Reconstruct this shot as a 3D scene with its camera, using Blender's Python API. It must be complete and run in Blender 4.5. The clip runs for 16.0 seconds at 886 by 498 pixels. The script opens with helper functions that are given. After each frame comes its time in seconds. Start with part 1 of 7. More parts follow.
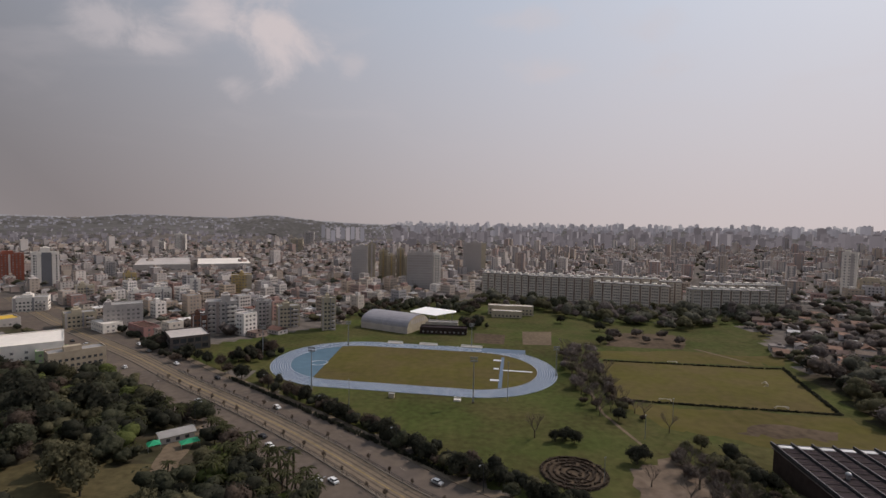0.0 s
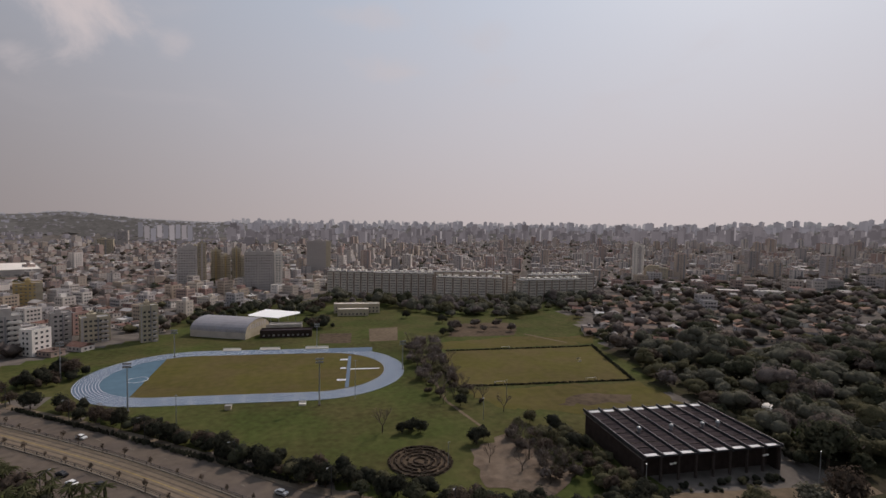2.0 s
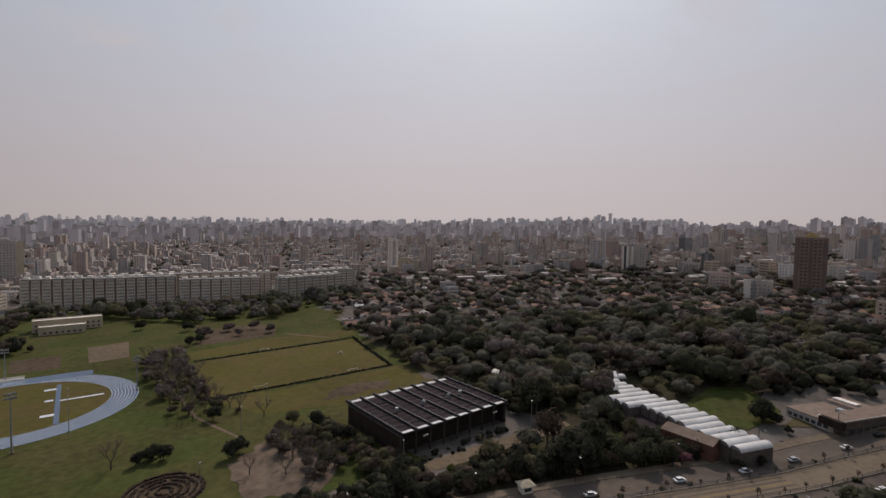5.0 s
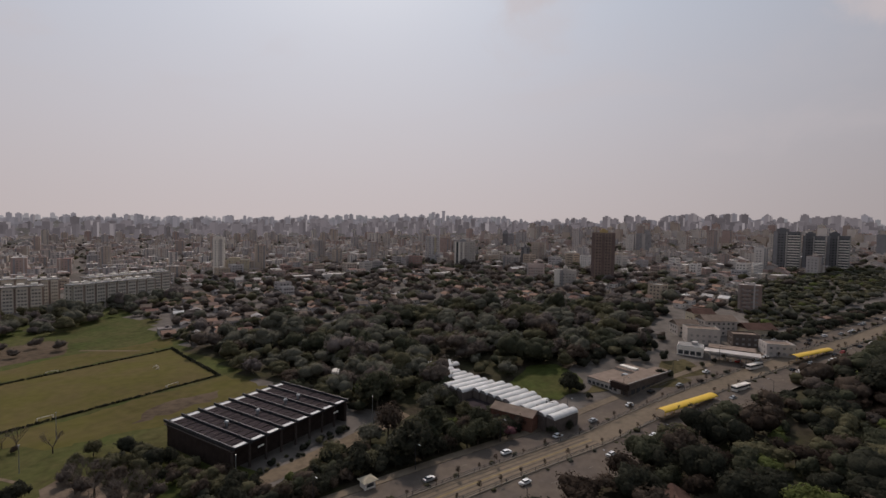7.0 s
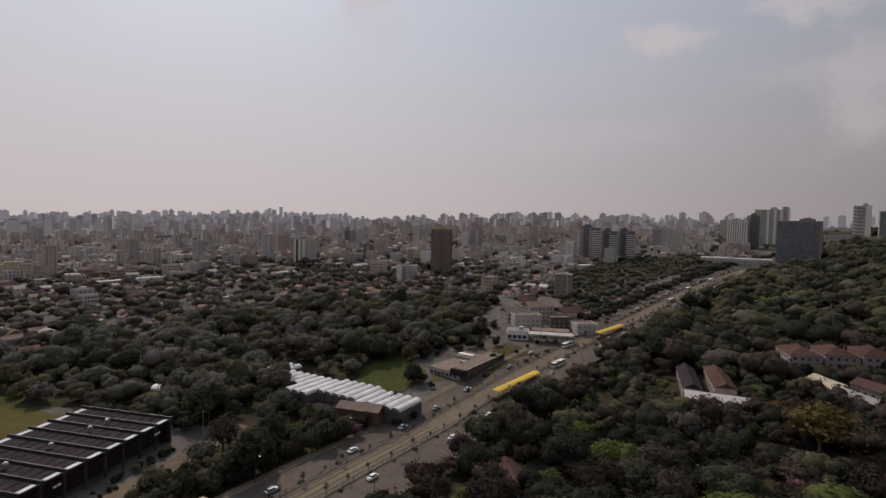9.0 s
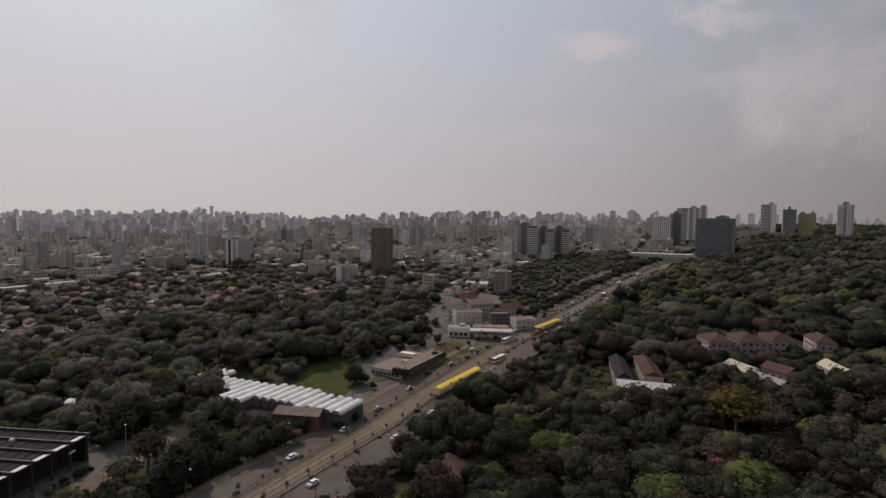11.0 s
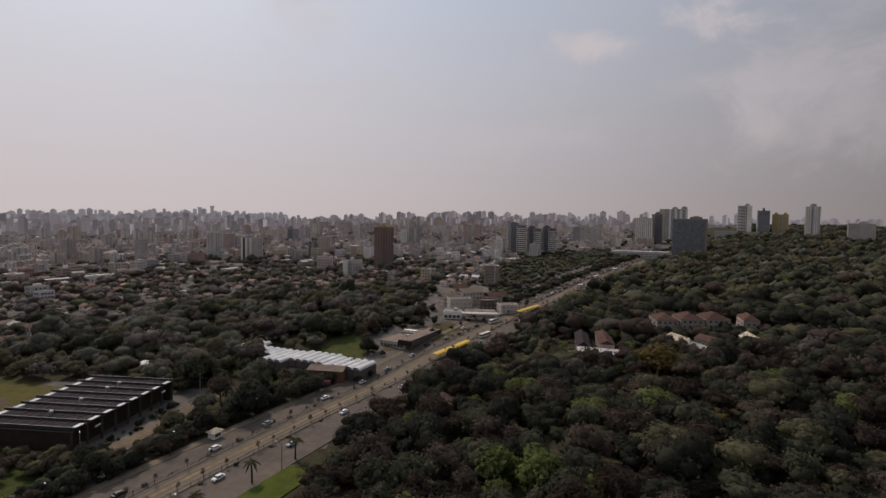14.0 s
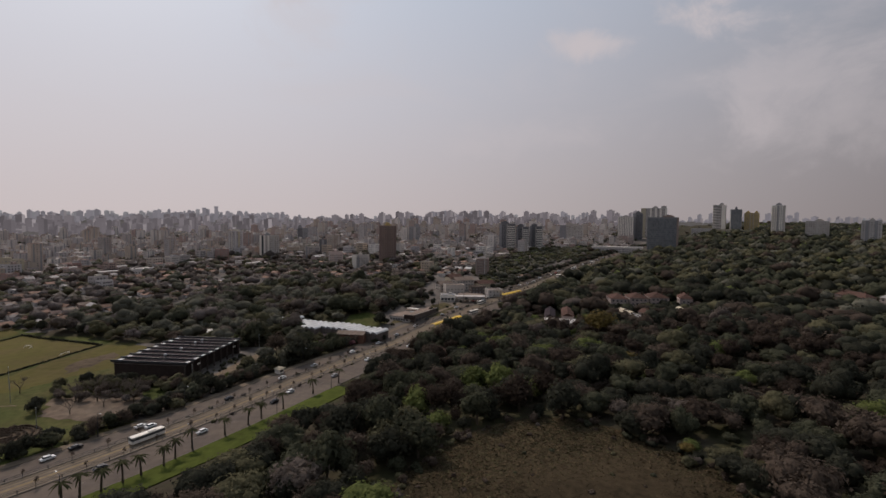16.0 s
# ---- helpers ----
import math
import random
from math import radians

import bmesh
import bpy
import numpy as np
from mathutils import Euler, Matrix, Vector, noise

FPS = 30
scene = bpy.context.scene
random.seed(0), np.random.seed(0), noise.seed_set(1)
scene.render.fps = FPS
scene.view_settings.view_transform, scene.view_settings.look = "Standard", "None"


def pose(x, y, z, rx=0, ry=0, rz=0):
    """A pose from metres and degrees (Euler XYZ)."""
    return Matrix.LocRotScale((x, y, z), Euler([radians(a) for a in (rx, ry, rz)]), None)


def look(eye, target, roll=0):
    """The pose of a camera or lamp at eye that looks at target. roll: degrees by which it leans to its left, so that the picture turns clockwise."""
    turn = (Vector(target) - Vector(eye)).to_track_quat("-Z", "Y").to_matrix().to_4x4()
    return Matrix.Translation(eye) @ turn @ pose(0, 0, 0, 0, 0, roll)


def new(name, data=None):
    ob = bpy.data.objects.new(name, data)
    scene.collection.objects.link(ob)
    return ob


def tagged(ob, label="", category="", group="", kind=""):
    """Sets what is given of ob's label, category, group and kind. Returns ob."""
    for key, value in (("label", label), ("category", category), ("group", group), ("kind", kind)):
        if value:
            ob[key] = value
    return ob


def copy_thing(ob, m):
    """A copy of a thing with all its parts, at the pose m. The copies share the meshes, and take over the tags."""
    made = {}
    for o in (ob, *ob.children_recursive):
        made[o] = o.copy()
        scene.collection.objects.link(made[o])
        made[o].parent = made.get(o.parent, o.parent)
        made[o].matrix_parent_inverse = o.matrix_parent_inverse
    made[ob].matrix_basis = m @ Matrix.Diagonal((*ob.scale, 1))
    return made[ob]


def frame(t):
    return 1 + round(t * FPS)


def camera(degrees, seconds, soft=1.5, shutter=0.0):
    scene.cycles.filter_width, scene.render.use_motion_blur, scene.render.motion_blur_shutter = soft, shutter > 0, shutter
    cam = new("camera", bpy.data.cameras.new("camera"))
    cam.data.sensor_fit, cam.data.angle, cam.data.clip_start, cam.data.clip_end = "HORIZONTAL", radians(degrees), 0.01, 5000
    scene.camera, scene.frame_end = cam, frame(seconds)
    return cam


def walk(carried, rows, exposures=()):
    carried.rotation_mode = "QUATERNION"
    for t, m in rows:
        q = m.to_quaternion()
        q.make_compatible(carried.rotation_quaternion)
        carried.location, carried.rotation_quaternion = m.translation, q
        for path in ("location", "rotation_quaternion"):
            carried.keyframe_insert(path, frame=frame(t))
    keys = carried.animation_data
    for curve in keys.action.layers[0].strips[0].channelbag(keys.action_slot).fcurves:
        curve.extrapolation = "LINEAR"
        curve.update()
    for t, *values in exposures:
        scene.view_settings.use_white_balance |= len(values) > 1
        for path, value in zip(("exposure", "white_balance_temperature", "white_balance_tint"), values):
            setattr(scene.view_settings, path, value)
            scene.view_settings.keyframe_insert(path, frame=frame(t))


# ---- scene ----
cam = camera(84.7, 16.0)
METRES, EYE, TILT, LEAN, TURN = 137.0, 80.0, -3.0, -1.1, 0.0
ROWS = [
    (0.0, 0.0, 0.0, 0.0, 0.0, 0.0, -0.0),
    (0.5, 0.0005, 0.0001, -0.0, -4.26, -0.09, 0.23),
    (1.0, 0.0014, -0.0003, 0.0001, -8.82, -0.21, 0.44),
    (1.5, 0.0017, -0.0007, -0.0006, -13.49, -0.31, 0.72),
    (2.0, 0.0025, -0.0009, -0.0007, -18.03, -0.44, 0.9),
    (2.5, 0.0028, -0.0016, -0.0009, -22.65, -0.61, 1.08),
    (3.0, 0.0031, -0.0016, -0.0011, -27.31, -0.81, 1.31),
    (3.5, 0.0032, -0.0024, -0.0011, -31.86, -0.99, 1.45),
    (4.0, 0.0032, -0.003, -0.0015, -36.47, -1.18, 1.64),
    (6.5, 0.0039, -0.0061, -0.0007, -59.98, -2.41, 2.11),
    (7.0, 0.0034, -0.0056, -0.0009, -64.7, -2.68, 2.17),
    (7.5, 0.0033, -0.0051, -0.0012, -69.28, -2.95, 2.18),
    (8.0, 0.0024, -0.0044, -0.0012, -73.95, -3.22, 2.17),
    (8.5, 0.0023, -0.0038, -0.0015, -78.56, -3.48, 2.12),
    (9.0, 0.0021, -0.0033, -0.0017, -83.17, -3.73, 2.08),
    (9.5, 0.002, -0.0028, -0.0019, -87.69, -3.99, 2.04),
    (9.7, 0.0025, -0.0028, -0.0021, -89.1, -4.06, 2.07),
    (12.0, 0.0095, -0.0026, -0.0048, -90.32, -4.12, 2.28),
    (12.5, -0.0582, -0.0022, -0.0017, -90.39, -4.12, 2.28),
    (13.0, -0.154, -0.001, -0.0004, -90.46, -4.17, 2.21),
    (13.5, -0.2663, -0.0007, -0.0001, -90.55, -4.15, 2.15),
    (14.0, -0.3878, -0.0009, -0.0001, -90.65, -4.14, 2.15),
    (14.5, -0.5177, -0.0, 0.0013, -90.77, -4.14, 2.24),
    (15.0, -0.6556, 0.0, 0.0031, -90.84, -4.19, 2.28),
    (15.5, -0.7937, 0.0003, 0.0054, -90.89, -4.2, 2.32),
    (16.0, -0.9356, -0.0005, 0.0077, -90.95, -4.25, 2.37),
]
walk(cam, [(t, pose(0, 0, EYE, TILT, LEAN, TURN) @ pose(METRES * x, METRES * y, METRES * z, 90 + pitch, roll, yaw)) for t, x, y, z, yaw, pitch, roll in ROWS],
     [(0.0, 0.10), (1.5, 0.05), (3.0, -0.02), (4.0, -0.05), (7.0, -0.03), (9.5, 0.0), (12.0, 0.03), (16.0, 0.05)])

# ---------------------------------------------------------------- sky and sun
SUN_AZIMUTH, SUN_HEIGHT = 54.0, 43.0      # degrees clockwise from +y, degrees above the horizon
world = bpy.data.worlds.new("hazy_sky")
scene.world = world
world.use_nodes = True


def cumulus(nt, way, below):
    """Loose clouds and thin streaks, each round a direction (azimuth clockwise from +y, height in degrees), with a ragged edge."""
    n, l = nt.nodes, nt.links
    noi = n.new("ShaderNodeTexNoise")
    noi.inputs["Scale"].default_value, noi.inputs["Detail"].default_value, noi.inputs["Roughness"].default_value = 6.5, 8, 0.6
    noi.inputs["Distortion"].default_value = 0.4
    lie = n.new("ShaderNodeMapping")
    lie.inputs["Scale"].default_value = (1, 1, 1.4)
    lie.inputs["Rotation"].default_value = (0.25, 0.2, 0)
    l.new(way, lie.inputs["Vector"])
    l.new(lie.outputs[0], noi.inputs["Vector"])
    for az, up, wide, strength, flat in CLOUDS:
        a, e = radians(az), radians(up)
        d = n.new("ShaderNodeVectorMath")
        d.operation = "DISTANCE"
        wider = n.new("ShaderNodeVectorMath")
        wider.operation = "MULTIPLY"
        wider.inputs[1].default_value = (1, 1, flat)
        l.new(way, wider.inputs[0])
        l.new(wider.outputs[0], d.inputs[0])
        d.inputs[1].default_value = (math.sin(a) * math.cos(e), math.cos(a) * math.cos(e), math.sin(e) * flat)
        near = n.new("ShaderNodeMapRange")
        near.inputs["From Min"].default_value, near.inputs["From Max"].default_value = wide, 0.0
        near.inputs["To Min"].default_value, near.inputs["To Max"].default_value = -0.22, 0.20
        near.clamp = False
        l.new(d.outputs["Value"], near.inputs["Value"])
        add = n.new("ShaderNodeMath")
        add.operation = "ADD"
        l.new(near.outputs[0], add.inputs[0])
        l.new(noi.outputs[0], add.inputs[1])
        edge = n.new("ShaderNodeMapRange")
        edge.interpolation_type = "SMOOTHSTEP"
        edge.inputs["From Min"].default_value, edge.inputs["From Max"].default_value = 0.42, 0.72
        edge.inputs["To Max"].default_value = strength
        l.new(add.outputs[0], edge.inputs["Value"])
        mix = n.new("ShaderNodeMix")
        mix.data_type = "RGBA"
        l.new(edge.outputs[0], mix.inputs["Factor"])
        l.new(below.outputs[2], mix.inputs[6])
        mix.inputs[7].default_value = (*CLOUD, 1)
        below = mix
    return below


def build_sky():
    nt = world.node_tree
    n, l = nt.nodes, nt.links
    n.clear()
    out, bg = n.new("ShaderNodeOutputWorld"), n.new("ShaderNodeBackground")
    sky = n.new("ShaderNodeTexSky")
    sky.sky_type, sky.sun_disc = "NISHITA", False
    sky.sun_elevation, sky.sun_rotation = radians(SUN_HEIGHT), radians(SUN_AZIMUTH)
    sky.air_density, sky.dust_density, sky.ozone_density, sky.altitude = 1.0, 6.0, 1.5, 60
    scale = n.new("ShaderNodeVectorMath")
    scale.operation = "SCALE"
    scale.inputs["Scale"].default_value = SKY_GAIN
    l.new(sky.outputs[0], scale.inputs[0])
    tex = n.new("ShaderNodeTexCoord")
    sep = n.new("ShaderNodeSeparateXYZ")
    l.new(tex.outputs["Generated"], sep.inputs[0])
    # the haze layer: thick at the horizon, thinning upwards
    haze = n.new("ShaderNodeValToRGB")
    haze.color_ramp.elements[0].position, haze.color_ramp.elements[0].color = 0.0, (1, 1, 1, 1)
    haze.color_ramp.elements[1].position, haze.color_ramp.elements[1].color = 0.55, (0.86, 0.86, 0.86, 1)
    l.new(sep.outputs[2], haze.inputs[0])
    tint = n.new("ShaderNodeValToRGB")
    cr = tint.color_ramp
    cr.elements[0].position, cr.elements[0].color = 0.0, (*HAZE_LOW, 1)
    cr.elements[1].position, cr.elements[1].color = 0.5, (*HAZE_HIGH, 1)
    l.new(sep.outputs[2], tint.inputs[0])
    # haze is brighter towards the sun
    a, e = radians(SUN_AZIMUTH - 4), radians(SUN_HEIGHT)
    dot = n.new("ShaderNodeVectorMath")
    dot.operation = "DOT_PRODUCT"
    l.new(tex.outputs["Generated"], dot.inputs[0])
    dot.inputs[1].default_value = (math.sin(a) * math.cos(e), math.cos(a) * math.cos(e), math.sin(e))
    near = n.new("ShaderNodeMapRange")
    near.inputs["From Min"].default_value, near.inputs["From Max"].default_value = 0.05, 0.95
    near.inputs["To Min"].default_value, near.inputs["To Max"].default_value = SUN_SIDE
    l.new(dot.outputs["Value"], near.inputs["Value"])
    # and lighter again on the side away from it
    away = n.new("ShaderNodeMapRange")
    away.inputs["From Min"].default_value, away.inputs["From Max"].default_value = 0.0, -0.8
    away.inputs["To Min"].default_value, away.inputs["To Max"].default_value = 0.0, AWAY_SIDE
    l.new(dot.outputs["Value"], away.inputs["Value"])
    both = n.new("ShaderNodeMath")
    both.operation = "ADD"
    l.new(near.outputs[0], both.inputs[0])
    l.new(away.outputs[0], both.inputs[1])
    lit = n.new("ShaderNodeVectorMath")
    lit.operation = "SCALE"
    l.new(tint.outputs[0], lit.inputs[0])
    l.new(both.outputs[0], lit.inputs["Scale"])
    mix = n.new("ShaderNodeMix")
    mix.data_type = "RGBA"
    l.new(haze.outputs[0], mix.inputs["Factor"])
    l.new(scale.outputs[0], mix.inputs[6])
    l.new(lit.outputs[0], mix.inputs[7])
    # broken veil cloud on a flat layer overhead
    add = n.new("ShaderNodeMath")
    add.operation, add.inputs[1].default_value = "ADD", 0.12
    l.new(sep.outputs[2], add.inputs[0])
    div = n.new("ShaderNodeVectorMath")
    div.operation = "DIVIDE"
    comb = n.new("ShaderNodeCombineXYZ")
    for i in range(3):
        l.new(add.outputs[0], comb.inputs[i])
    l.new(tex.outputs["Generated"], div.inputs[0])
    l.new(comb.outputs[0], div.inputs[1])
    noi = n.new("ShaderNodeTexNoise")
    noi.inputs["Scale"].default_value, noi.inputs["Detail"].default_value = 1.3, 6
    noi.inputs["Roughness"].default_value = 0.5
    noi.inputs["Distortion"].default_value = 0.5
    l.new(div.outputs[0], noi.inputs["Vector"])
    cl = n.new("ShaderNodeValToRGB")
    cl.color_ramp.interpolation = "EASE"
    cl.color_ramp.elements[0].position, cl.color_ramp.elements[1].position = 0.47, 0.78
    l.new(noi.outputs[0], cl.inputs[0])
    up = n.new("ShaderNodeMapRange")
    up.inputs["From Min"].default_value, up.inputs["From Max"].default_value = 0.12, 0.45
    up.inputs["To Max"].default_value = 0.55
    l.new(sep.outputs[2], up.inputs["Value"])
    mul = n.new("ShaderNodeMath")
    mul.operation = "MULTIPLY"
    l.new(cl.outputs[0], mul.inputs[0])
    l.new(up.outputs[0], mul.inputs[1])
    mix2 = n.new("ShaderNodeMix")
    mix2.data_type = "RGBA"
    l.new(mul.outputs[0], mix2.inputs["Factor"])
    l.new(mix.outputs[2], mix2.inputs[6])
    mix2.inputs[7].default_value = (*CLOUD, 1)
    mix2 = cumulus(nt, tex.outputs["Generated"], mix2)
    l.new(mix2.outputs[2], bg.inputs[0])
    bg.inputs[1].default_value = 1.0
    l.new(bg.outputs[0], out.inputs[0])


CLOUDS = [  # azimuth, height, half width, strength, how much wider than high
    (-18.9, 20.3, 0.160, 1, 1), (-24.9, 20.4, 0.102, 0.6, 1), (-34.2, 18.2, 0.102, 0.5, 1.6), (-30.1, 16.9, 0.087, 0.5, 2.2),
    (-23.4, 14.0, 0.065, 0.45, 1.3), (-10.4, 17.1, 0.058, 0.4, 1.2), (22.5, 20.5, 0.087, 0.25, 1.5), (13.4, 16.8, 0.276, 0.4, 6),
    (9.4, 22.0, 0.174, 0.35, 5), (74.8, 24.2, 0.11, 0.45, 2.5), (107.2, 19.5, 0.102, 0.4, 3), (119.2, 19.9, 0.145, 0.9, 2.2),
    (109.4, 19.0, 0.189, 0.6, 5), (130.2, 11.6, 0.291, 0.26, 1.3), (126.8, 14.6, 0.218, 0.16, 1.6), (76.5, 21.1, 0.160, 0.3, 1.3),
    (85.3, 20.1, 0.087, 0.25, 1.3), (104.8, 9.9, 0.436, 0.2, 6),
]
SKY_GAIN = 0.07
HAZE_LOW, HAZE_HIGH, CLOUD = (0.503, 0.440, 0.441), (0.392, 0.444, 0.535), (0.56, 0.50, 0.51)
SUN_SIDE, AWAY_SIDE = (0.445, 1.325), 0.6
build_sky()
sun = new("sun", bpy.data.lights.new("sun", "SUN"))
sun.data.energy, sun.data.angle, sun.data.color = 2.4, radians(2.0), (1.0, 0.85, 0.76)
sun.matrix_world = look((1000 * math.sin(radians(SUN_AZIMUTH)), 1000 * math.cos(radians(SUN_AZIMUTH)), 1000 * math.tan(radians(SUN_HEIGHT))), (0, 0, 0))


# ---------------------------------------------------------------- materials
def lin(r, g, b):
    return tuple((c / 255 / 12.92 if c < 10 else ((c / 255 + 0.055) / 1.055) ** 2.4) for c in (r, g, b))


def mat(name, rgb, rough=0.85, vary=0.15, scale=0.5, metal=0.0, island=0.0, bump=0.0, palette=None, per="island", glow=None, leaf=0.0, bump_scale=None, second=None, patch=0.03):
    """A surface with grain at two scales, and a shade of its own for each piece."""
    m = bpy.data.materials.new(name)
    m.use_nodes = True
    nt = m.node_tree
    n, l = nt.nodes, nt.links
    bsdf = n["Principled BSDF"]
    geo = n.new("ShaderNodeNewGeometry")
    info = n.new("ShaderNodeObjectInfo")
    rnd = geo.outputs["Random Per Island"] if per == "island" else info.outputs["Random"]
    total = None
    for sc, k in ((scale, 1.0), (scale / 14, 1.0)):
        noi = n.new("ShaderNodeTexNoise")
        noi.inputs["Scale"].default_value, noi.inputs["Detail"].default_value = sc, 3
        l.new(geo.outputs["Position"], noi.inputs["Vector"])
        mr = n.new("ShaderNodeMapRange")
        mr.inputs["From Min"].default_value, mr.inputs["From Max"].default_value = 0.25, 0.75
        mr.inputs["To Min"].default_value, mr.inputs["To Max"].default_value = -vary * k, vary * k
        l.new(noi.outputs[0], mr.inputs["Value"])
        if total is None:
            total, first = mr, noi
        else:
            s = n.new("ShaderNodeMath")
            s.operation = "ADD"
            l.new(total.outputs[0], s.inputs[0])
            l.new(mr.outputs[0], s.inputs[1])
            total = s
    mr = n.new("ShaderNodeMapRange")
    mr.inputs["To Min"].default_value, mr.inputs["To Max"].default_value = 1 - island, 1 + island
    l.new(rnd, mr.inputs["Value"])
    s = n.new("ShaderNodeMath")
    s.operation = "ADD"
    l.new(total.outputs[0], s.inputs[0])
    l.new(mr.outputs[0], s.inputs[1])
    col = n.new("ShaderNodeVectorMath")
    col.operation = "SCALE"
    l.new(s.outputs[0], col.inputs["Scale"])
    if palette:
        ramp = n.new("ShaderNodeValToRGB")
        ramp.color_ramp.interpolation = "CONSTANT"
        while len(ramp.color_ramp.elements) < len(palette):
            ramp.color_ramp.elements.new(1.0)
        for i, c in enumerate(palette):
            ramp.color_ramp.elements[i].position = i / len(palette)
            ramp.color_ramp.elements[i].color = (*c, 1)
        l.new(rnd, ramp.inputs[0])
        l.new(ramp.outputs[0], col.inputs[0])
    elif second:
        broad = n.new("ShaderNodeTexNoise")
        broad.inputs["Scale"].default_value, broad.inputs["Detail"].default_value, broad.inputs["Roughness"].default_value = patch, 5, 0.62
        l.new(geo.outputs["Position"], broad.inputs["Vector"])
        step = n.new("ShaderNodeMapRange")
        step.inputs["From Min"].default_value, step.inputs["From Max"].default_value = 0.40, 0.62
        l.new(broad.outputs[0], step.inputs["Value"])
        mix = n.new("ShaderNodeMix")
        mix.data_type = "RGBA"
        l.new(step.outputs[0], mix.inputs["Factor"])
        mix.inputs[6].default_value, mix.inputs[7].default_value = (*rgb, 1), (*second, 1)
        l.new(mix.outputs[2], col.inputs[0])
    else:
        col.inputs[0].default_value = rgb
    # glow: emits the colour unlit, for haze painted on the far distance
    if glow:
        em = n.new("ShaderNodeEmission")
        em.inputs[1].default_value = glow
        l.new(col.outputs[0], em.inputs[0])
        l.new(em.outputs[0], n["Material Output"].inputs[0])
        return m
    l.new(col.outputs[0], bsdf.inputs["Base Color"])
    bsdf.inputs["Roughness"].default_value, bsdf.inputs["Metallic"].default_value = rough, metal
    bsdf.inputs["Specular IOR Level"].default_value = 0.04 if rough > 0.79 else 0.3
    if leaf:
        tr, mx = n.new("ShaderNodeBsdfTranslucent"), n.new("ShaderNodeMixShader")
        l.new(col.outputs[0], tr.inputs["Color"])
        mx.inputs[0].default_value = leaf
        l.new(bsdf.outputs[0], mx.inputs[1])
        l.new(tr.outputs[0], mx.inputs[2])
        l.new(mx.outputs[0], n["Material Output"].inputs[0])
    if bump:
        b = n.new("ShaderNodeBump")
        b.inputs["Strength"].default_value, b.inputs["Distance"].default_value = 0.5, bump
        if bump_scale:
            first = n.new("ShaderNodeTexNoise")
            first.inputs["Scale"].default_value, first.inputs["Detail"].default_value = bump_scale, 2
            l.new(geo.outputs["Position"], first.inputs["Vector"])
        l.new(first.outputs[0], b.inputs["Height"])
        l.new(b.outputs[0], bsdf.inputs["Normal"])
        if leaf:
            l.new(b.outputs[0], tr.inputs["Normal"])
    return m


M_GRASS = mat("park_grass", (0.056, 0.068, 0.020), 0.95, 0.26, 0.35, bump=0.1, second=(0.074, 0.068, 0.027), patch=0.028)
M_VERGE = mat("mown_verge_grass", (0.06, 0.074, 0.015), 0.95, 0.25, 0.35, bump=0.1)
M_PITCH = mat("worn_pitch_turf", (0.090, 0.080, 0.024), 0.95, 0.14, 0.25, bump=0.05, second=(0.098, 0.078, 0.033), patch=0.045)
M_DRY = mat("dry_meadow", (0.040, 0.030, 0.018), 0.95, 0.35, 0.5, bump=0.2)
M_DRYLAWN = mat("dry_lawn_grass", (0.080, 0.067, 0.034), 0.95, 0.3, 0.4, bump=0.1)
M_FLOOR = mat("forest_floor", (0.050, 0.041, 0.030), 0.95, 0.35, 0.3, bump=0.2, second=(0.044, 0.043, 0.022), patch=0.06)
M_TOWN = mat("town_ground", (0.125, 0.110, 0.098), 0.95, 0.35, 0.12)
M_DIRT = mat("bare_earth", (0.14, 0.108, 0.075), 0.95, 0.25, 0.4, bump=0.05)
M_MUD = mat("worn_brown_earth", (0.088, 0.066, 0.046), 0.95, 0.3, 0.3, bump=0.05)
M_ASPHALT = mat("old_asphalt", (0.128, 0.104, 0.084), 0.9, 0.14, 0.35, second=(0.104, 0.086, 0.074), patch=0.09)
M_CONCRETE = mat("concrete_paving", (0.165, 0.132, 0.098), 0.9, 0.14, 0.5)
M_KERB = mat("kerb_stone", (0.14, 0.125, 0.108), 0.9, 0.12, 0.8)
M_BLUE = mat("blue_track_rubber", (0.122, 0.162, 0.222), 0.85, 0.09, 0.3)
M_BLUE2 = mat("pale_blue_apron", (0.095, 0.155, 0.205), 0.85, 0.10, 0.2)
M_TRACKWEAR = mat("dark_wheel_wear", (0.105, 0.086, 0.068), 0.9, 0.25, 0.3)
M_YELLOWLINE = mat("faded_yellow_line", (0.27, 0.20, 0.08), 0.85, 0.25, 0.5)
M_WORN = mat("worn_lane_paint", (0.24, 0.22, 0.19), 0.9, 0.2, 0.6)
M_LINE = mat("white_line_paint", (0.62, 0.64, 0.68), 0.8, 0.08, 0.6)
M_WHITE = mat("white_paint", (0.74, 0.69, 0.62), 0.7, 0.08, 0.4)
M_PALE = mat("dusty_pale_grey_paint", (0.44, 0.405, 0.38), 0.85, 0.12, 0.4)
M_STEEL = mat("galvanised_steel", (0.32, 0.33, 0.34), 0.5, 0.1, 1.0, metal=0.6)
M_DARKSTEEL = mat("dark_steel", (0.045, 0.045, 0.05), 0.6, 0.12, 0.8, metal=0.3)
M_GLASS = mat("dark_window_glass", (0.06, 0.062, 0.066), 0.18, 0.15, 0.6, island=0.4)
# panes lightened to stand in for sky reflected in the glass
M_PANE = mat("sky_grey_window_panes", (0.21, 0.2, 0.195), 0.3, 0.15, 0.6, island=0.4)
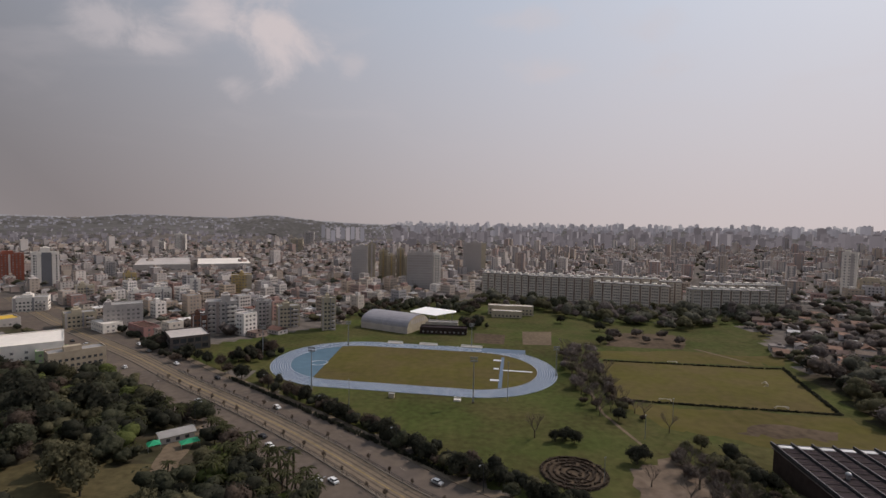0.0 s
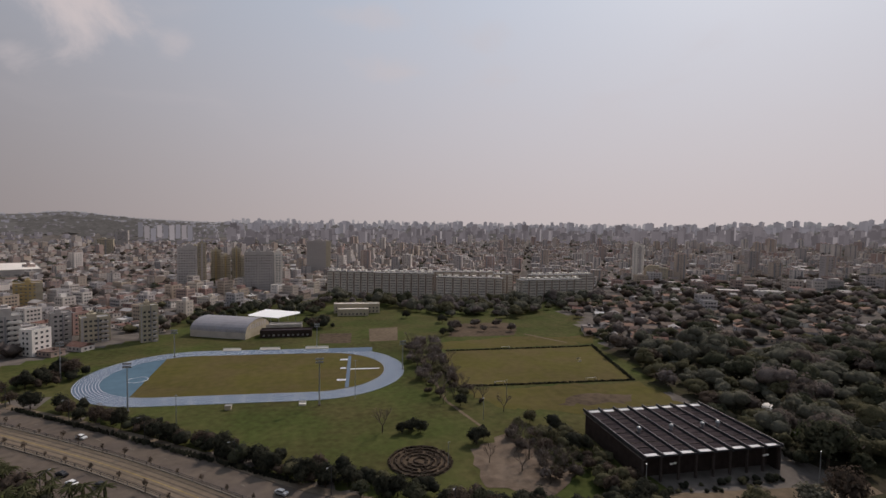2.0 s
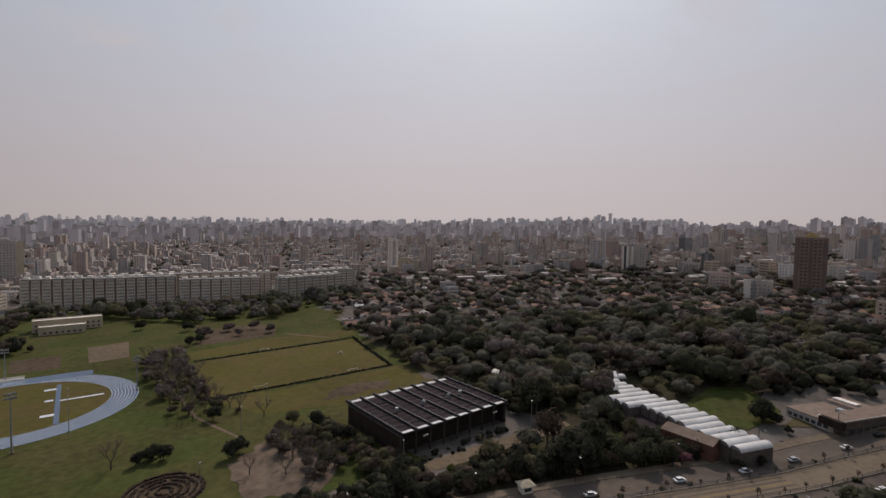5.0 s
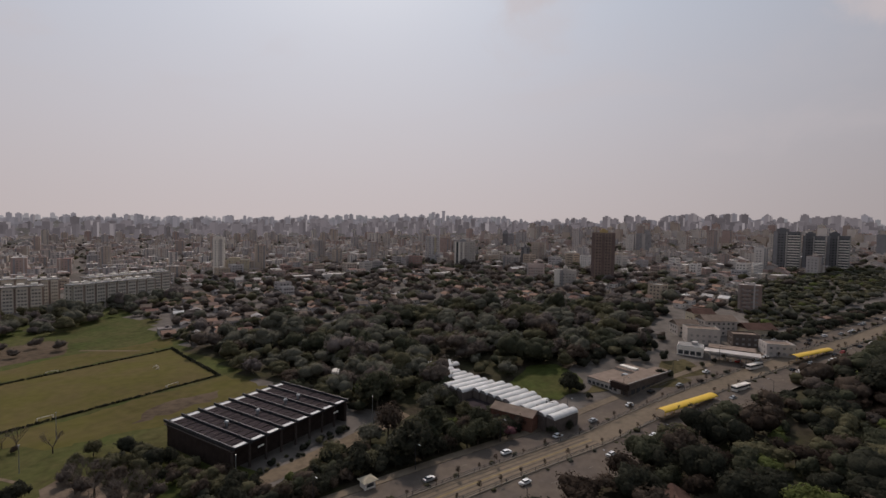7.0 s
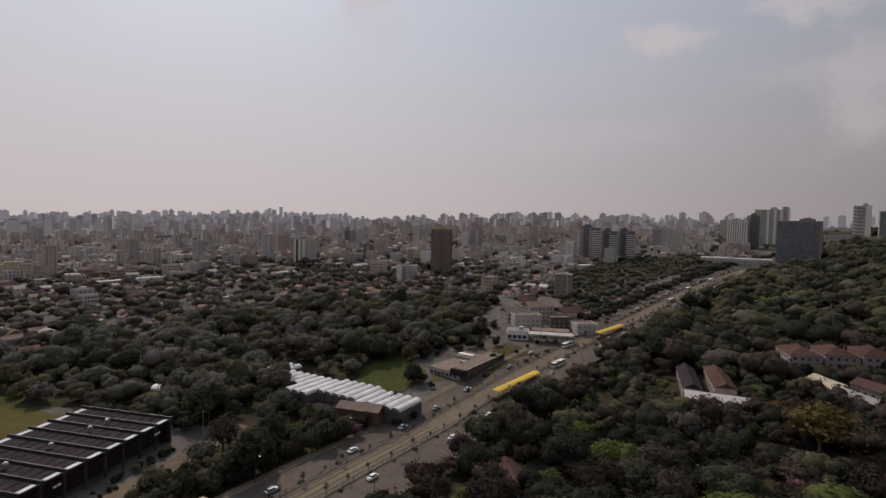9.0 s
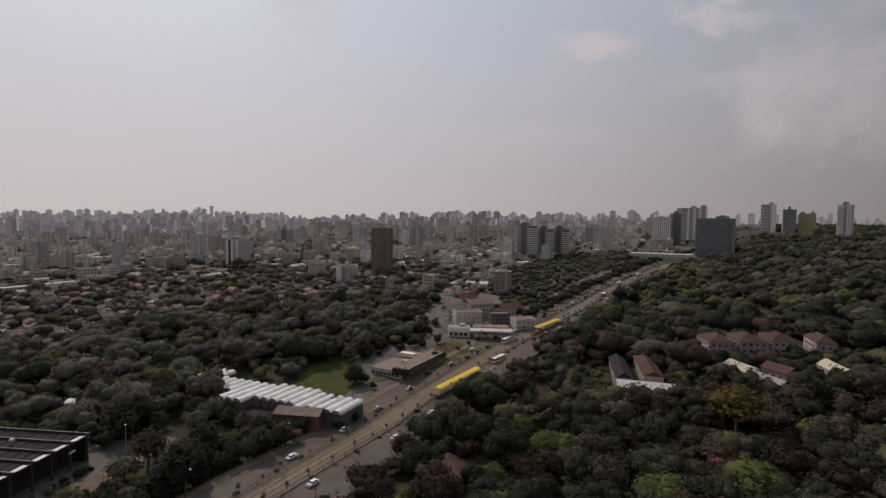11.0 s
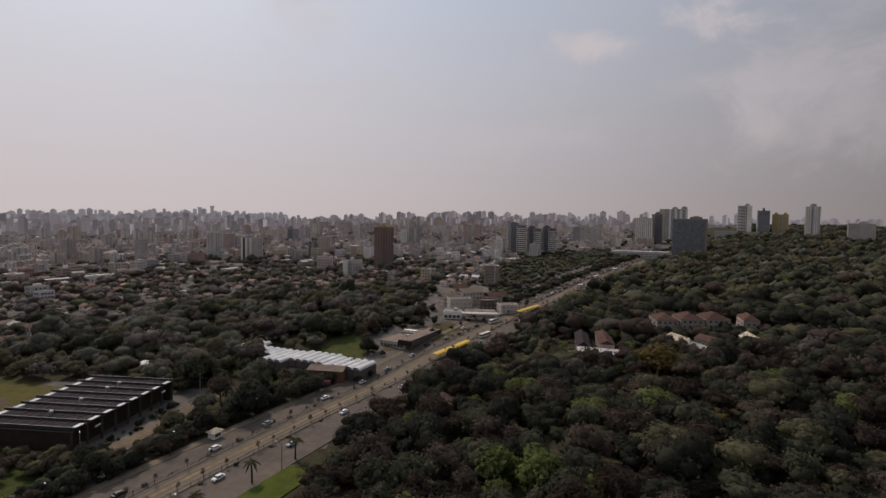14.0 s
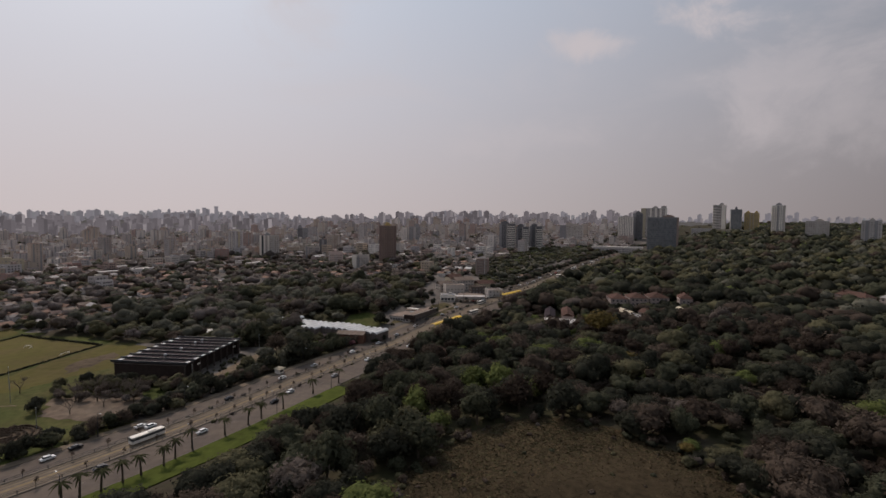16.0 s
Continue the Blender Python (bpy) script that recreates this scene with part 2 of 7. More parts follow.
M_ROOFDARK = mat("weathered_dark_roof", (0.042, 0.033, 0.036), 0.9, 0.3, 0.35, island=0.15)
M_SKYLIGHT = mat("translucent_skylight_sheet", (0.62, 0.61, 0.6), 0.25, 0.15, 0.5)
M_BROWNWALL = mat("dark_brown_brick", (0.042, 0.031, 0.027), 0.9, 0.22, 0.5)
M_COLUMN = mat("weathered_concrete_column", (0.12, 0.10, 0.09), 0.9, 0.2, 0.6)
M_DARKCOLUMN = mat("stained_dark_concrete", (0.070, 0.056, 0.050), 0.9, 0.2, 0.6)
M_RUST = mat("rust_brown_roof_sheet", (0.20, 0.155, 0.125), 0.8, 0.2, 0.3)
M_BRICK = mat("red_brick_wall", (0.16, 0.085, 0.062), 0.9, 0.18, 0.6)
M_VAULT = mat("pale_vault_sheet", (0.60, 0.59, 0.57), 0.45, 0.12, 0.3, island=0.06, per="object")
M_GYM = mat("ribbed_zinc_roof", (0.29, 0.275, 0.29), 0.45, 0.14, 0.2, metal=0.2)
M_CREAM = mat("cream_render", (0.43, 0.375, 0.28), 0.9, 0.12, 0.3)
M_SLAB = mat("weathered_beige_render", (0.50, 0.45, 0.385), 0.9, 0.14, 0.15)
M_BAND = mat("pale_band_render", (0.58, 0.53, 0.455), 0.9, 0.12, 0.3)
M_TARP = mat("bright_white_membrane", (0.93, 0.93, 0.92), 0.5, 0.03, 0.3)
M_SLATE = mat("slate_grey_cladding", (0.27, 0.26, 0.265), 0.7, 0.12, 0.2)
M_GREYWALL = mat("grey_render", (0.46, 0.415, 0.375), 0.9, 0.14, 0.2)
M_ROOFGREY = mat("fibre_cement_roof", (0.27, 0.26, 0.25), 0.9, 0.22, 0.25)
M_TILE = mat("terracotta_roof_tiles", (0.088, 0.053, 0.043), 0.9, 0.25, 0.6)
M_TERRA = mat("sunbleached_clay_tiles", (0.25, 0.165, 0.125), 0.9, 0.22, 0.5, island=0.2, per="object")
M_VILLA = mat("stained_pinkish_render", (0.30, 0.25, 0.23), 0.9, 0.2, 0.3)
M_YELLOW = mat("yellow_station_roof", (0.62, 0.40, 0.035), 0.5, 0.08, 0.5)
M_GREEN = mat("green_canvas", (0.02, 0.30, 0.14), 0.6, 0.08, 0.5)
M_TWIG = mat("grey_brown_twigs", (0.15, 0.122, 0.10), 0.95, 0.25, 2.0)
M_BARK = mat("bark", (0.085, 0.068, 0.052), 0.95, 0.25, 2.0)
M_TYRE = mat("tyre_rubber", (0.02, 0.02, 0.02), 0.9, 0.1, 2.0)
M_ORANGE = mat("orange_red_cladding", (0.27, 0.095, 0.065), 0.8, 0.10, 0.2)
M_BROWNTOWER = mat("brown_tile_cladding", (0.27, 0.205, 0.175), 0.85, 0.14, 0.2)
M_OCHRE = mat("ochre_render", (0.46, 0.35, 0.17), 0.9, 0.12, 0.3)
WALLS = [(0.62, 0.56, 0.51), (0.54, 0.465, 0.40), (0.41, 0.375, 0.36), (0.68, 0.63, 0.58), (0.47, 0.385, 0.31),
         (0.36, 0.275, 0.24), (0.56, 0.50, 0.43), (0.45, 0.37, 0.29), (0.72, 0.675, 0.63), (0.38, 0.36, 0.36), (0.30, 0.20, 0.175), (0.44, 0.41, 0.40)]
ROOFS = [(0.19, 0.115, 0.095), (0.34, 0.32, 0.31), (0.20, 0.145, 0.125), (0.40, 0.37, 0.35), (0.21, 0.135, 0.11), (0.20, 0.18, 0.17), (0.43, 0.405, 0.385), (0.19, 0.11, 0.09), (0.17, 0.135, 0.12), (0.52, 0.50, 0.48)]
M_WALLS = mat("mixed_render_walls", None, 0.9, 0.10, 0.15, palette=WALLS, per="object", island=0.1)
M_ROOFS = mat("mixed_house_roofs", None, 0.9, 0.20, 0.4, palette=ROOFS, per="object", island=0.1)
def calm(shades, middle, share):
    return [tuple(m + (c - m) * share for c, m in zip(q, middle)) for q in shades]


# joined town: colours drawn towards a middle tone, as haze flattens contrast
M_WALLS_MANY = mat("far_render_walls", None, 0.9, 0.10, 0.1, palette=calm(WALLS, (0.44, 0.385, 0.35), 0.62), island=0.1)
M_ROOFS_MANY = mat("far_house_roofs", None, 0.9, 0.18, 0.2, palette=calm(ROOFS, (0.27, 0.22, 0.20), 0.75), island=0.1)


def foliage(name, rgb, vary):
    return mat(name, rgb, 0.85, vary, 1.5, island=0.06, leaf=0.45, bump=0.4, bump_scale=2.2)


LEAF = {
    "dark": foliage("dark_green_leaves", (0.047, 0.048, 0.035), 0.32),
    "mid": foliage("mid_green_leaves", (0.074, 0.077, 0.050), 0.32),
    "olive": foliage("olive_leaves", (0.120, 0.112, 0.066), 0.3),
    "brown": foliage("brown_winter_foliage", (0.098, 0.076, 0.060), 0.28),
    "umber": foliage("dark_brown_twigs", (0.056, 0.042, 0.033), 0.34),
    "grey": foliage("leafless_grey_brown_twigs", (0.140, 0.116, 0.100), 0.28),
    "bright": foliage("fresh_green_leaves", (0.125, 0.145, 0.050), 0.28),
    # ash and sage are lightened to stand in for haze over farther trees
    "ash": foliage("pale_ash_haze_foliage", (0.190, 0.162, 0.148), 0.28),
    "sage": foliage("sage_haze_foliage", (0.150, 0.146, 0.112), 0.28),
    "pink": foliage("pink_blossom", (0.242, 0.121, 0.138), 0.2),
    "gold": foliage("golden_leaves", (0.138, 0.105, 0.039), 0.25),
    "palm": foliage("palm_fronds", (0.070, 0.072, 0.036), 0.2),
}
# distance beyond two kilometres: haze painted into colours that glow by themselves
FAR_NEAR = mat("painted_haze_near", lin(98, 92, 96), vary=0.10, scale=0.02, island=0.30, glow=1.0)
FAR_TREES = mat("painted_haze_trees", lin(84, 80, 79), vary=0.10, scale=0.02, island=0.14, glow=1.0)
FAR_MID = mat("painted_haze_middle", lin(112, 108, 114), vary=0.06, scale=0.01, island=0.20, glow=1.0)
FAR_FAR = mat("painted_haze_last", lin(138, 134, 138), vary=0.04, scale=0.01, island=0.10, glow=1.0)
FAR_EAST = mat("painted_haze_ridge", lin(118, 116, 120), vary=0.05, scale=0.01, island=0.14, glow=1.0)
# sunlight on far walls, put into a lighter glowing colour
FAR_LIT = mat("painted_sunlit_haze", lin(130, 123, 126), vary=0.06, scale=0.02, island=0.22, glow=1.0)
FAR_HILL = mat("painted_haze_hillside", lin(92, 88, 87), vary=0.20, scale=0.02, glow=1.0)


# ---------------------------------------------------------------- mesh tools
class Mesh:
    def __init__(self):
        self.v, self.f, self.m = [], [], []

    def face(self, pts, m=0):
        k = len(self.v)
        self.v.extend(pts)
        self.f.append(tuple(range(k, k + len(pts))))
        self.m.append(m)

    def box(self, x, y, z, w, d, h, rot=0.0, m=0, top=None, taper=1.0):
        """A box by the middle of its base, turned by rot radians; top: material of the upper face."""
        c, s = math.cos(rot), math.sin(rot)
        k = len(self.v)
        for zz, q in ((z, 1.0), (z + h, taper)):
            for a, b in ((-1, -1), (1, -1), (1, 1), (-1, 1)):
                u, v = a * w / 2 * q, b * d / 2 * q
                self.v.append((x + u * c - v * s, y + u * s + v * c, zz))
        for q in ((0, 1, 5, 4), (1, 2, 6, 5), (2, 3, 7, 6), (3, 0, 4, 7)):
            self.f.append(tuple(k + i for i in q))
            self.m.append(m)
        self.f.append((k + 4, k + 5, k + 6, k + 7))
        self.m.append(m if top is None else top)
        self.f.append((k + 3, k + 2, k + 1, k))
        self.m.append(m)

    def tube(self, a, b, r0, r1, n=6, m=0):
        a, b = Vector(a), Vector(b)
        axis = (b - a).normalized()
        e = axis.orthogonal().normalized()
        g = axis.cross(e)
        k = len(self.v)
        for p, r in ((a, r0), (b, r1)):
            for i in range(n):
                t = 2 * math.pi * i / n
                self.v.append(tuple(p + e * r * math.cos(t) + g * r * math.sin(t)))
        for i in range(n):
            j = (i + 1) % n
            self.f.append((k + i, k + j, k + n + j, k + n + i))
            self.m.append(m)
        self.f.append(tuple(k + n + i for i in range(n)))
        self.m.append(m)

    def ball(self, x, y, z, r, rz=None, n=8, rings=5, m=0):
        rz = rz or r
        k = len(self.v)
        for j in range(rings + 1):
            t = math.pi * j / rings
            for i in range(n):
                u = 2 * math.pi * i / n
                self.v.append((x + r * math.sin(t) * math.cos(u), y + r * math.sin(t) * math.sin(u), z + rz * math.cos(t)))
        for j in range(rings):
            for i in range(n):
                q = (i + 1) % n
                self.f.append((k + j * n + i, k + (j + 1) * n + i, k + (j + 1) * n + q, k + j * n + q))
                self.m.append(m)

    def data(self, name, mats):
        me = bpy.data.meshes.new(name)
        me.from_pydata(self.v, [], self.f)
        for q in mats if isinstance(mats, (list, tuple)) else [mats]:
            me.materials.append(q)
        if any(self.m):
            me.polygons.foreach_set("material_index", self.m)
        me.update()
        return me


def thing(name, label, category, x=0, y=0, z=0, rot=0, group="", kind=""):
    ob = new(name)
    ob.matrix_basis = pose(x, y, z, 0, 0, rot)
    return tagged(ob, label, category, group, kind)


def part(name, mb, material, parent, label="", kind=""):
    ob = new(name, mb.data(name, material) if isinstance(mb, Mesh) else mb)
    ob.parent = parent
    return tagged(ob, label, kind=kind)


def solid(name, mb, material, label, category, kind="", group=""):
    return tagged(new(name, mb.data(name, material)), label, category, group, kind)


# ---------------------------------------------------------------- the lie of the land
ROAD_X = [-420, -300, -171, -127, -86, -53, -30, -6, 38, 65, 114, 140, 164, 211, 250, 290, 325, 372, 447, 515, 600, 760]
ROAD_Y = [470, 370, 273, 236, 205, 178, 157, 133, 104, 89, 64, 50, 36, 9, -16, -44, -70, -106, -158, -211, -282, -432]
HILL_AZ = [-180, -135, -125, -108, -100, -92, -87, -80, -74, -71, -62, -55, -50, -44, -36, -28, -10, 8, 13, 16, 19.5, 23, 27, 32, 37, 42, 60, 180]
HILL_UP = [70, 80, 76, 76, 98, 90, 72, 70, 76, 98, 98, 86, 78, 66, 60, 62, 54, 56, 70, 86, 110, 88, 88, 98, 70, 76, 80, 70]


def road_y(x):
    return np.interp(x, ROAD_X, ROAD_Y)


def smooth(a, b, v):
    u = np.clip((v - a) / (b - a), 0, 1)
    return u * u * (3 - 2 * u)


def ground_z(x, y):
    """Height of the ground: a flat valley floor, rising to the east, a wooded hill in the south-east and hills far off."""
    x, y = np.asarray(x, float), np.asarray(y, float)
    e = np.clip(x - 190, 0, None)
    z = 75 * (1 - np.exp(-e * 0.09 / 75)) * (0.45 + 0.55 * (1 - smooth(250, 600, y)))
    s = np.clip(road_y(x) - y - 26, 0, None)
    z = z + 26 * (1 - np.exp(-s * 0.075 / 26))
    z = z + 12 * np.exp(-((x - 900) ** 2 + (y + 750) ** 2) / 2 / 300 ** 2)
    r = np.hypot(x, y)
    az = np.degrees(np.arctan2(-x, y))
    far = np.interp(az, HILL_AZ, HILL_UP)
    k = smooth(1100, 3300, r)
    return z * (1 - k) + far * k


def gz(x, y):
    return float(ground_z(x, y))


def inside(x, y, poly):
    """True where the points lie in the polygon."""
    x, y = np.asarray(x, float), np.asarray(y, float)
    hit = np.zeros(x.shape, bool)
    for (x0, y0), (x1, y1) in zip(poly, poly[1:] + poly[:1]):
        cut = ((y0 > y) != (y1 > y)) & (x < (x1 - x0) * (y - y0) / (y1 - y0 + 1e-9) + x0)
        hit ^= cut
    return hit


PARK = [(-165, 288), (-120, 335), (-85, 372), (-75, 470), (20, 505), (45, 525), (160, 465), (312, 424), (240, 385), (226, 330), (206, 290), (205, 200), (130, 160), (100, 105), (30, 128)]
WOODS = [(100, 84), (118, 108), (168, 108), (176, 165), (184, 205), (200, 262), (218, 262), (250, 232), (285, 200), (330, 190), (362, 150), (378, 60), (330, 10), (300, 12), (262, 44), (226, 44), (180, 48)]


def axis(lo, hi, step, end, grow=1.22):
    a = list(np.arange(lo, hi + step, step))
    s, up, down = step, a[-1], a[0]
    high, low = [], []
    while up < end or down > -end:
        s *= grow
        up, down = min(up + s, end), max(down - s, -end)
        high.append(up), low.append(down)
    return np.array(sorted(set(low + a + high)))


def build_ground():
    gx, gy = axis(-420, 660, 7.5, 4900), axis(-420, 660, 7.5, 4900)
    X, Y = np.meshgrid(gx, gy, indexing="ij")
    Z = ground_z(X, Y)
    Z = np.where(np.hypot(X, Y) > 1950, Z - 8, Z)
    nx, ny = X.shape
    verts = np.stack([X, Y, Z], -1).reshape(-1, 3)
    i, j = np.meshgrid(np.arange(nx - 1), np.arange(ny - 1), indexing="ij")
    k = (i * ny + j).ravel()
    faces = np.stack([k, k + ny, k + ny + 1, k + 1], 1)
    cx, cy = verts[faces].mean(1)[:, 0], verts[faces].mean(1)[:, 1]
    wob = 5 * np.sin(cx * 0.13 + cy * 0.07) + 5 * np.sin(cx * 0.05 - cy * 0.11)
    zone = np.full(len(k), 0)
    zone[inside(cx + wob, cy + wob, PARK)] = 1
    zone[inside(cx + wob, cy, WOODS)] = 2
    zone[(cy < road_y(cx) - 22) & (cx > -420)] = 2
    me = bpy.data.meshes.new("ground")
    me.from_pydata(verts.tolist(), [], faces.tolist())
    for q in (M_TOWN, M_GRASS, M_FLOOR):
        me.materials.append(q)
    me.polygons.foreach_set("material_index", zone.tolist())
    me.polygons.foreach_set("use_smooth", [True] * len(k))
    me.update()
    tagged(new("ground", me), "rolling ground of park grass, town lots and woodland floor", "ground", kind="structure")


build_ground()


def build_far_hills():
    rad = np.concatenate([np.linspace(1900, 3400, 16), np.linspace(3500, 4850, 8)])
    az = np.radians(np.linspace(-185, 175, 241))
    R, A = np.meshgrid(rad, az, indexing="ij")
    X, Y = -R * np.sin(A), R * np.cos(A)
    Z = ground_z(X, Y) + 2
    Z[0] -= 14
    mb = Mesh()
    mb.v = np.stack([X, Y, Z], -1).reshape(-1, 3).tolist()
    n = len(az)
    for i in range(len(rad) - 1):
        for j in range(n - 1):
            mb.f.append((i * n + j, (i + 1) * n + j, (i + 1) * n + j + 1, i * n + j + 1))
            mb.m.append(0)
    # the hills glow in their painted haze colour
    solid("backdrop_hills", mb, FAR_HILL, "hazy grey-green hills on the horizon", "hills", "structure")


build_far_hills()

# ---------------------------------------------------------------- the avenue
_s = np.linspace(0, 1, 700)
_d = np.concatenate([[0], np.cumsum(np.hypot(np.diff(ROAD_X), np.diff(ROAD_Y)))])
LENGTH = _d[-1]
_cx, _cy = np.interp(_s * LENGTH, _d, ROAD_X), np.interp(_s * LENGTH, _d, ROAD_Y)
for _ in range(60):
    _cx[1:-1] = (_cx[:-2] + 2 * _cx[1:-1] + _cx[2:]) / 4
    _cy[1:-1] = (_cy[:-2] + 2 * _cy[1:-1] + _cy[2:]) / 4
_tx, _ty = np.gradient(_cx), np.gradient(_cy)
_tl = np.hypot(_tx, _ty)
_tx, _ty = _tx / _tl, _ty / _tl


def on_road(x, off):
    """The point beside the avenue's middle at the place x, off metres to its north side; with the avenue's direction in radians."""
    k = int(np.argmin(abs(_cx - x)))
    return _cx[k] - _ty[k] * off, _cy[k] + _tx[k] * off, math.atan2(_ty[k], _tx[k])


def ribbon(name, a, b, up, material, label, category, lo=-420, hi=760, step=2, thick=0.0, kind="structure"):
    mb = Mesh()
    ks = [k for k in range(0, 700, step) if lo <= _cx[k] <= hi]
    prev = None
    for k in ks:
        row = []
        for off in (a, b):
            x, y = _cx[k] - _ty[k] * off, _cy[k] + _tx[k] * off
            zc = max(gz(x, y), gz(_cx[k], _cy[k]))
            row.append((x, y, zc + up))
        if prev:
            mb.face([prev[0], row[0], row[1], prev[1]])
            if thick:
                for e in (0, 1):
                    p, q = prev[e], row[e]
                    mb.face([(p[0], p[1], p[2] - thick), (q[0], q[1], q[2] - thick), q, p])
        prev = row
    return solid(name, mb, material, label, category, kind)


ribbon("road", -21.5, -5.4, 0.22, M_ASPHALT, "worn grey asphalt carriageway beside the wooded park", "road")
ribbon("road", 5.4, 16, 0.22, M_ASPHALT, "worn grey asphalt carriageway shaded by street trees", "road")
ribbon("busway", -4.9, 4.9, 0.24, M_CONCRETE, "pale concrete bus corridor between fences", "road")
for a in (-3.6, -1.7, 1.1, 3.0):
    ribbon("tyre_track", a, a + 0.6, 0.246, M_TRACKWEAR, "darker wheel track worn into the bus corridor", "road marking", kind="stuff")
ribbon("centre_line", -0.16, 0.16, 0.25, M_YELLOWLINE, "faded yellow line along the middle of the bus corridor", "road marking", kind="stuff")
for a in (-5.9, 5.6):
    ribbon("gutter_strip", a, a + 0.45, 0.226, M_TRACKWEAR, "dark dirty strip along the corridor kerb", "road marking", kind="stuff")
ribbon("kerb", -5.4, -4.9, 0.42, M_KERB, "pale concrete kerb of the bus corridor", "kerb", thick=0.3)
ribbon("kerb", 4.9, 5.4, 0.42, M_KERB, "pale concrete kerb of the bus corridor", "kerb", thick=0.3)
ribbon("kerb", -21.8, -21.5, 0.38, M_KERB, "stone kerb along the grass verge", "kerb", thick=0.3)
ribbon("pavement", 16, 19.5, 0.36, M_CONCRETE, "narrow concrete pavement under the trees", "pavement", thick=0.3)
ribbon("verge", -34, -21.8, 0.34, M_VERGE, "mown green verge beside the avenue", "grass", lo=-30, hi=112, thick=0.4)
for off in (-13.2, 10.7):
    mb = Mesh()
    for k in range(10, 690, 8):
        x, y = _cx[k] - _ty[k] * off, _cy[k] + _tx[k] * off
        mb.box(x, y, max(gz(x, y), gz(_cx[k], _cy[k])) + 0.225, 2.2, 0.10, 0.012, math.atan2(_ty[k], _tx[k]))
    solid("lane_dashes", mb, M_WORN, "faded white dashed lane line", "road marking", "stuff")


# ---------------------------------------------------------------- the running track
TRACK = pose(-15.7, 270.8, 0, 0, 0, -8.7)
HALF, OUTER, INNER = 34.7, 45.3, 34.6


def oval(r, z, half=HALF, n=40):
    pts = []
    for e in (1, -1):
        for i in range(n + 1):
            t = -math.pi / 2 + math.pi * i / n
            pts.append((e * half + e * r * math.cos(t), e * r * math.sin(t), z))
    return pts


def ring(r0, r1, z, thick=0.0):
    mb = Mesh()
    a, b = oval(r0, z), oval(r1, z)
    n = len(a)
    for i in range(n):
        j = (i + 1) % n
        mb.face([a[i], b[i], b[j], a[j]])
        if thick:
            mb.face([(b[i][0], b[i][1], z - thick), (b[j][0], b[j][1], z - thick), b[j], b[i]])
    return mb


def build_track():
    base = thing("running_track", "pale blue eight-lane running track round a turf infield", "running track", kind="structure")
    base.matrix_basis = TRACK
    part("lane_surface", ring(INNER, OUTER, 0.16, 0.16), M_BLUE, base, "pale blue rubber lanes")
    for i in range(9):
        r = INNER + 0.25 + i * (OUTER - INNER - 0.5) / 8
        part("lane_line", ring(r - 0.09, r + 0.09, 0.166), M_LINE, base)
    mb = Mesh()
    mb.face([p for p in oval(INNER, 0.10)])
    part("infield", mb, M_PITCH, base, "olive-green turf infield")
    # the blue apron in the western bend
    mb = Mesh()
    pts = [(-HALF - INNER * math.cos(t), INNER * math.sin(t), 0.14) for t in np.linspace(-1.25, 1.03, 40)]
    mb.face(pts + [(-52.5, 30, 0.14), (-45.0, -33, 0.14)])
    part("apron", mb, M_BLUE2, base, "blue jumping apron inside the bend")
    # runways and the straight's tail
    for x, y, w, d, m in ((50, -2, 1.8, 56, M_BLUE), (58.5, 0, 16, 1.5, M_LINE), (47, 19, 4.6, 2.6, M_LINE), (47, -18, 4.6, 2.6, M_LINE), (47, 2, 3, 2, M_LINE), (50, 41, 27, 9.0, M_BLUE)):
        mb = Mesh()
        mb.box(x, y, 0.06, w, d, 0.11)
        part("runway", mb, m, base)
    mb = Mesh()
    for i in range(26):
        t = 2 * math.pi * i / 26
        mb.tube((-52 + 4.5 * math.cos(t), -8 + 4.5 * math.sin(t), 0.15), (-52 + 4.5 * math.cos(t + 0.25), -8 + 4.5 * math.sin(t + 0.25), 0.15), 0.18, 0.18, 4)
    part("throwing_ring", mb, M_LINE, base, "white rim of a throwing circle")


build_track()


# ---------------------------------------------------------------- sports fields, paths and the round garden
def slab(name, poly, up, material, label, category, kind="structure", bumpy=0.0):
    """A flat sheet laid on the ground, with a slightly uneven edge."""
    rng = random.Random(len(poly) * 7 + int(abs(poly[0][0])))
    pts = []
    for (x0, y0), (x1, y1) in zip(poly, poly[1:] + poly[:1]):
        n = max(1, int(math.hypot(x1 - x0, y1 - y0) / 4)) if bumpy else 1
        for i in range(n):
            x, y = x0 + (x1 - x0) * i / n, y0 + (y1 - y0) * i / n
            x, y = x + rng.uniform(-bumpy, bumpy), y + rng.uniform(-bumpy, bumpy)
            pts.append((x, y, gz(x, y) + up))
    mb = Mesh()
    mb.face(pts)
    bm = bmesh.new()
    me = mb.data(name, material)
    bm.from_mesh(me)
    bmesh.ops.triangulate(bm, faces=bm.faces[:])
    bm.to_mesh(me)
    bm.free()
    return tagged(new(name, me), label, category, "", kind)


slab("pitch", [(79, 221), (175, 207), (196, 274), (97, 286)], 0.08, M_PITCH, "worn olive football pitch between dark hedges", "sports field", bumpy=0.6)
slab("pitch", [(96, 291), (200, 279), (214, 297), (160, 312), (100, 308)], 0.07, M_PITCH, "narrow strip of training turf beyond the hedge", "sports field", bumpy=1.5)
slab("pitch", [(92, 190), (140, 165), (172, 170), (176, 204), (80, 217)], 0.06, M_PITCH, "worn training turf beside the dark pavilion", "sports field", bumpy=2)
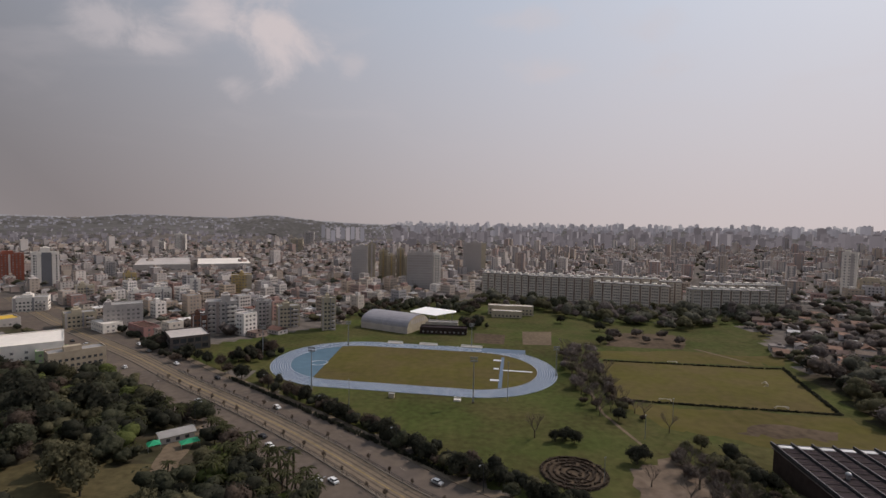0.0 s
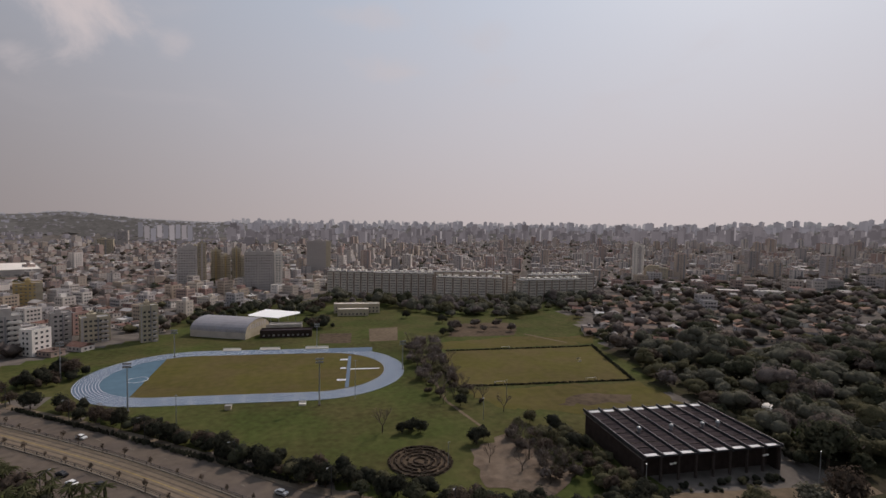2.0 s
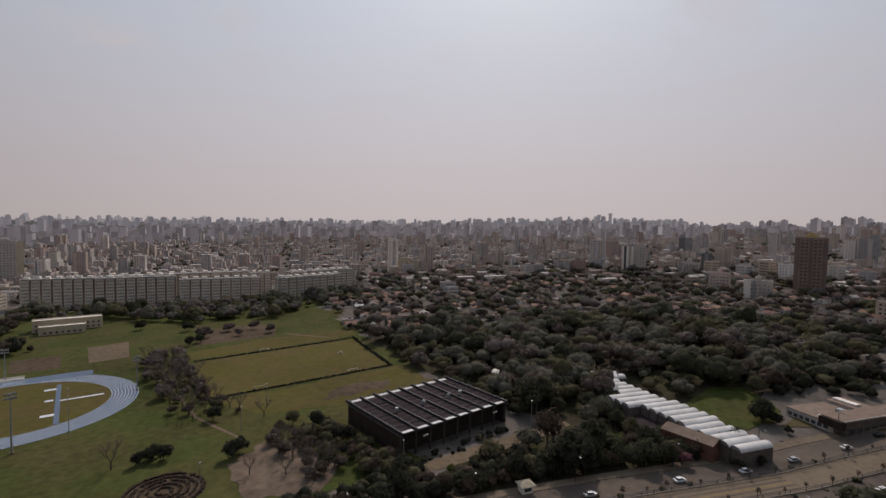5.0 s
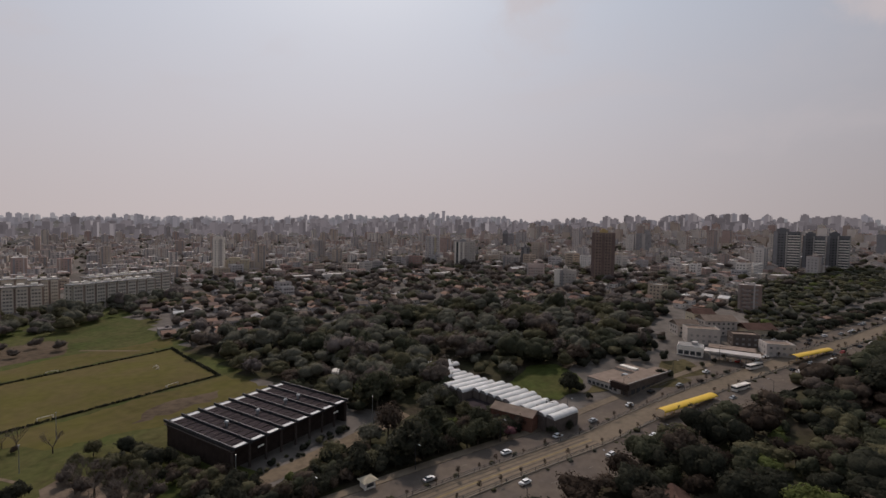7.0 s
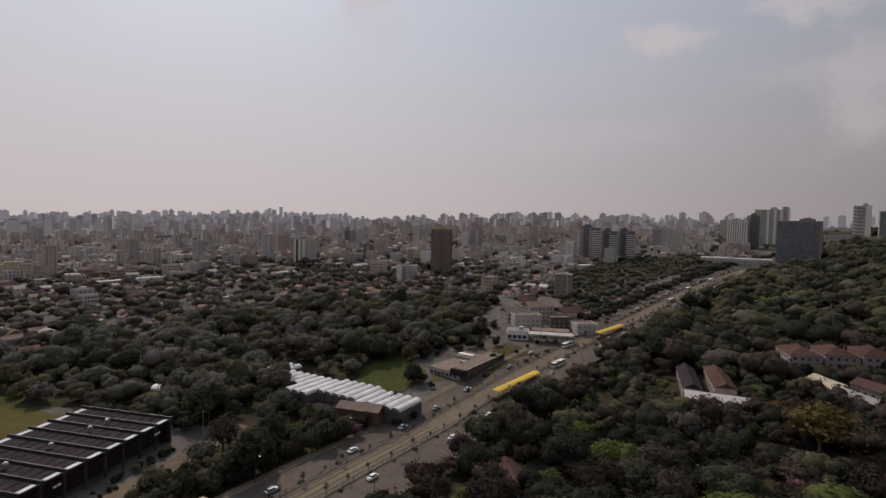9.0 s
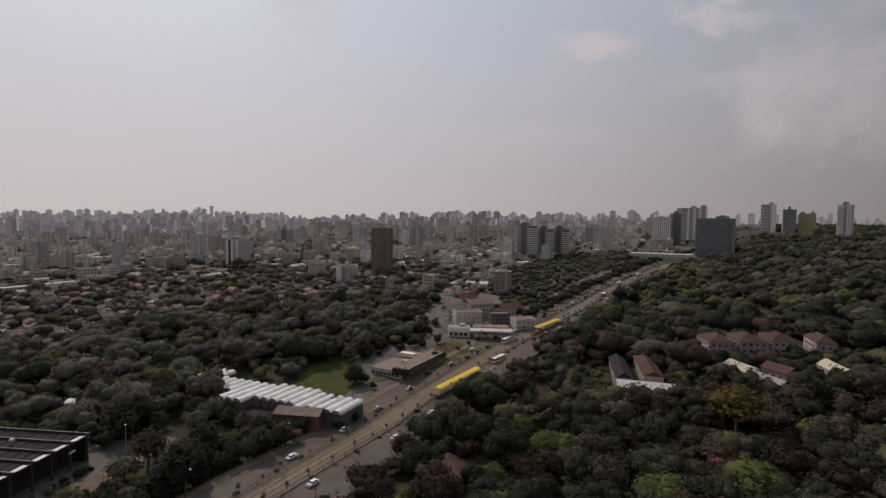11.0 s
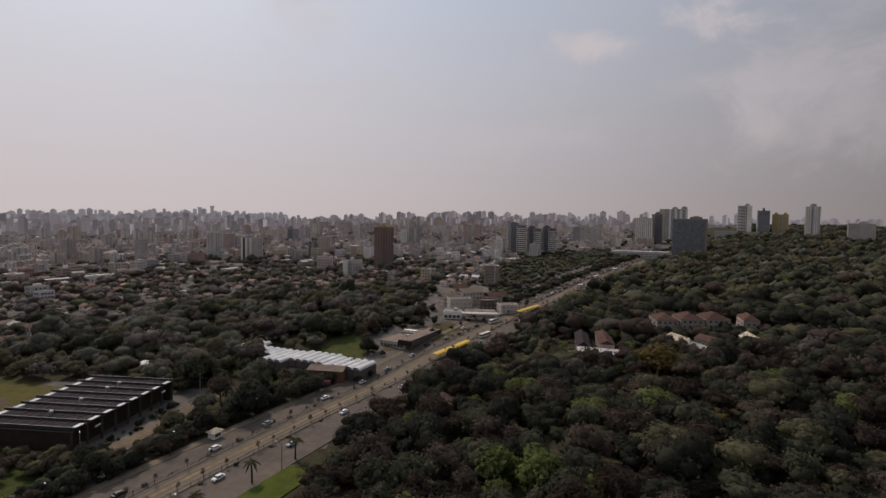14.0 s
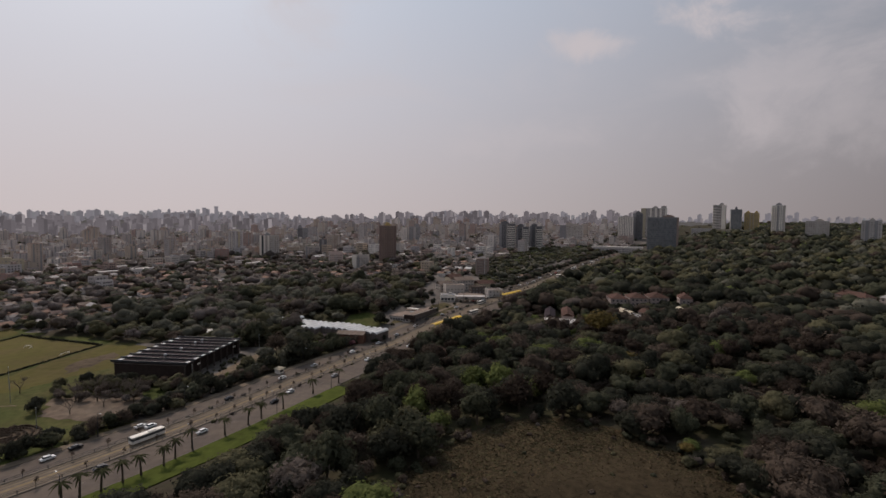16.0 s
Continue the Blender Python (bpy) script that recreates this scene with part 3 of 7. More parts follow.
slab("sand_court", [(24.7, 353), (46.7, 349), (42.3, 321), (22, 324)], 0.09, M_MUD, "worn brown court beside the track", "sports court")
slab("footpath", [(167, 318), (169.5, 318), (186, 287), (184, 286)], 0.14, M_DIRT, "pale trodden path across the far turf", "path", bumpy=0.3)
slab("bare_patch", [(118, 186), (150, 180), (158, 190), (130, 196)], 0.09, M_MUD, "brown bare earth worn through the turf", "earth", bumpy=2)
slab("sand_court", [(61, 361), (83, 362), (74, 321), (55, 322)], 0.09, M_DIRT, "pale sandy court beside the track", "sports court")
slab("hard_court", [(112, 322), (160, 316), (176, 345), (172, 360), (138, 364), (120, 350)], 0.07, M_MUD, "dull brown court under leafless trees", "sports court", bumpy=1)
slab("earth_yard", [(62, 156), (84, 166), (88, 150), (92, 132), (72, 122), (60, 132)], 0.10, mat("trodden_yard_earth", (0.150, 0.116, 0.088), 0.95, 0.25, 0.3, bump=0.05, second=(0.105, 0.080, 0.060), patch=0.12), "bare sandy yard under leafless trees", "earth", bumpy=1.5)
slab("footpath", [(73, 236), (74.2, 236), (70.6, 204), (75.2, 175), (74, 174.6), (69.4, 203)], 0.09, M_DIRT, "thin trodden footpath over the grass", "path", bumpy=0.2)
slab("service_road", [(96, 117), (104, 108), (150, 98), (175, 95), (176, 100), (152, 105), (108, 114)], 0.10, M_DIRT, "sandy service road beside the pavilion", "path", bumpy=0.5)
slab("shed_lawn", [(220, 68), (232, 68), (252, 65), (258, 52), (246, 38), (232, 34), (216, 42), (214, 54)], 0.26, M_GRASS, "small green lawn beside the vaulted sheds", "grass", bumpy=1)
slab("restaurant_lawn", [(226, 33), (233, 25), (250, -4), (262, -13), (267, 2), (257, 22), (241, 30)], 0.25, M_DRYLAWN, "dry worn grass round the restaurant", "grass", bumpy=0.6)
slab("corner_lawn", [(262, 6), (284, 2), (291, -9), (277, -21), (263, -9)], 0.27, M_DRYLAWN, "worn patch of dry grass at the junction", "grass", bumpy=1)
slab("junction_apron", [(214, 32), (236, 16), (262, -4), (285, -8), (310, -45), (340, -72), (330, -62), (292, -34), (252, -2), (214, 22)], 0.24, M_ASPHALT, "patched asphalt apron at the junction", "road", bumpy=0.4)
CLEARING = [(-6, 14), (8, 8), (20, 1), (30, -8), (38, -17), (44, -28), (46, -40), (42, -52), (34, -61), (17, -72), (2, -78), (-14, -80), (-34, -70), (-40, -20), (-24, 10)]
slab("clearing", CLEARING, 0.30, M_DRY, "dry rough meadow in a forest clearing", "grass", bumpy=2)


def tufts(poly, count, seed, material, size, label):
    """Rough grass and low scrub: crossed blades over a polygon."""
    r = random.Random(seed)
    xs, ys = [q[0] for q in poly], [q[1] for q in poly]
    mb = Mesh()
    while len(mb.f) < count * 3:
        x, y = r.uniform(min(xs), max(xs)), r.uniform(min(ys), max(ys))
        if not inside(np.array([x]), np.array([y]), poly)[0]:
            continue
        z, s = gz(x, y) + 0.25, size * r.uniform(0.4, 1.3)
        for k in range(3):
            a = r.uniform(0, 6.28)
            c, q = math.cos(a) * s * 0.7, math.sin(a) * s * 0.7
            lx, ly = r.uniform(-1.1, 1.1) * s, r.uniform(-1.1, 1.1) * s
            mb.face([(x - c, y - q, z), (x + c, y + q, z), (x + lx, y + ly, z + s * r.uniform(0.15, 0.45))])
    return solid("scrub", mb, material, label, "scrub", "stuff")


tufts(CLEARING, 15000, 3, mat("dry_scrub", (0.066, 0.048, 0.028), 0.95, 0.4, 0.25, island=0.35), 0.75, "low brown scrub and rough grass of the clearing")
tufts(CLEARING, 15000, 4, mat("rough_olive_grass", (0.050, 0.044, 0.023), 0.95, 0.4, 0.25, island=0.35), 0.7, "olive rough grass of the clearing")
tufts(CLEARING, 5000, 5, mat("straw_grass", (0.095, 0.073, 0.040), 0.95, 0.3, 0.3, island=0.3), 0.5, "pale straw stalks standing in the clearing")
slab("dry_lawn", [(-122, 152), (-100, 146), (-84, 150), (-74, 152), (-72, 128), (-90, 118), (-118, 122), (-130, 138)], 0.28, M_DRYLAWN, "sunlit dry grass under the park trees", "grass", bumpy=1.5)
slab("drive", [(-98, 192), (-92, 186), (-84, 160), (-80, 138), (-86, 136), (-92, 158), (-98, 178)], 0.3, M_DIRT, "bare earth drive beside the hut", "path", bumpy=0.8)


def hedge(x0, y0, x1, y1, h, w, label):
    rng = random.Random(int(x0 * 3 + y1))
    n = int(math.hypot(x1 - x0, y1 - y0) / 0.7)
    mb = Mesh()
    for i in range(n * 3):
        t = rng.random()
        x, y = x0 + (x1 - x0) * t + rng.gauss(0, w * 0.3), y0 + (y1 - y0) * t + rng.gauss(0, w * 0.3)
        z = gz(x, y)
        a = rng.random() * 3
        hh = h * rng.uniform(0.6, 1.1)
        s = rng.uniform(0.4, 0.8)
        c, q = math.cos(a) * s, math.sin(a) * s
        mb.face([(x - c, y - q, z), (x + c, y + q, z), (x + c * 0.8, y + q * 0.8, z + hh), (x - c * 0.8, y - q * 0.8, z + hh)])
    return solid("hedge", mb, LEAF["dark"], label, "hedge")


hedge(79, 221, 175, 207, 0.9, 0.6, "low dark hedge along the football pitch")
hedge(97, 286, 196, 274, 0.9, 0.6, "low dark hedge between the two pitches")
hedge(78, 222, 92, 290, 1.3, 0.7, "dark hedge at the end of the pitch")
hedge(174, 207, 196, 274, 1.4, 1.0, "tall dark hedge at the wooded end of the pitch")
hedge(-105, 240, -62, 205, 1.6, 1.0, "clipped dark hedge along the pavement")
hedge(-62, 205, 4, 150, 1.6, 1.2, "clipped dark hedge along the pavement")


def build_maze():
    base = thing("hedge_maze", "round garden of concentric dark hedge rings on grass", "garden", 44, 153.5, 0)
    mb = Mesh()
    mb.face([(9.9 * math.cos(k * math.pi / 24), 9.9 * math.sin(k * math.pi / 24), 0.12) for k in range(48)])
    part("earth_bed", mb, M_MUD, base)
    rng = random.Random(4)
    for r, gaps in ((10.4, (0.6, 3.9)), (8.4, (2.2, 5.2)), (6.4, (1.1, 4.4)), (4.4, (3.0,)), (2.2, (5.0,))):
        mb = Mesh()
        n = int(r * 30)
        for i in range(n):
            t = 2 * math.pi * i / n
            if any(abs((t - g + math.pi) % (2 * math.pi) - math.pi) < 0.7 / r for g in gaps):
                continue
            rr = r + rng.gauss(0, 0.22)
            x, y, a = rr * math.cos(t), rr * math.sin(t), t + math.pi / 2 + rng.gauss(0, 0.6)
            s, hh = rng.uniform(0.25, 0.45), rng.uniform(0.45, 0.8)
            c, q = math.cos(a) * s, math.sin(a) * s
            mb.face([(x - c, y - q, 0), (x + c, y + q, 0), (x + c, y + q, hh), (x - c, y - q, hh)])
            mb.face([(x - c, y - q, hh), (x + c, y + q, hh * 0.9), (x + c * 0.4 - q, y + q * 0.4 + c, hh), (x - c - q, y - q + c, hh * 0.9)])
        part("hedge_ring", mb, LEAF["brown"], base, kind="stuff")
        mb = Mesh()
        for i in range(40):
            a, b = 2 * math.pi * i / 40, 2 * math.pi * (i + 1) / 40
            mb.face([((r - 0.7) * math.cos(a), (r - 0.7) * math.sin(a), 0.06), ((r + 0.7) * math.cos(a), (r + 0.7) * math.sin(a), 0.06),
                     ((r + 0.7) * math.cos(b), (r + 0.7) * math.sin(b), 0.06), ((r - 0.9) * math.cos(b), (r - 0.9) * math.sin(b), 0.06)])
        part("soil_ring", mb, M_FLOOR, base, "dark soil under the hedge")


build_maze()


# ---------------------------------------------------------------- buildings
def window_row(mb, w, d, z, h, pitch, width, sides="nsew", m=0, proud=0.06):
    """One storey's windows on the faces of a block w by d."""
    for side in sides:
        span = w if side in "ns" else d
        n = max(1, int((span - 1.0) / pitch))
        for i in range(n):
            u = (i - (n - 1) / 2) * pitch
            a, b = u - width / 2, u + width / 2
            if side == "s":
                q = [(a, -d / 2 - proud), (b, -d / 2 - proud)]
            elif side == "n":
                q = [(b, d / 2 + proud), (a, d / 2 + proud)]
            elif side == "e":
                q = [(w / 2 + proud, a), (w / 2 + proud, b)]
            else:
                q = [(-w / 2 - proud, b), (-w / 2 - proud, a)]
            (x0, y0), (x1, y1) = q
            mb.face([(x0, y0, z), (x1, y1, z), (x1, y1, z + h), (x0, y0, z + h)], m)


def block(name, label, category, x, y, rot, w, d, h, wall, storey=3.0, pitch=3.2, width=1.4, tall=1.25, roof=M_ROOFGREY, z=None, group="", glass=M_PANE, tank=True, balcony=None, sides="nsew"):
    z0 = gz(x, y) if z is None else z
    ob = thing(name, label, category, x, y, z0, rot, group)
    mb = Mesh()
    mb.box(0, 0, -3, w, d, h + 3)
    for a, b, ww, dd in ((0, -d / 2 + 0.15, w, 0.3), (0, d / 2 - 0.15, w, 0.3), (-w / 2 + 0.15, 0, 0.3, d - 0.6), (w / 2 - 0.15, 0, 0.3, d - 0.6)):
        mb.box(a, b, h + 0.004, ww, dd, 0.9)
    part("wall", mb, wall, ob)
    mb = Mesh()
    mb.box(0, 0, h + 0.006, w - 0.66, d - 0.66, 0.2)
    part("roof", mb, roof, ob)
    if tank:
        mb = Mesh()
        k = random.Random(int(abs(x) * 5 + abs(y)))
        mb.box(w * k.uniform(-0.22, 0.22), d * k.uniform(-0.15, 0.2), h + 0.21, w * k.uniform(0.25, 0.5), d * k.uniform(0.3, 0.5), k.uniform(2.2, 3.4))
        part("lift_housing", mb, wall, ob)
    if h > 18:
        # full-height recess and balcony strips break up the long faces
        k = random.Random(int(abs(x) * 3 + abs(y)))
        for side in ("s", "e", "w", "n"):
            span = w if side in "sn" else d
            u, q = k.uniform(-0.28, 0.28) * span, k.uniform(1.8, 3.4)
            mb = Mesh()
            if side in "sn":
                mb.box(u, (-1 if side == "s" else 1) * (d / 2 + 0.10), 0, q, 0.24, h - 0.5)
            else:
                mb.box((1 if side == "e" else -1) * (w / 2 + 0.10), u, 0, 0.24, q, h - 0.5)
            part("facade_strip", mb, k.choice([M_PALE, M_PALE, M_GREYWALL, M_CREAM, M_BROWNTOWER]), ob)
    n = max(1, int(h / storey))
    panes = Mesh()
    for i in range(n):
        window_row(panes, w, d, i * storey + 0.95, tall, pitch, width, sides)
    part("glazing", panes, glass, ob, kind="stuff")
    for i in range(n):
        if balcony:
            mb = Mesh()
            for side in balcony:
                if side in "sn":
                    mb.box(w * 0.1, (-1 if side == "s" else 1) * (d / 2 + 0.55), i * storey, w * 0.52, 1.05, 1.35)
                else:
                    mb.box((1 if side == "e" else -1) * (w / 2 + 0.55), 0, i * storey, 1.05, d * 0.8, 0.9)
            part("balcony", mb, M_WHITE, ob)
    return ob


def between(x0, y0, x1, y1):
    """Middle, turn in degrees and length of a front line."""
    return (x0 + x1) / 2, (y0 + y1) / 2, math.degrees(math.atan2(y1 - y0, x1 - x0)), math.hypot(x1 - x0, y1 - y0)


def slab_block(x0, y0, x1, y1, d, h, bays, label):
    """A long apartment slab: its front line runs from one point to the other, with deep stair recesses between the bays."""
    mx, my, rot, w = between(x0, y0, x1, y1)
    z = gz(mx, my)
    ob = thing("apartment_slab", label, "apartment block", mx, my, z, rot, "apartment slabs behind the park")
    mb = Mesh()
    mb.box(0, d / 2 + 1.2, -3, w, d - 2.4, h + 3)
    part("wall", mb, M_SLAB, ob)
    bw = w / bays
    for i in range(bays):
        u = (i - (bays - 1) / 2) * bw
        mb = Mesh()
        mb.box(u, 0.95, -3, bw - 1.7, 1.0, h + 3.0)
        bay = part("bay", mb, M_SLAB, ob)
        n = int(h / 2.9)
        mb = Mesh()
        for k in range(n):
            for q in range(3):
                a = u + (q - 1) * (bw - 2.8) / 3
                mb.box(a, 0.42, k * 2.9 + 0.95, (bw - 2.6) / 3 - 0.7, 0.08, 1.35)
        part("window_column", mb, M_PANE, bay, kind="stuff")
        mb = Mesh()
        for k in range(n + 1):
            mb.box(u, 0.38, k * 2.9 - 0.35, bw - 1.66, 0.16, 1.15)
        part("floor_band", mb, M_BAND, bay, kind="stuff")
        mb = Mesh()
        mb.box(u + bw / 2, 1.05, 0, 1.2, 0.25, h - 1)
        part("stair_window", mb, M_BROWNTOWER, bay)
    mb = Mesh()
    mb.box(0, d / 2, h + 0.01, w + 0.8, d + 0.8, 0.5)
    part("roof", mb, M_ROOFGREY, ob)
    rng = random.Random(int(w))
    for i in range(bays):
        mb = Mesh()
        mb.box((i - (bays - 1) / 2) * bw + rng.uniform(-1, 1), d / 2, h + 0.52, bw * 0.5, d * 0.4, 1.8)
        part("roof_tank", mb, M_WHITE, ob)
    mb = Mesh()
    for k in range(int(h / 2.9)):
        for q in (-1, 1):
            for s in (-1, 1):
                mb.box(s * (w / 2 + 0.02), d / 2 + q * 2.6, k * 2.9 + 1.0, 0.1, 1.6, 1.4)
    part("end_windows", mb, M_GLASS, ob, kind="stuff")
    return ob


slab_block(45, 549, 95, 531, 12, 25, 7, "long beige apartment slab with dark stair recesses")
slab_block(95, 530, 157, 512, 12, 24.5, 8, "long beige apartment slab with dark stair recesses")
slab_block(157, 500, 224, 474, 12, 22, 8, "long cream apartment slab with white floor bands")
slab_block(226, 500, 246, 494, 12, 22, 3, "short cream apartment slab with white floor bands")
slab_block(224, 431, 293, 431, 12, 21, 8, "wide cream apartment slab with rows of windows")
slab_block(252, 462, 330, 462, 12, 21, 8, "wide grey apartment slab behind another one")
slab_block(110, 560, 240, 530, 12, 23, 13, "grey apartment slab in the rear row")


def build_pavilion():
    """The dark sports pavilion: a flat roof of eight bays between deep beams, open columned front."""
    a, b, c = Vector((113, 161)), Vector((105, 120)), Vector((158, 114))
    rot = math.degrees(math.atan2(c.y - b.y, c.x - b.x))
    L, D, H = 51.0, 38.5, 9.0
    ob = thing("sports_pavilion", "dark flat-roofed brick pavilion with deep roof beams and skylight strips", "pavilion", 107, 120.5, 0, rot)
    mb = Mesh()
    mb.box(0.4, D / 2, 0, 0.6, D - 2, H - 0.9)
    part("side_wall", mb, M_BROWNWALL, ob)
    mb = Mesh()
    mb.box(L - 0.4, D / 2, 0, 0.6, D - 2, H - 0.9)
    part("side_wall", mb, M_BROWNWALL, ob)
    mb = Mesh()
    mb.box(L / 2, D - 1.2, 0, L - 2, 0.6, H - 0.9)
    part("rear_wall", mb, M_BROWNWALL, ob)
    mb = Mesh()
    mb.box(L / 2, 4.4, 0, L - 2, 0.5, H - 0.9)
    part("front_wall", mb, M_BROWNWALL, ob)
    n = 8
    bay = L / n
    for i in range(n):
        u = (i + 0.5) * bay
        for k in range(9):
            mb = Mesh()
            mb.box(u, 2.2 + (D - 4.4) * (k + 0.5) / 9, H - 0.72 + 0.02 * (k % 2), bay - 0.9, (D - 4.4) / 9 - 0.4, 0.16)
            part("roof_panel", mb, M_ROOFDARK, ob)
        for y, big in ((1.1, i % 2), (D - 1.1, 1 - i % 2)):
            mb = Mesh()
            mb.box(u + (0.5 if big else -0.3), y, H - 0.70, bay - (2.2 if big else 1.2), 2.1, 0.14)
            part("skylight", mb, M_SKYLIGHT, ob, "pale translucent skylight strip")
        for k in range(12):
            mb = Mesh()
            mb.box(u, 2.2 + (D - 4.4) * (k + 0.5) / 12, H - 0.52, bay - 0.6, 0.12, 0.1)
            part("purlin", mb, M_COLUMN, ob)
    for i in range(n + 1):
        mb = Mesh()
        mb.box(i * bay, D / 2, H - 0.85, 0.4, D + 1.4, 1.1)
        part("roof_beam", mb, M_DARKSTEEL, ob)
        mb = Mesh()
        mb.box(i * bay, 0.6, 0, 0.55, 0.7, H - 0.9)
        part("column", mb, M_DARKCOLUMN, ob)
    for y in (0.1, D - 0.1):
        mb = Mesh()
        mb.box(L / 2, y, H - 0.86, L + 0.4, 0.3, 0.5)
        part("edge_beam", mb, M_DARKSTEEL, ob)
    for x in (0.02, L - 0.02):
        mb = Mesh()
        mb.box(x, D / 2, H - 1.5, 0.8, D + 0.2, 0.2)
        part("fascia", mb, M_COLUMN, ob)
    for i in (1, 3, 5, 6):
        mb = Mesh()
        u = (i + 0.5) * bay
        mb.tube((u, D * 0.45, H - 0.5), (u, D * 0.45, H + 0.5), 0.5, 0.5, 10)
        mb.ball(u, D * 0.45, H + 0.9, 0.85, 0.7, 10, 6)
        part("roof_vent", mb, M_STEEL, ob, "round galvanised turbine vent")
    for u in (9.5, 44):
        lamp = Mesh()
        lamp.box(u, -0.3, H - 3.4, 1.0, 0.3, 0.5)
        lamp.box(u + 1.2, -0.3, H - 3.3, 0.9, 0.3, 0.5)
        part("floodlight", lamp, M_WHITE, ob, "pair of white floodlights")


build_pavilion()


def build_vaults():
    """White barrel-vaulted sheds in a stepped row, with a brick annex in front."""
    ax = Vector((0.894, -0.447))
    turn = math.degrees(math.atan2(ax.y, ax.x))
    first, last, n = Vector((217.3, 91.6)), Vector((197.4, 32.3)), 16
    step = (last - first) / (n - 1)
    w = step.length
    rows = []
    for i in range(-4, n):
        far = first + step * i + (ax * 2.2 if 6 <= i < 11 else ax * 0) + (ax * 7 if i in (-3, -2) else ax * 0)
        rows.append((far, 9 if i < -2 else 12 if i < 3 else 17 if 6 <= i < 12 else 20 if i < 6 else 15))
    for far, length in rows:
        p = far - ax * length
        z = gz(far.x, far.y)
        ob = thing("vaulted_shed", "white barrel-vaulted shed roof in a long stepped row", "shed", p.x, p.y, z, turn, "row of vaulted sheds")
        m, h0, rise = 10, 5.2, 1.35
        prof = [(-w / 2 * math.cos(math.pi * k / m), h0 + rise * math.sin(math.pi * k / m)) for k in range(m + 1)]
        ribs = max(2, int(length / 3.4))
        for q in range(ribs):
            x0, x1 = length * q / ribs, length * (q + 1) / ribs - 0.10
            mb = Mesh()
            for k in range(m):
                (a, za), (b, zb) = prof[k], prof[k + 1]
                mb.face([(x0, a, za), (x1, a, za), (x1, b, zb), (x0, b, zb)])
                mb.face([(x0, b, zb - 0.15), (x1, b, zb - 0.15), (x1, a, za - 0.15), (x0, a, za - 0.15)])
            part("vault_sheet", mb, M_VAULT, ob)
        for x in (0.25, length - 0.25):
            mb = Mesh()
            mb.face([(x, a, za - 0.05) for a, za in prof])
            part("gable", mb, M_SLATE, ob)
        mb = Mesh()
        mb.box(length / 2, 0, -1, length - 0.4, w - 0.1, h0 + 0.84)
        part("wall", mb, M_COLUMN, ob)
        mb = Mesh()
        mb.box(length / 2, w / 2, h0 - 0.12, length, 0.4, 0.2)
        part("gutter", mb, M_DARKSTEEL, ob)
    side = math.degrees(math.atan2(-17.2, -2.6))
    ob = thing("brick_annex", "low red brick annex with a pale brown pitched roof", "building", 186.2, 53.4, gz(186, 53), side)
    mb = Mesh()
    mb.box(0, 0, -1, 18, 8, 7.2)
    part("wall", mb, M_BRICK, ob)
    mb = Mesh()
    for v0, z0, v1, z1 in ((-4.4, 6.1, 0.5, 7.7), (4.4, 6.1, 0.5, 7.7)):
        mb.face([(-9.3, v0, z0), (9.3, v0, z0), (9.3, v1, z1), (-9.3, v1, z1)])
        mb.face([(-9.3, v0, z0 - 0.2), (9.3, v0, z0 - 0.2), (9.3, v0, z0), (-9.3, v0, z0)])
    for u in (-9.0, 9.0):
        mb.face([(u, -4, 6.2), (u, 4, 6.2), (u, 0.5, 7.6)])
    part("roof", mb, M_RUST, ob)
    for k in range(4):
        mb = Mesh()
        mb.box(-6.3 + k * 4.2, 4.04, 2.6, 1.6, 0.1, 1.3)
        part("window", mb, M_GLASS, ob)
    ob = thing("dark_lean_to", "dark corrugated lean-to roof beside the sheds", "shed", 190, 71, gz(190, 71), turn)
    mb = Mesh()
    mb.box(0, 0, -0.5, 9, 14, 4)
    part("wall", mb, M_BROWNWALL, ob)
    mb = Mesh()
    mb.box(0, 0, 3.51, 10, 15, 0.25)
    part("roof", mb, M_ROOFDARK, ob)
    ob = thing("white_van_shed", "small white-walled shed under the lean-to", "shed", 181.5, 65.5, gz(181, 65), turn)
    mb = Mesh()
    mb.box(0, 0, -0.3, 4, 5, 2.9)
    part("wall", mb, M_WHITE, ob)
    mb = Mesh()
    mb.box(0, 0, 2.61, 4.6, 5.6, 0.2)
    part("roof", mb, M_PALE, ob)


build_vaults()


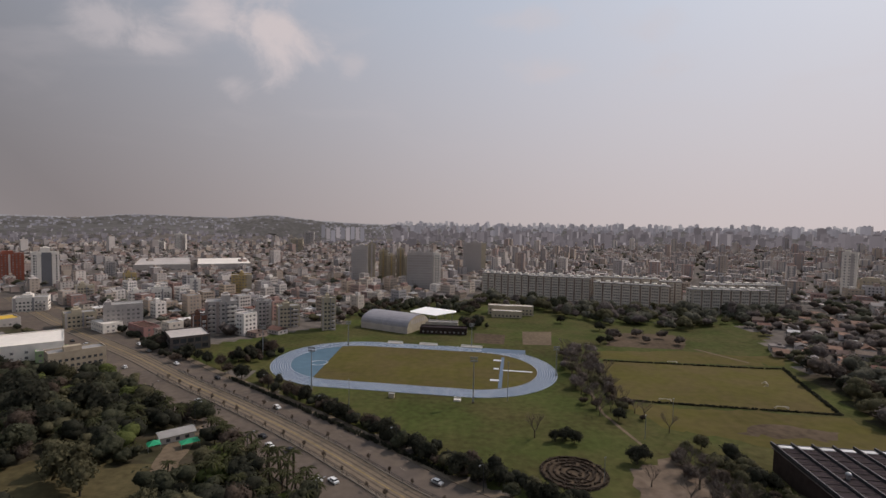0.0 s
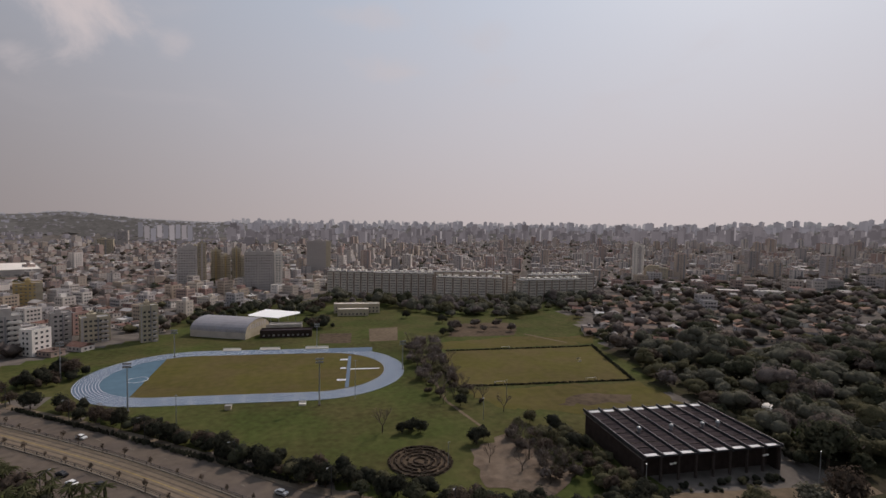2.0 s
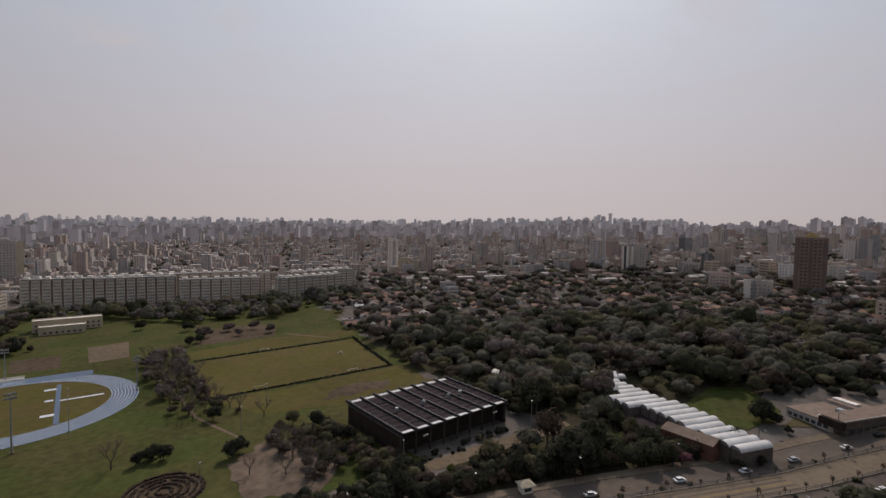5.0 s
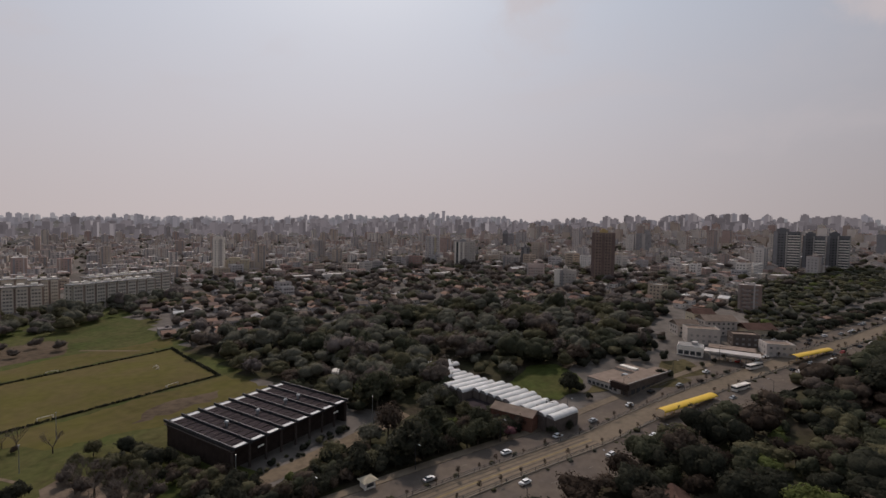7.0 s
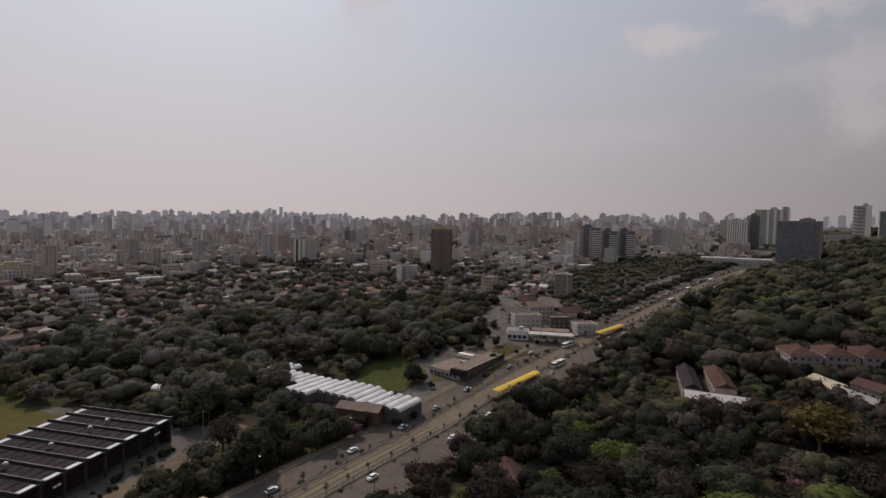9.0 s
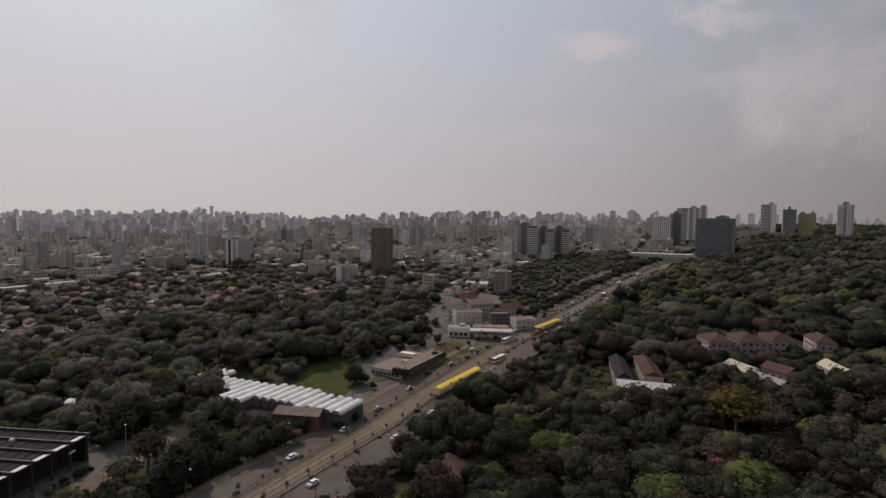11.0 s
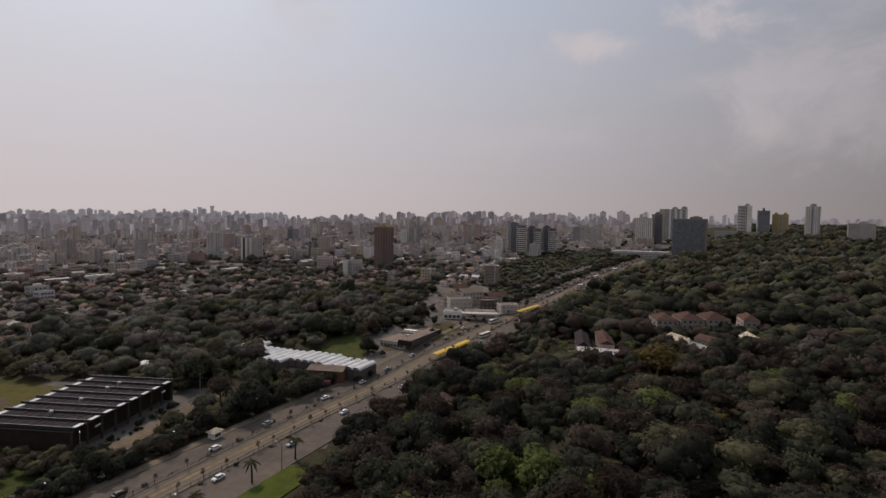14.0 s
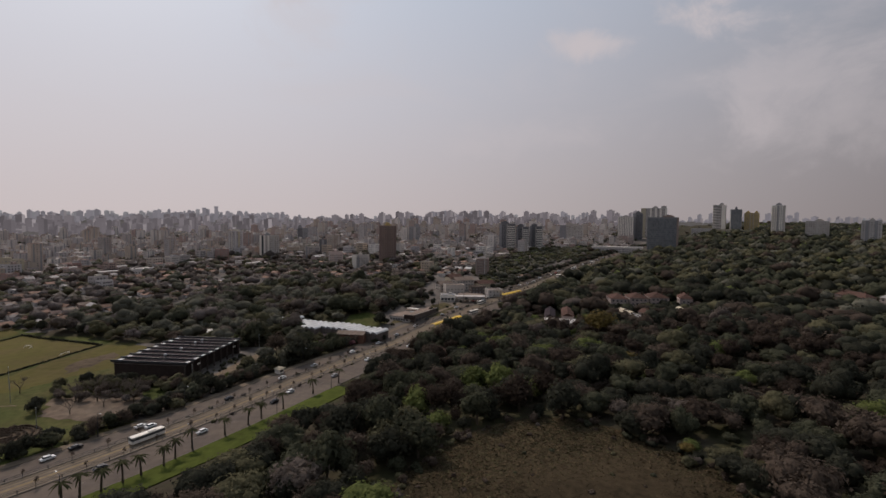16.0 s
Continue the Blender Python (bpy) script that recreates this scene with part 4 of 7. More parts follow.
def build_gym():
    """The arched sports hall beside the track."""
    x0, y0, x1, y1 = -61, 366, -24, 346
    mx, my, rot, w = between(x0, y0, x1, y1)
    ob = thing("sports_hall", "arched zinc-roofed sports hall with cream gable ends", "sports hall", mx, my, 0, rot)
    D, side, rise, m = 30, 4.5, 7.2, 14
    prof = [(D / 2 - D / 2 * math.cos(math.pi * k / m), side + rise * math.sin(math.pi * k / m)) for k in range(m + 1)]
    for i in range(9):
        a, b = -w / 2 + w * i / 9, -w / 2 + w * (i + 1) / 9 - 0.12
        mb = Mesh()
        for k in range(m):
            (ya, za), (yb, zb) = prof[k], prof[k + 1]
            mb.face([(a, ya, za), (b, ya, za), (b, yb, zb), (a, yb, zb)])
            mb.face([(a, yb, zb - 0.2), (b, yb, zb - 0.2), (b, ya, za - 0.2), (a, ya, za - 0.2)])
        part("roof_panel", mb, M_GYM, ob)
    for s in (-1, 1):
        mb = Mesh()
        x = s * (w / 2 - 0.3)
        mb.face([(x, ya, za - 0.1) for ya, za in prof] + [(x, D, 0), (x, 0, 0)])
        g = part("gable_wall", mb, M_CREAM, ob)
        for k in range(7):
            mb = Mesh()
            mb.box(x + s * 0.06, D * (0.2 + 0.1 * k), side + 1.5, 0.1, 1.9, 3.0)
            part("gable_window", mb, M_GREYWALL, g)
    for y in (0.2, D - 0.2):
        mb = Mesh()
        mb.box(0, y, 0, w - 0.8, 0.4, side - 0.05)
        part("side_wall", mb, M_GREYWALL, ob)


build_gym()


def build_membrane_roof():
    ob = thing("court_canopy", "bright white flat canopy roof over a covered court", "canopy", -6.4, 398.6, 0, -33)
    mb = Mesh()
    w, d = 34, 26
    pts = [(-w / 2, -d / 2 + 3), (-w / 2 + 3, -d / 2), (w / 2 - 6, -d / 2), (w / 2, d / 2 - 5), (w / 2 - 3, d / 2), (-w / 2, d / 2)]
    mb.face([(x, y, 7.4 + 0.02 * y) for x, y in pts])
    mb.face([(x, y, 7.1 + 0.02 * y) for x, y in reversed(pts)])
    for (a, b), (c, d2) in zip(pts, pts[1:] + pts[:1]):
        mb.face([(a, b, 7.1 + 0.02 * b), (c, d2, 7.1 + 0.02 * d2), (c, d2, 7.4 + 0.02 * d2), (a, b, 7.4 + 0.02 * b)])
    part("roof_sheet", mb, M_TARP, ob)
    for x in (-14, -5, 4, 11):
        for y in (-11.5, 11.5):
            mb = Mesh()
            mb.tube((x, y, 0), (x, y, 7.05 + 0.02 * y), 0.25, 0.25, 6)
            part("post", mb, M_STEEL, ob)


build_membrane_roof()


M_CHARCOAL = mat("charcoal_cladding", (0.16, 0.155, 0.16), 0.7, 0.12, 0.2)
# low buildings round the park
block("school", "long low brown school with a pale flat roof", "school", 62, 432, -8, 40, 9, 7.5, M_CREAM, tank=False, roof=M_WHITE, glass=M_GLASS)
block("school", "small school wing with a white roof edge", "school", 57, 419, -8, 26, 8, 5, M_CREAM, tank=False, roof=M_WHITE, glass=M_GLASS)
block("clubhouse", "low dark clubhouse behind the track", "clubhouse", 2, 352, -6, 34, 9, 4, M_BROWNWALL, tank=False, roof=M_ROOFDARK)
block("clubhouse", "low grey changing rooms behind the track", "clubhouse", -2, 372, -6, 30, 8, 4, M_GREYWALL, tank=False)
block("showroom", "flat-roofed showroom with a white front frame", "shop", -160, 303, -53, 26, 22, 8, M_COLUMN, tank=False, storey=4, pitch=4, width=3.2, tall=2.6, roof=M_PALE, glass=M_GLASS)

block("apartment_house", "cream four-storey flats beside the avenue", "apartment block", -187, 246, 48, 24, 11, 11, mat("sandy_beige_render", (0.40, 0.335, 0.25), 0.9, 0.14, 0.3), pitch=2.4, glass=M_GLASS)
block("warehouse", "wide white metal warehouse roof", "warehouse", -238, 268, 38, 44, 36, 8, M_WHITE, tank=False, roof=M_WHITE, pitch=6)
block("warehouse", "small green-walled shed beside the warehouse", "warehouse", -212, 262, 38, 14, 10, 6, mat("pale_green_paint", (0.30, 0.38, 0.22), 0.8), tank=False)
block("shop_row", "low white shop with a flat roof", "shop", -236, 340, -36, 22, 12, 6, M_WHITE, tank=False, roof=M_WHITE)
block("shop_row", "low pink shop with a red roof", "shop", -205, 332, -36, 24, 10, 6, mat("faded_pink_render", (0.36, 0.21, 0.19), 0.9), tank=False, roof=M_TILE)
block("warehouse", "small shed with a bright yellow roof", "warehouse", -316, 350, -36, 20, 12, 5, M_PALE, tank=False, roof=M_YELLOW)
# towers that stand out of the town
T = "residential towers in the town"








block("office_block", "orange-red clad office block", "tower", -532, 598, 42, 24, 20, 33, M_ORANGE, pitch=3.4)
block("shopping_hall", "huge pale flat-roofed shopping hall", "mall", -462, 806, 28, 76, 150, 8.5, M_GREYWALL, tank=False, roof=M_PALE, storey=9, pitch=9, width=5)
block("shopping_hall", "second pale flat-roofed shopping hall", "mall", -378, 838, 26, 80, 130, 8, M_GREYWALL, tank=False, roof=M_WHITE, storey=9, pitch=9, width=5)

block("apartment_tower", "slim white tower with a dark stripe", "tower", 431, 512, -45, 13, 14, 47, M_WHITE, group=T, pitch=3.6)
block("apartment_tower", "cream rounded block below the tower", "tower", 450, 500, -45, 26, 16, 18, M_CREAM, group=T)
def tower(label, x, y, rot, w, d, h, wall, strips=(), balconies=(), crown=((-0.2, 0.2, 3.0),), storey=3.0, pitch=3.0, width=1.5, tall=1.3, glass=M_PANE, group="", z=None, name="apartment_tower", cap=None):
    """A tower: full-height strips and balcony stacks on its front, and set-back housings on its roof. Strips and stacks run between two shares of the front's half width."""
    z0 = gz(x, y) if z is None else z
    ob = thing(name, label, "tower", x, y, z0, rot, group)
    mb = Mesh()
    mb.box(0, 0, -4, w, d, h + 4)
    for a, b, ww, dd in ((0, -d / 2 + 0.15, w, 0.3), (0, d / 2 - 0.15, w, 0.3), (-w / 2 + 0.15, 0, 0.3, d - 0.6), (w / 2 - 0.15, 0, 0.3, d - 0.6)):
        mb.box(a, b, h + 0.004, ww, dd, 1.0)
    part("wall", mb, wall, ob)
    mb = Mesh()
    mb.box(0, 0, h + 0.006, w - 0.7, d - 0.7, 0.2)
    part("roof", mb, M_ROOFGREY, ob)
    for u0, u1, hh in crown:
        mb = Mesh()
        mb.box((u0 + u1) * w / 4, 0, h + 0.21, (u1 - u0) * w / 2, d * 0.55, hh)
        mb.box((u0 + u1) * w / 4, d * 0.05, h + 0.214 + hh, (u1 - u0) * w / 4, d * 0.25, 1.4)
        part("roof_housing", mb, cap or wall, ob)
    for u0, u1, m in strips:
        mb = Mesh()
        mb.box((u0 + u1) * w / 4, -d / 2 - 0.12, -2, (u1 - u0) * w / 2, 0.3, h + 2.6)
        part("facade_strip", mb, m, ob)
    n = max(1, int(h / storey))
    panes = Mesh()
    for i in range(n):
        window_row(panes, w, d, i * storey + 0.9, tall, pitch, width)
    part("glazing", panes, glass, ob, kind="stuff")
    for u0, u1, m in balconies:
        for i in range(n):
            mb = Mesh()
            mb.box((u0 + u1) * w / 4, -d / 2 - 0.7, i * storey - 0.1, (u1 - u0) * w / 2, 1.3, 1.35)
            part("balcony", mb, m, ob)
    return ob


M_DUSKBROWN = mat("dusky_brown_tiles", (0.20, 0.150, 0.135), 0.85, 0.12, 0.2)
M_CURTAIN = mat("blue_black_curtain_wall", (0.165, 0.168, 0.178), 0.3, 0.1)
M_CURTAINGLASS = mat("grey_green_curtain_glass", (0.14, 0.15, 0.158), 0.2, 0.1, 0.3, island=0.2)
tower("grey residential tower with a pale end", -108, 634, 8, 21, 18, 47, M_PALE, [(0.1, 0.2, M_PALE)], [], [(-0.1, 0.6, 3.5)], group=T, pitch=2.6)
tower("narrow pale residential tower", -94, 646, 8, 9.5, 14, 51, M_CREAM, [(-0.2, 0.2, M_PALE)], [], group=T, pitch=2.4)
for x, y, w, h in ((-84, 690, 12, 40), (-72, 686, 12, 33), (-60, 694, 11, 42), (-49, 690, 10, 31), (-110, 700, 12, 44)):
    tower("cream residential tower with stacked balconies", x, y, 6, w, 14, h, M_CREAM, [(-0.12, 0.12, M_OCHRE)], [(-0.9, -0.3, M_CREAM), (0.3, 0.9, M_CREAM)], [(-0.4, 0.4, 2.6)], group=T, pitch=2.6, glass=M_GLASS)
tower("wide grey residential tower with white balconies at its end", -27, 592, 3, 31, 20, 44, M_PALE, [(-0.1, 0.0, M_PALE), (0.88, 1.0, M_PALE)], [], [(-0.75, -0.5, 3.5), (-0.2, 0.05, 3.5), (0.5, 0.75, 3.5)], group=T, pitch=2.7)
tower("white balcony wing of the wide grey tower", -6.6, 592, 3, 9, 17, 43, M_WHITE, [], [(-0.9, 0.9, M_WHITE)], [(-0.4, 0.4, 2.5)], group=T, glass=M_GLASS)
tower("wide grey residential tower with pale edges behind the slabs", 50, 758, -4, 35, 16, 50, M_PALE, [(0.6, 1, M_CREAM)], [], [(-0.2, 0.3, 3)], group=T)
tower("white office tower with a dark glass front", -456, 557, 39, 25, 20, 38, M_WHITE, [(-0.62, -0.30, M_WHITE), (-0.26, 0.44, M_CURTAIN), (0.48, 0.7, M_WHITE)], [], [(-0.35, 0.35, 5.5)], pitch=2.2, width=1.3, tall=1.8, glass=M_GLASS, name="office_tower")
tower("beige eight-storey apartment house with a white balcony stack", -158, 346, 24, 20, 18, 21.5, M_PALE, [(-0.98, -0.8, M_VILLA), (-0.3, -0.1, M_VILLA), (0.28, 0.36, M_SLATE)], [(0.42, 1.04, M_WHITE), (-0.75, -0.4, M_GREYWALL)], [(0.0, 0.6, 4.5)], group=T, glass=M_GLASS)
tower("ochre yellow residential block", -214, 517, 22, 20, 14, 21, M_OCHRE, [(0.5, 1, M_CREAM)], [(-0.6, -0.1, M_OCHRE)], group=T)
tower("slim white residential block", -236, 463, 27, 9, 12, 22, M_WHITE, [(-0.2, 0.2, M_SLATE)], [], group=T)
tower("grey office block with a roof terrace", -232, 352, 33, 24, 16, 17, M_PALE, [(-1, -0.9, M_PALE), (0.0, 0.06, M_PALE)], [], [(-0.9, -0.6, 2.4)], group=T, glass=M_PANE)
for x, y, rot, w, h, wall, lab in (
        (-347, 409, 40, 23, 11, M_WHITE, "long white town block with a flat roof"),
        (-265, 353, 36, 19, 10, M_CREAM, "beige block of flats beside the avenue"),
        (-292, 464, 32, 17, 9, M_WHITE, "white terrace of flats"),
        (-276, 473, 30, 19, 11, M_WHITE, "white stepped terrace of flats"),
        (-363, 491, 36, 16, 10, M_CREAM, "cream block of flats with dark openings"),
        (-349, 541, 32, 12, 17, M_OCHRE, "ochre and dark tower block"),
        (-168, 334, 26, 9, 13, M_BRICK, "maroon brick block of flats"),
        (-117, 368, 17, 16, 15, M_CREAM, "cream flats with pale balconies"),
        (-137, 371, 20, 11, 18, M_PALE, "pale grey slim flats"),
        (-84, 359, 13, 10, 23, M_CREAM, "beige slim apartment block"),
        (-368, 1223, 16, 33, 31, M_CREAM, "pale tower at the foot of the hills"),
        (-670, 1149, 30, 23, 21, M_WHITE, "white tower at the foot of the hills"),
        (-613, 1137, 28, 23, 41, M_WHITE, "white tower with a stepped top"),
        (-389, 1421, 15, 26, 41, M_PALE, "slim pale tower below the hills"),
        (-455, 664, 34, 13, 18, M_PALE, "pale mid-rise block of flats")):
    tower(lab, x, y, rot + (6 if w < 20 else -8), w, max(10, min(16, w * 0.8)), h, wall, [(-0.95, -0.8, M_PALE), (0.1, 0.22, M_SLATE)], [(0.35, 0.85, M_PALE)] if h > 9 and w < 24 else [], [(-0.5, 0.1, 2.6)], group="flats of the town", glass=M_GLASS, name="apartment_house", pitch=2.6)
tower("tall brown-tiled residential tower with an ochre cap", 523, 63, -83, 22.6, 18, 48, M_BROWNTOWER, [(-1, -0.74, M_DUSKBROWN), (0.72, 1, M_DUSKBROWN), (-0.12, 0.12, M_DUSKBROWN)], [(-0.66, -0.18, M_BROWNTOWER), (0.18, 0.66, M_BROWNTOWER)], [(-0.35, 0.35, 3.4)], group=T, cap=M_OCHRE, glass=M_GLASS)
tower("white tower with a dark glass stripe", 566, 235, -68, 26, 18, 30, M_GREYWALL, [(-0.98, -0.82, M_WHITE), (-0.82, -0.62, M_GLASS), (-0.62, -0.44, M_WHITE), (-0.2, -0.06, M_WHITE), (0.3, 0.44, M_PALE)], [], [(-0.5, 0.1, 2.8)], group=T, cap=M_SLATE)
tower("dark slim residential tower", 609, 169, -75, 11, 12, 21, M_CHARCOAL, [(-0.3, 0.3, M_SLATE)], group=T, glass=M_GLASS)
tower("grey mid-rise flats with dark balconies", 566, 174, -73, 20, 14, 15, M_GREYWALL, [(-0.95, -0.7, M_SLATE)], [(-0.5, -0.1, M_SLATE), (0.3, 0.8, M_SLATE)], group=T)
tower("pinkish mid-rise flats with many windows", 512, 130, -76, 18, 14, 14, mat("dusty_pink_render", (0.50, 0.40, 0.36), 0.9, 0.12, 0.3), [(-1, -0.85, M_PALE)], [(-0.2, 0.2, M_PALE)], group=T, pitch=2.6)
tower("white mid-rise flats with a dark stair stripe", 483, 93, -79, 21, 14, 14, M_GREYWALL, [(-0.98, -0.5, M_WHITE), (-0.35, -0.18, M_SLATE)], [(0.1, 0.7, M_PALE)], group=T)
tower("dark slab tower on the slope", 760, 240, -73, 18, 14, 28, M_SLATE, [(-1, -0.1, M_CHARCOAL)], [], [(-0.9, -0.1, 5)], group=T)
tower("grey stepped tower on the slope", 791, 38, -87, 21, 14, 31, M_SLATE, [(-0.2, 0.2, M_PALE)], [], [(0.2, 0.8, 5)], group=T)
for k, (x, y, w, h, rot) in enumerate(((672, -120, 26, 43, -100), (680, -147, 21, 38, -102), (688, -171, 21, 38, -103))):
    tower("tall dark tower with white balcony stacks", x, y, rot, w, 18, h, M_CHARCOAL, [(-0.98, -0.70, M_SLATE), (-0.10, 0.02, M_PALE), (0.92, 1.0, M_PALE)], [(0.06, 0.90, M_WHITE)], [(-0.8, 0.1, 4.0)], group="row of three twin towers", glass=M_GLASS)
tower("pale grey tower in two shades on the slope", 849, -276, -108, 45, 20, 31, M_GREYWALL, [(-1, -0.45, M_SLATE), (-0.05, 0.05, M_PALE), (0.5, 0.6, M_PALE)], [], [(-0.3, 0.3, 3)], group=T, pitch=2.8)
tower("white hotel tower with close vertical ribs", 868, -394, -114, 30, 20, 46, M_PALE, [(-1 + 0.222 * k, -0.88 + 0.222 * k, M_WHITE) for k in range(9)], [], [(-0.5, 0.4, 2.5)], name="hotel_tower", pitch=2.6, glass=M_GLASS)
tower("dark slim tower beside the hotel", 872, -420, -115, 18.6, 18, 53, M_CHARCOAL, [(-0.9, -0.4, M_SLATE)], [], [(-0.4, 0.5, 4)], name="hotel_tower", pitch=2.6, glass=M_GLASS)
tower("wide white tower behind the dark glass slab", 936, -482, -117, 52, 18, 60, M_PALE, [(-1, -0.62, M_CREAM), (-0.3, -0.16, M_WHITE), (0.1, 0.24, M_WHITE), (0.45, 0.6, M_WHITE), (0.86, 1, M_WHITE)], [], [(-0.1, 0.3, 4), (0.55, 0.95, 5)], group=T, glass=M_GLASS)
tower("dark blue-grey glass office slab with a brown end", 665, -375, -119, 46, 22, 53, M_CURTAIN, [(0.9, 1.02, M_BROWNTOWER)], [], [(0.0, 0.7, 3.5)], storey=3.4, pitch=2.4, width=2.2, tall=2.9, glass=M_CURTAINGLASS, name="office_tower", cap=M_BROWNTOWER)
block("shopping_hall", "low white podium below the towers", "mall", 649, -294, -114, 77, 26, 8, M_PALE, tank=False, roof=M_WHITE, pitch=5, width=4)
tower("white tower with stepped balconies on the wooded hilltop", 916, -616, -124, 24, 18, 58, M_PALE, [(0.35, 1, M_WHITE)], [(-1.05, -0.55, M_WHITE)], [(0.0, 0.6, 4)], group=T, glass=M_GLASS, storey=5.8, tall=2.6)
tower("dark glass tower on the wooded hilltop", 885, -633, -125, 21, 18, 48, M_CURTAIN, [(-1, -0.85, M_WHITE)], [], [(-0.2, 0.2, 5)], group=T, glass=M_CURTAINGLASS, pitch=2.4, width=2.1, tall=2.4)
tower("ochre tower with two roof housings on the hilltop", 890, -670, -127, 26, 18, 39, M_OCHRE, [(-0.25, -0.1, M_CREAM), (0.2, 0.35, M_CREAM)], [], [(-0.8, -0.3, 3.5), (0.4, 0.8, 3.5)], group=T)
tower("slim white tower standing alone on the hilltop", 780, -648, -129, 21, 16, 57, M_WHITE, [(-0.15, 0.05, M_SLATE), (0.72, 1, M_GREYWALL)], [(-0.9, -0.25, M_WHITE)], [(-0.4, 0.4, 4.5)], group=T, glass=M_GLASS, cap=M_SLATE)
block("office_block", "low white block on the hilltop", "tower", 881, -559, -122, 38, 20, 13, M_PALE, tank=False, pitch=4, width=2.6)
block("office_block", "long low pale terrace below the hilltop towers", "tower", 872, -606, -124, 58, 16, 9, M_CREAM, tank=False, roof=M_WHITE, pitch=4, width=2.6)
tower("grey block above the woods", 654, -623, -128, 31, 16, 33, M_GREYWALL, [(-0.1, 0.1, M_PALE)], [], [(-0.2, 0.5, 3)], group=T)
tower("pale block above the woods", 574, -640, -132, 23, 16, 37, M_PALE, [(-0.6, -0.3, M_SLATE), (0.3, 0.6, M_SLATE)], [], [(-0.2, 0.3, 3)], group=T)


# the junction: restaurant, filling station, bus stops
def build_restaurant():
    z = 4.0
    ob = thing("restaurant", "low white restaurant with a long brown-grey upper wing along the avenue", "restaurant", 230, 15.5, z, -28)
    for n, x, y, zz, w, d, h, m in (("wall", 11, 12, -3, 21, 18, 6.4, M_PALE), ("wing_wall", 19, 3.2, -3, 36, 7.6, 8.2, M_COLUMN), ("rear_wall", 27, 14, -3, 10, 12, 7.6, M_PALE), ("roof", 11, 12.2, 3.41, 21.4, 17.4, 0.25, M_RUST),
                                    ("wing_roof", 19, 3.2, 5.21, 37, 8.6, 0.4, M_RUST), ("wing_edge", 19, -1.0, 5.62, 37, 0.3, 0.35, M_PALE), ("rear_roof", 27, 14.2, 4.61, 10.5, 12, 0.25, M_RUST), ("roof_unit", 26, 15, 4.87, 3, 9, 0.7, M_WHITE),
                                    ("roof_unit", 15, 10, 3.67, 2.4, 2.4, 1.4, M_STEEL), ("roof_unit", 4, 9, 3.67, 5, 1.2, 0.7, M_WHITE), ("wing_head", 0.2, 3.2, 2.6, 2.6, 8.2, 2.9, M_BROWNWALL), ("ramp_wall", 30, -3.4, -1.5, 16, 0.4, 3.4, M_COLUMN)):
        mb = Mesh()
        mb.box(x, y, zz, w, d, h)
        part(n, mb, m, ob)
    for i in range(7):
        mb = Mesh()
        mb.box(0.44, 5.6 + i * 2.3, 0.8, 0.12, 1.6, 1.3)
        part("window", mb, M_GLASS, ob)
    for i in range(8):
        mb = Mesh()
        mb.box(5 + i * 4.2, -0.66, 0.3, 2.9, 0.12, 1.9)
        part("window", mb, M_GLASS, ob)


def build_filling_station():
    z = gz(300, -20)
    ob = thing("filling_station", "white filling station with a low shop and a flat canopy", "filling station", 299, -24, z, -95)
    for n, x, y, zz, w, d, h, m in (("shop_wall", -12, 5, -2, 13, 11, 7.0, M_WHITE), ("annex_wall", 8, 13, -2, 22, 9, 6.2, M_GREYWALL), ("canopy_roof", 8, -1, 4.4, 26, 8, 0.7, M_PALE),
                                    ("sign_band", 8, -5.1, 4.45, 26, 0.15, 0.6, M_GREYWALL), ("annex_roof", 8, 13, 4.22, 22.6, 9.6, 0.3, M_RUST), ("shop_roof", -12, 5, 5.01, 12.4, 10.4, 0.25, M_ROOFGREY), ("roof_unit", -10, 6, 5.27, 3, 3, 1.6, M_PALE)):
        mb = Mesh()
        mb.box(x, y, zz, w, d, h)
        part(n, mb, m, ob)
    for x in (-2, 5, 12, 19):
        mb = Mesh()
        mb.tube((x, -1, -1), (x, -1, 4.4), 0.22, 0.22, 6)
        part("canopy_post", mb, M_STEEL, ob)
        mb = Mesh()
        mb.box(x + 2.5, -1, -0.6, 0.8, 1.6, 2.0)
        part("fuel_pump", mb, M_PALE, ob)
    for i in range(4):
        mb = Mesh()
        mb.box(-16.6 + i * 3.0, -0.56, 0.6, 2.3, 0.12, 2.2)
        part("window", mb, M_GLASS, ob)
    for x, y, w, d, h, m in ((-2, 27, 18, 12, 8, M_GREYWALL), (20, 24, 14, 10, 6.5, M_COLUMN), (32, 10, 14, 11, 6, M_PALE)):
        block("shop", "plain grey shop building behind the filling station", "shop", 304 + x * 0.2 + y * 0.98, -26 - x * 0.98 + y * 0.2, -78, w, d, h, m, tank=False, roof=M_RUST, group="shops at the junction")


build_restaurant()
build_filling_station()
def hall(x, y, rot, w, d, h, wall, roof, label):
    """A plain building with a pitched roof."""
    return house(x, y, rot, w, d, h, wall, roof, label, rise=3.0, name="corner_building", cat="building")


CORNER = ((352, -28, 20, 12, 9, M_GREYWALL, M_RUST, "grey gabled hall near the junction"), (356, -50, 18, 14, 5, M_CREAM, M_TILE, "low house with a terracotta roof near the junction"),
          (345, -10, 14, 11, 6, M_GREYWALL, M_RUST, "small grey shop near the junction"), (372, -20, 14, 12, 8, M_CREAM, M_TILE, "cream house with a tiled roof above the junction"))


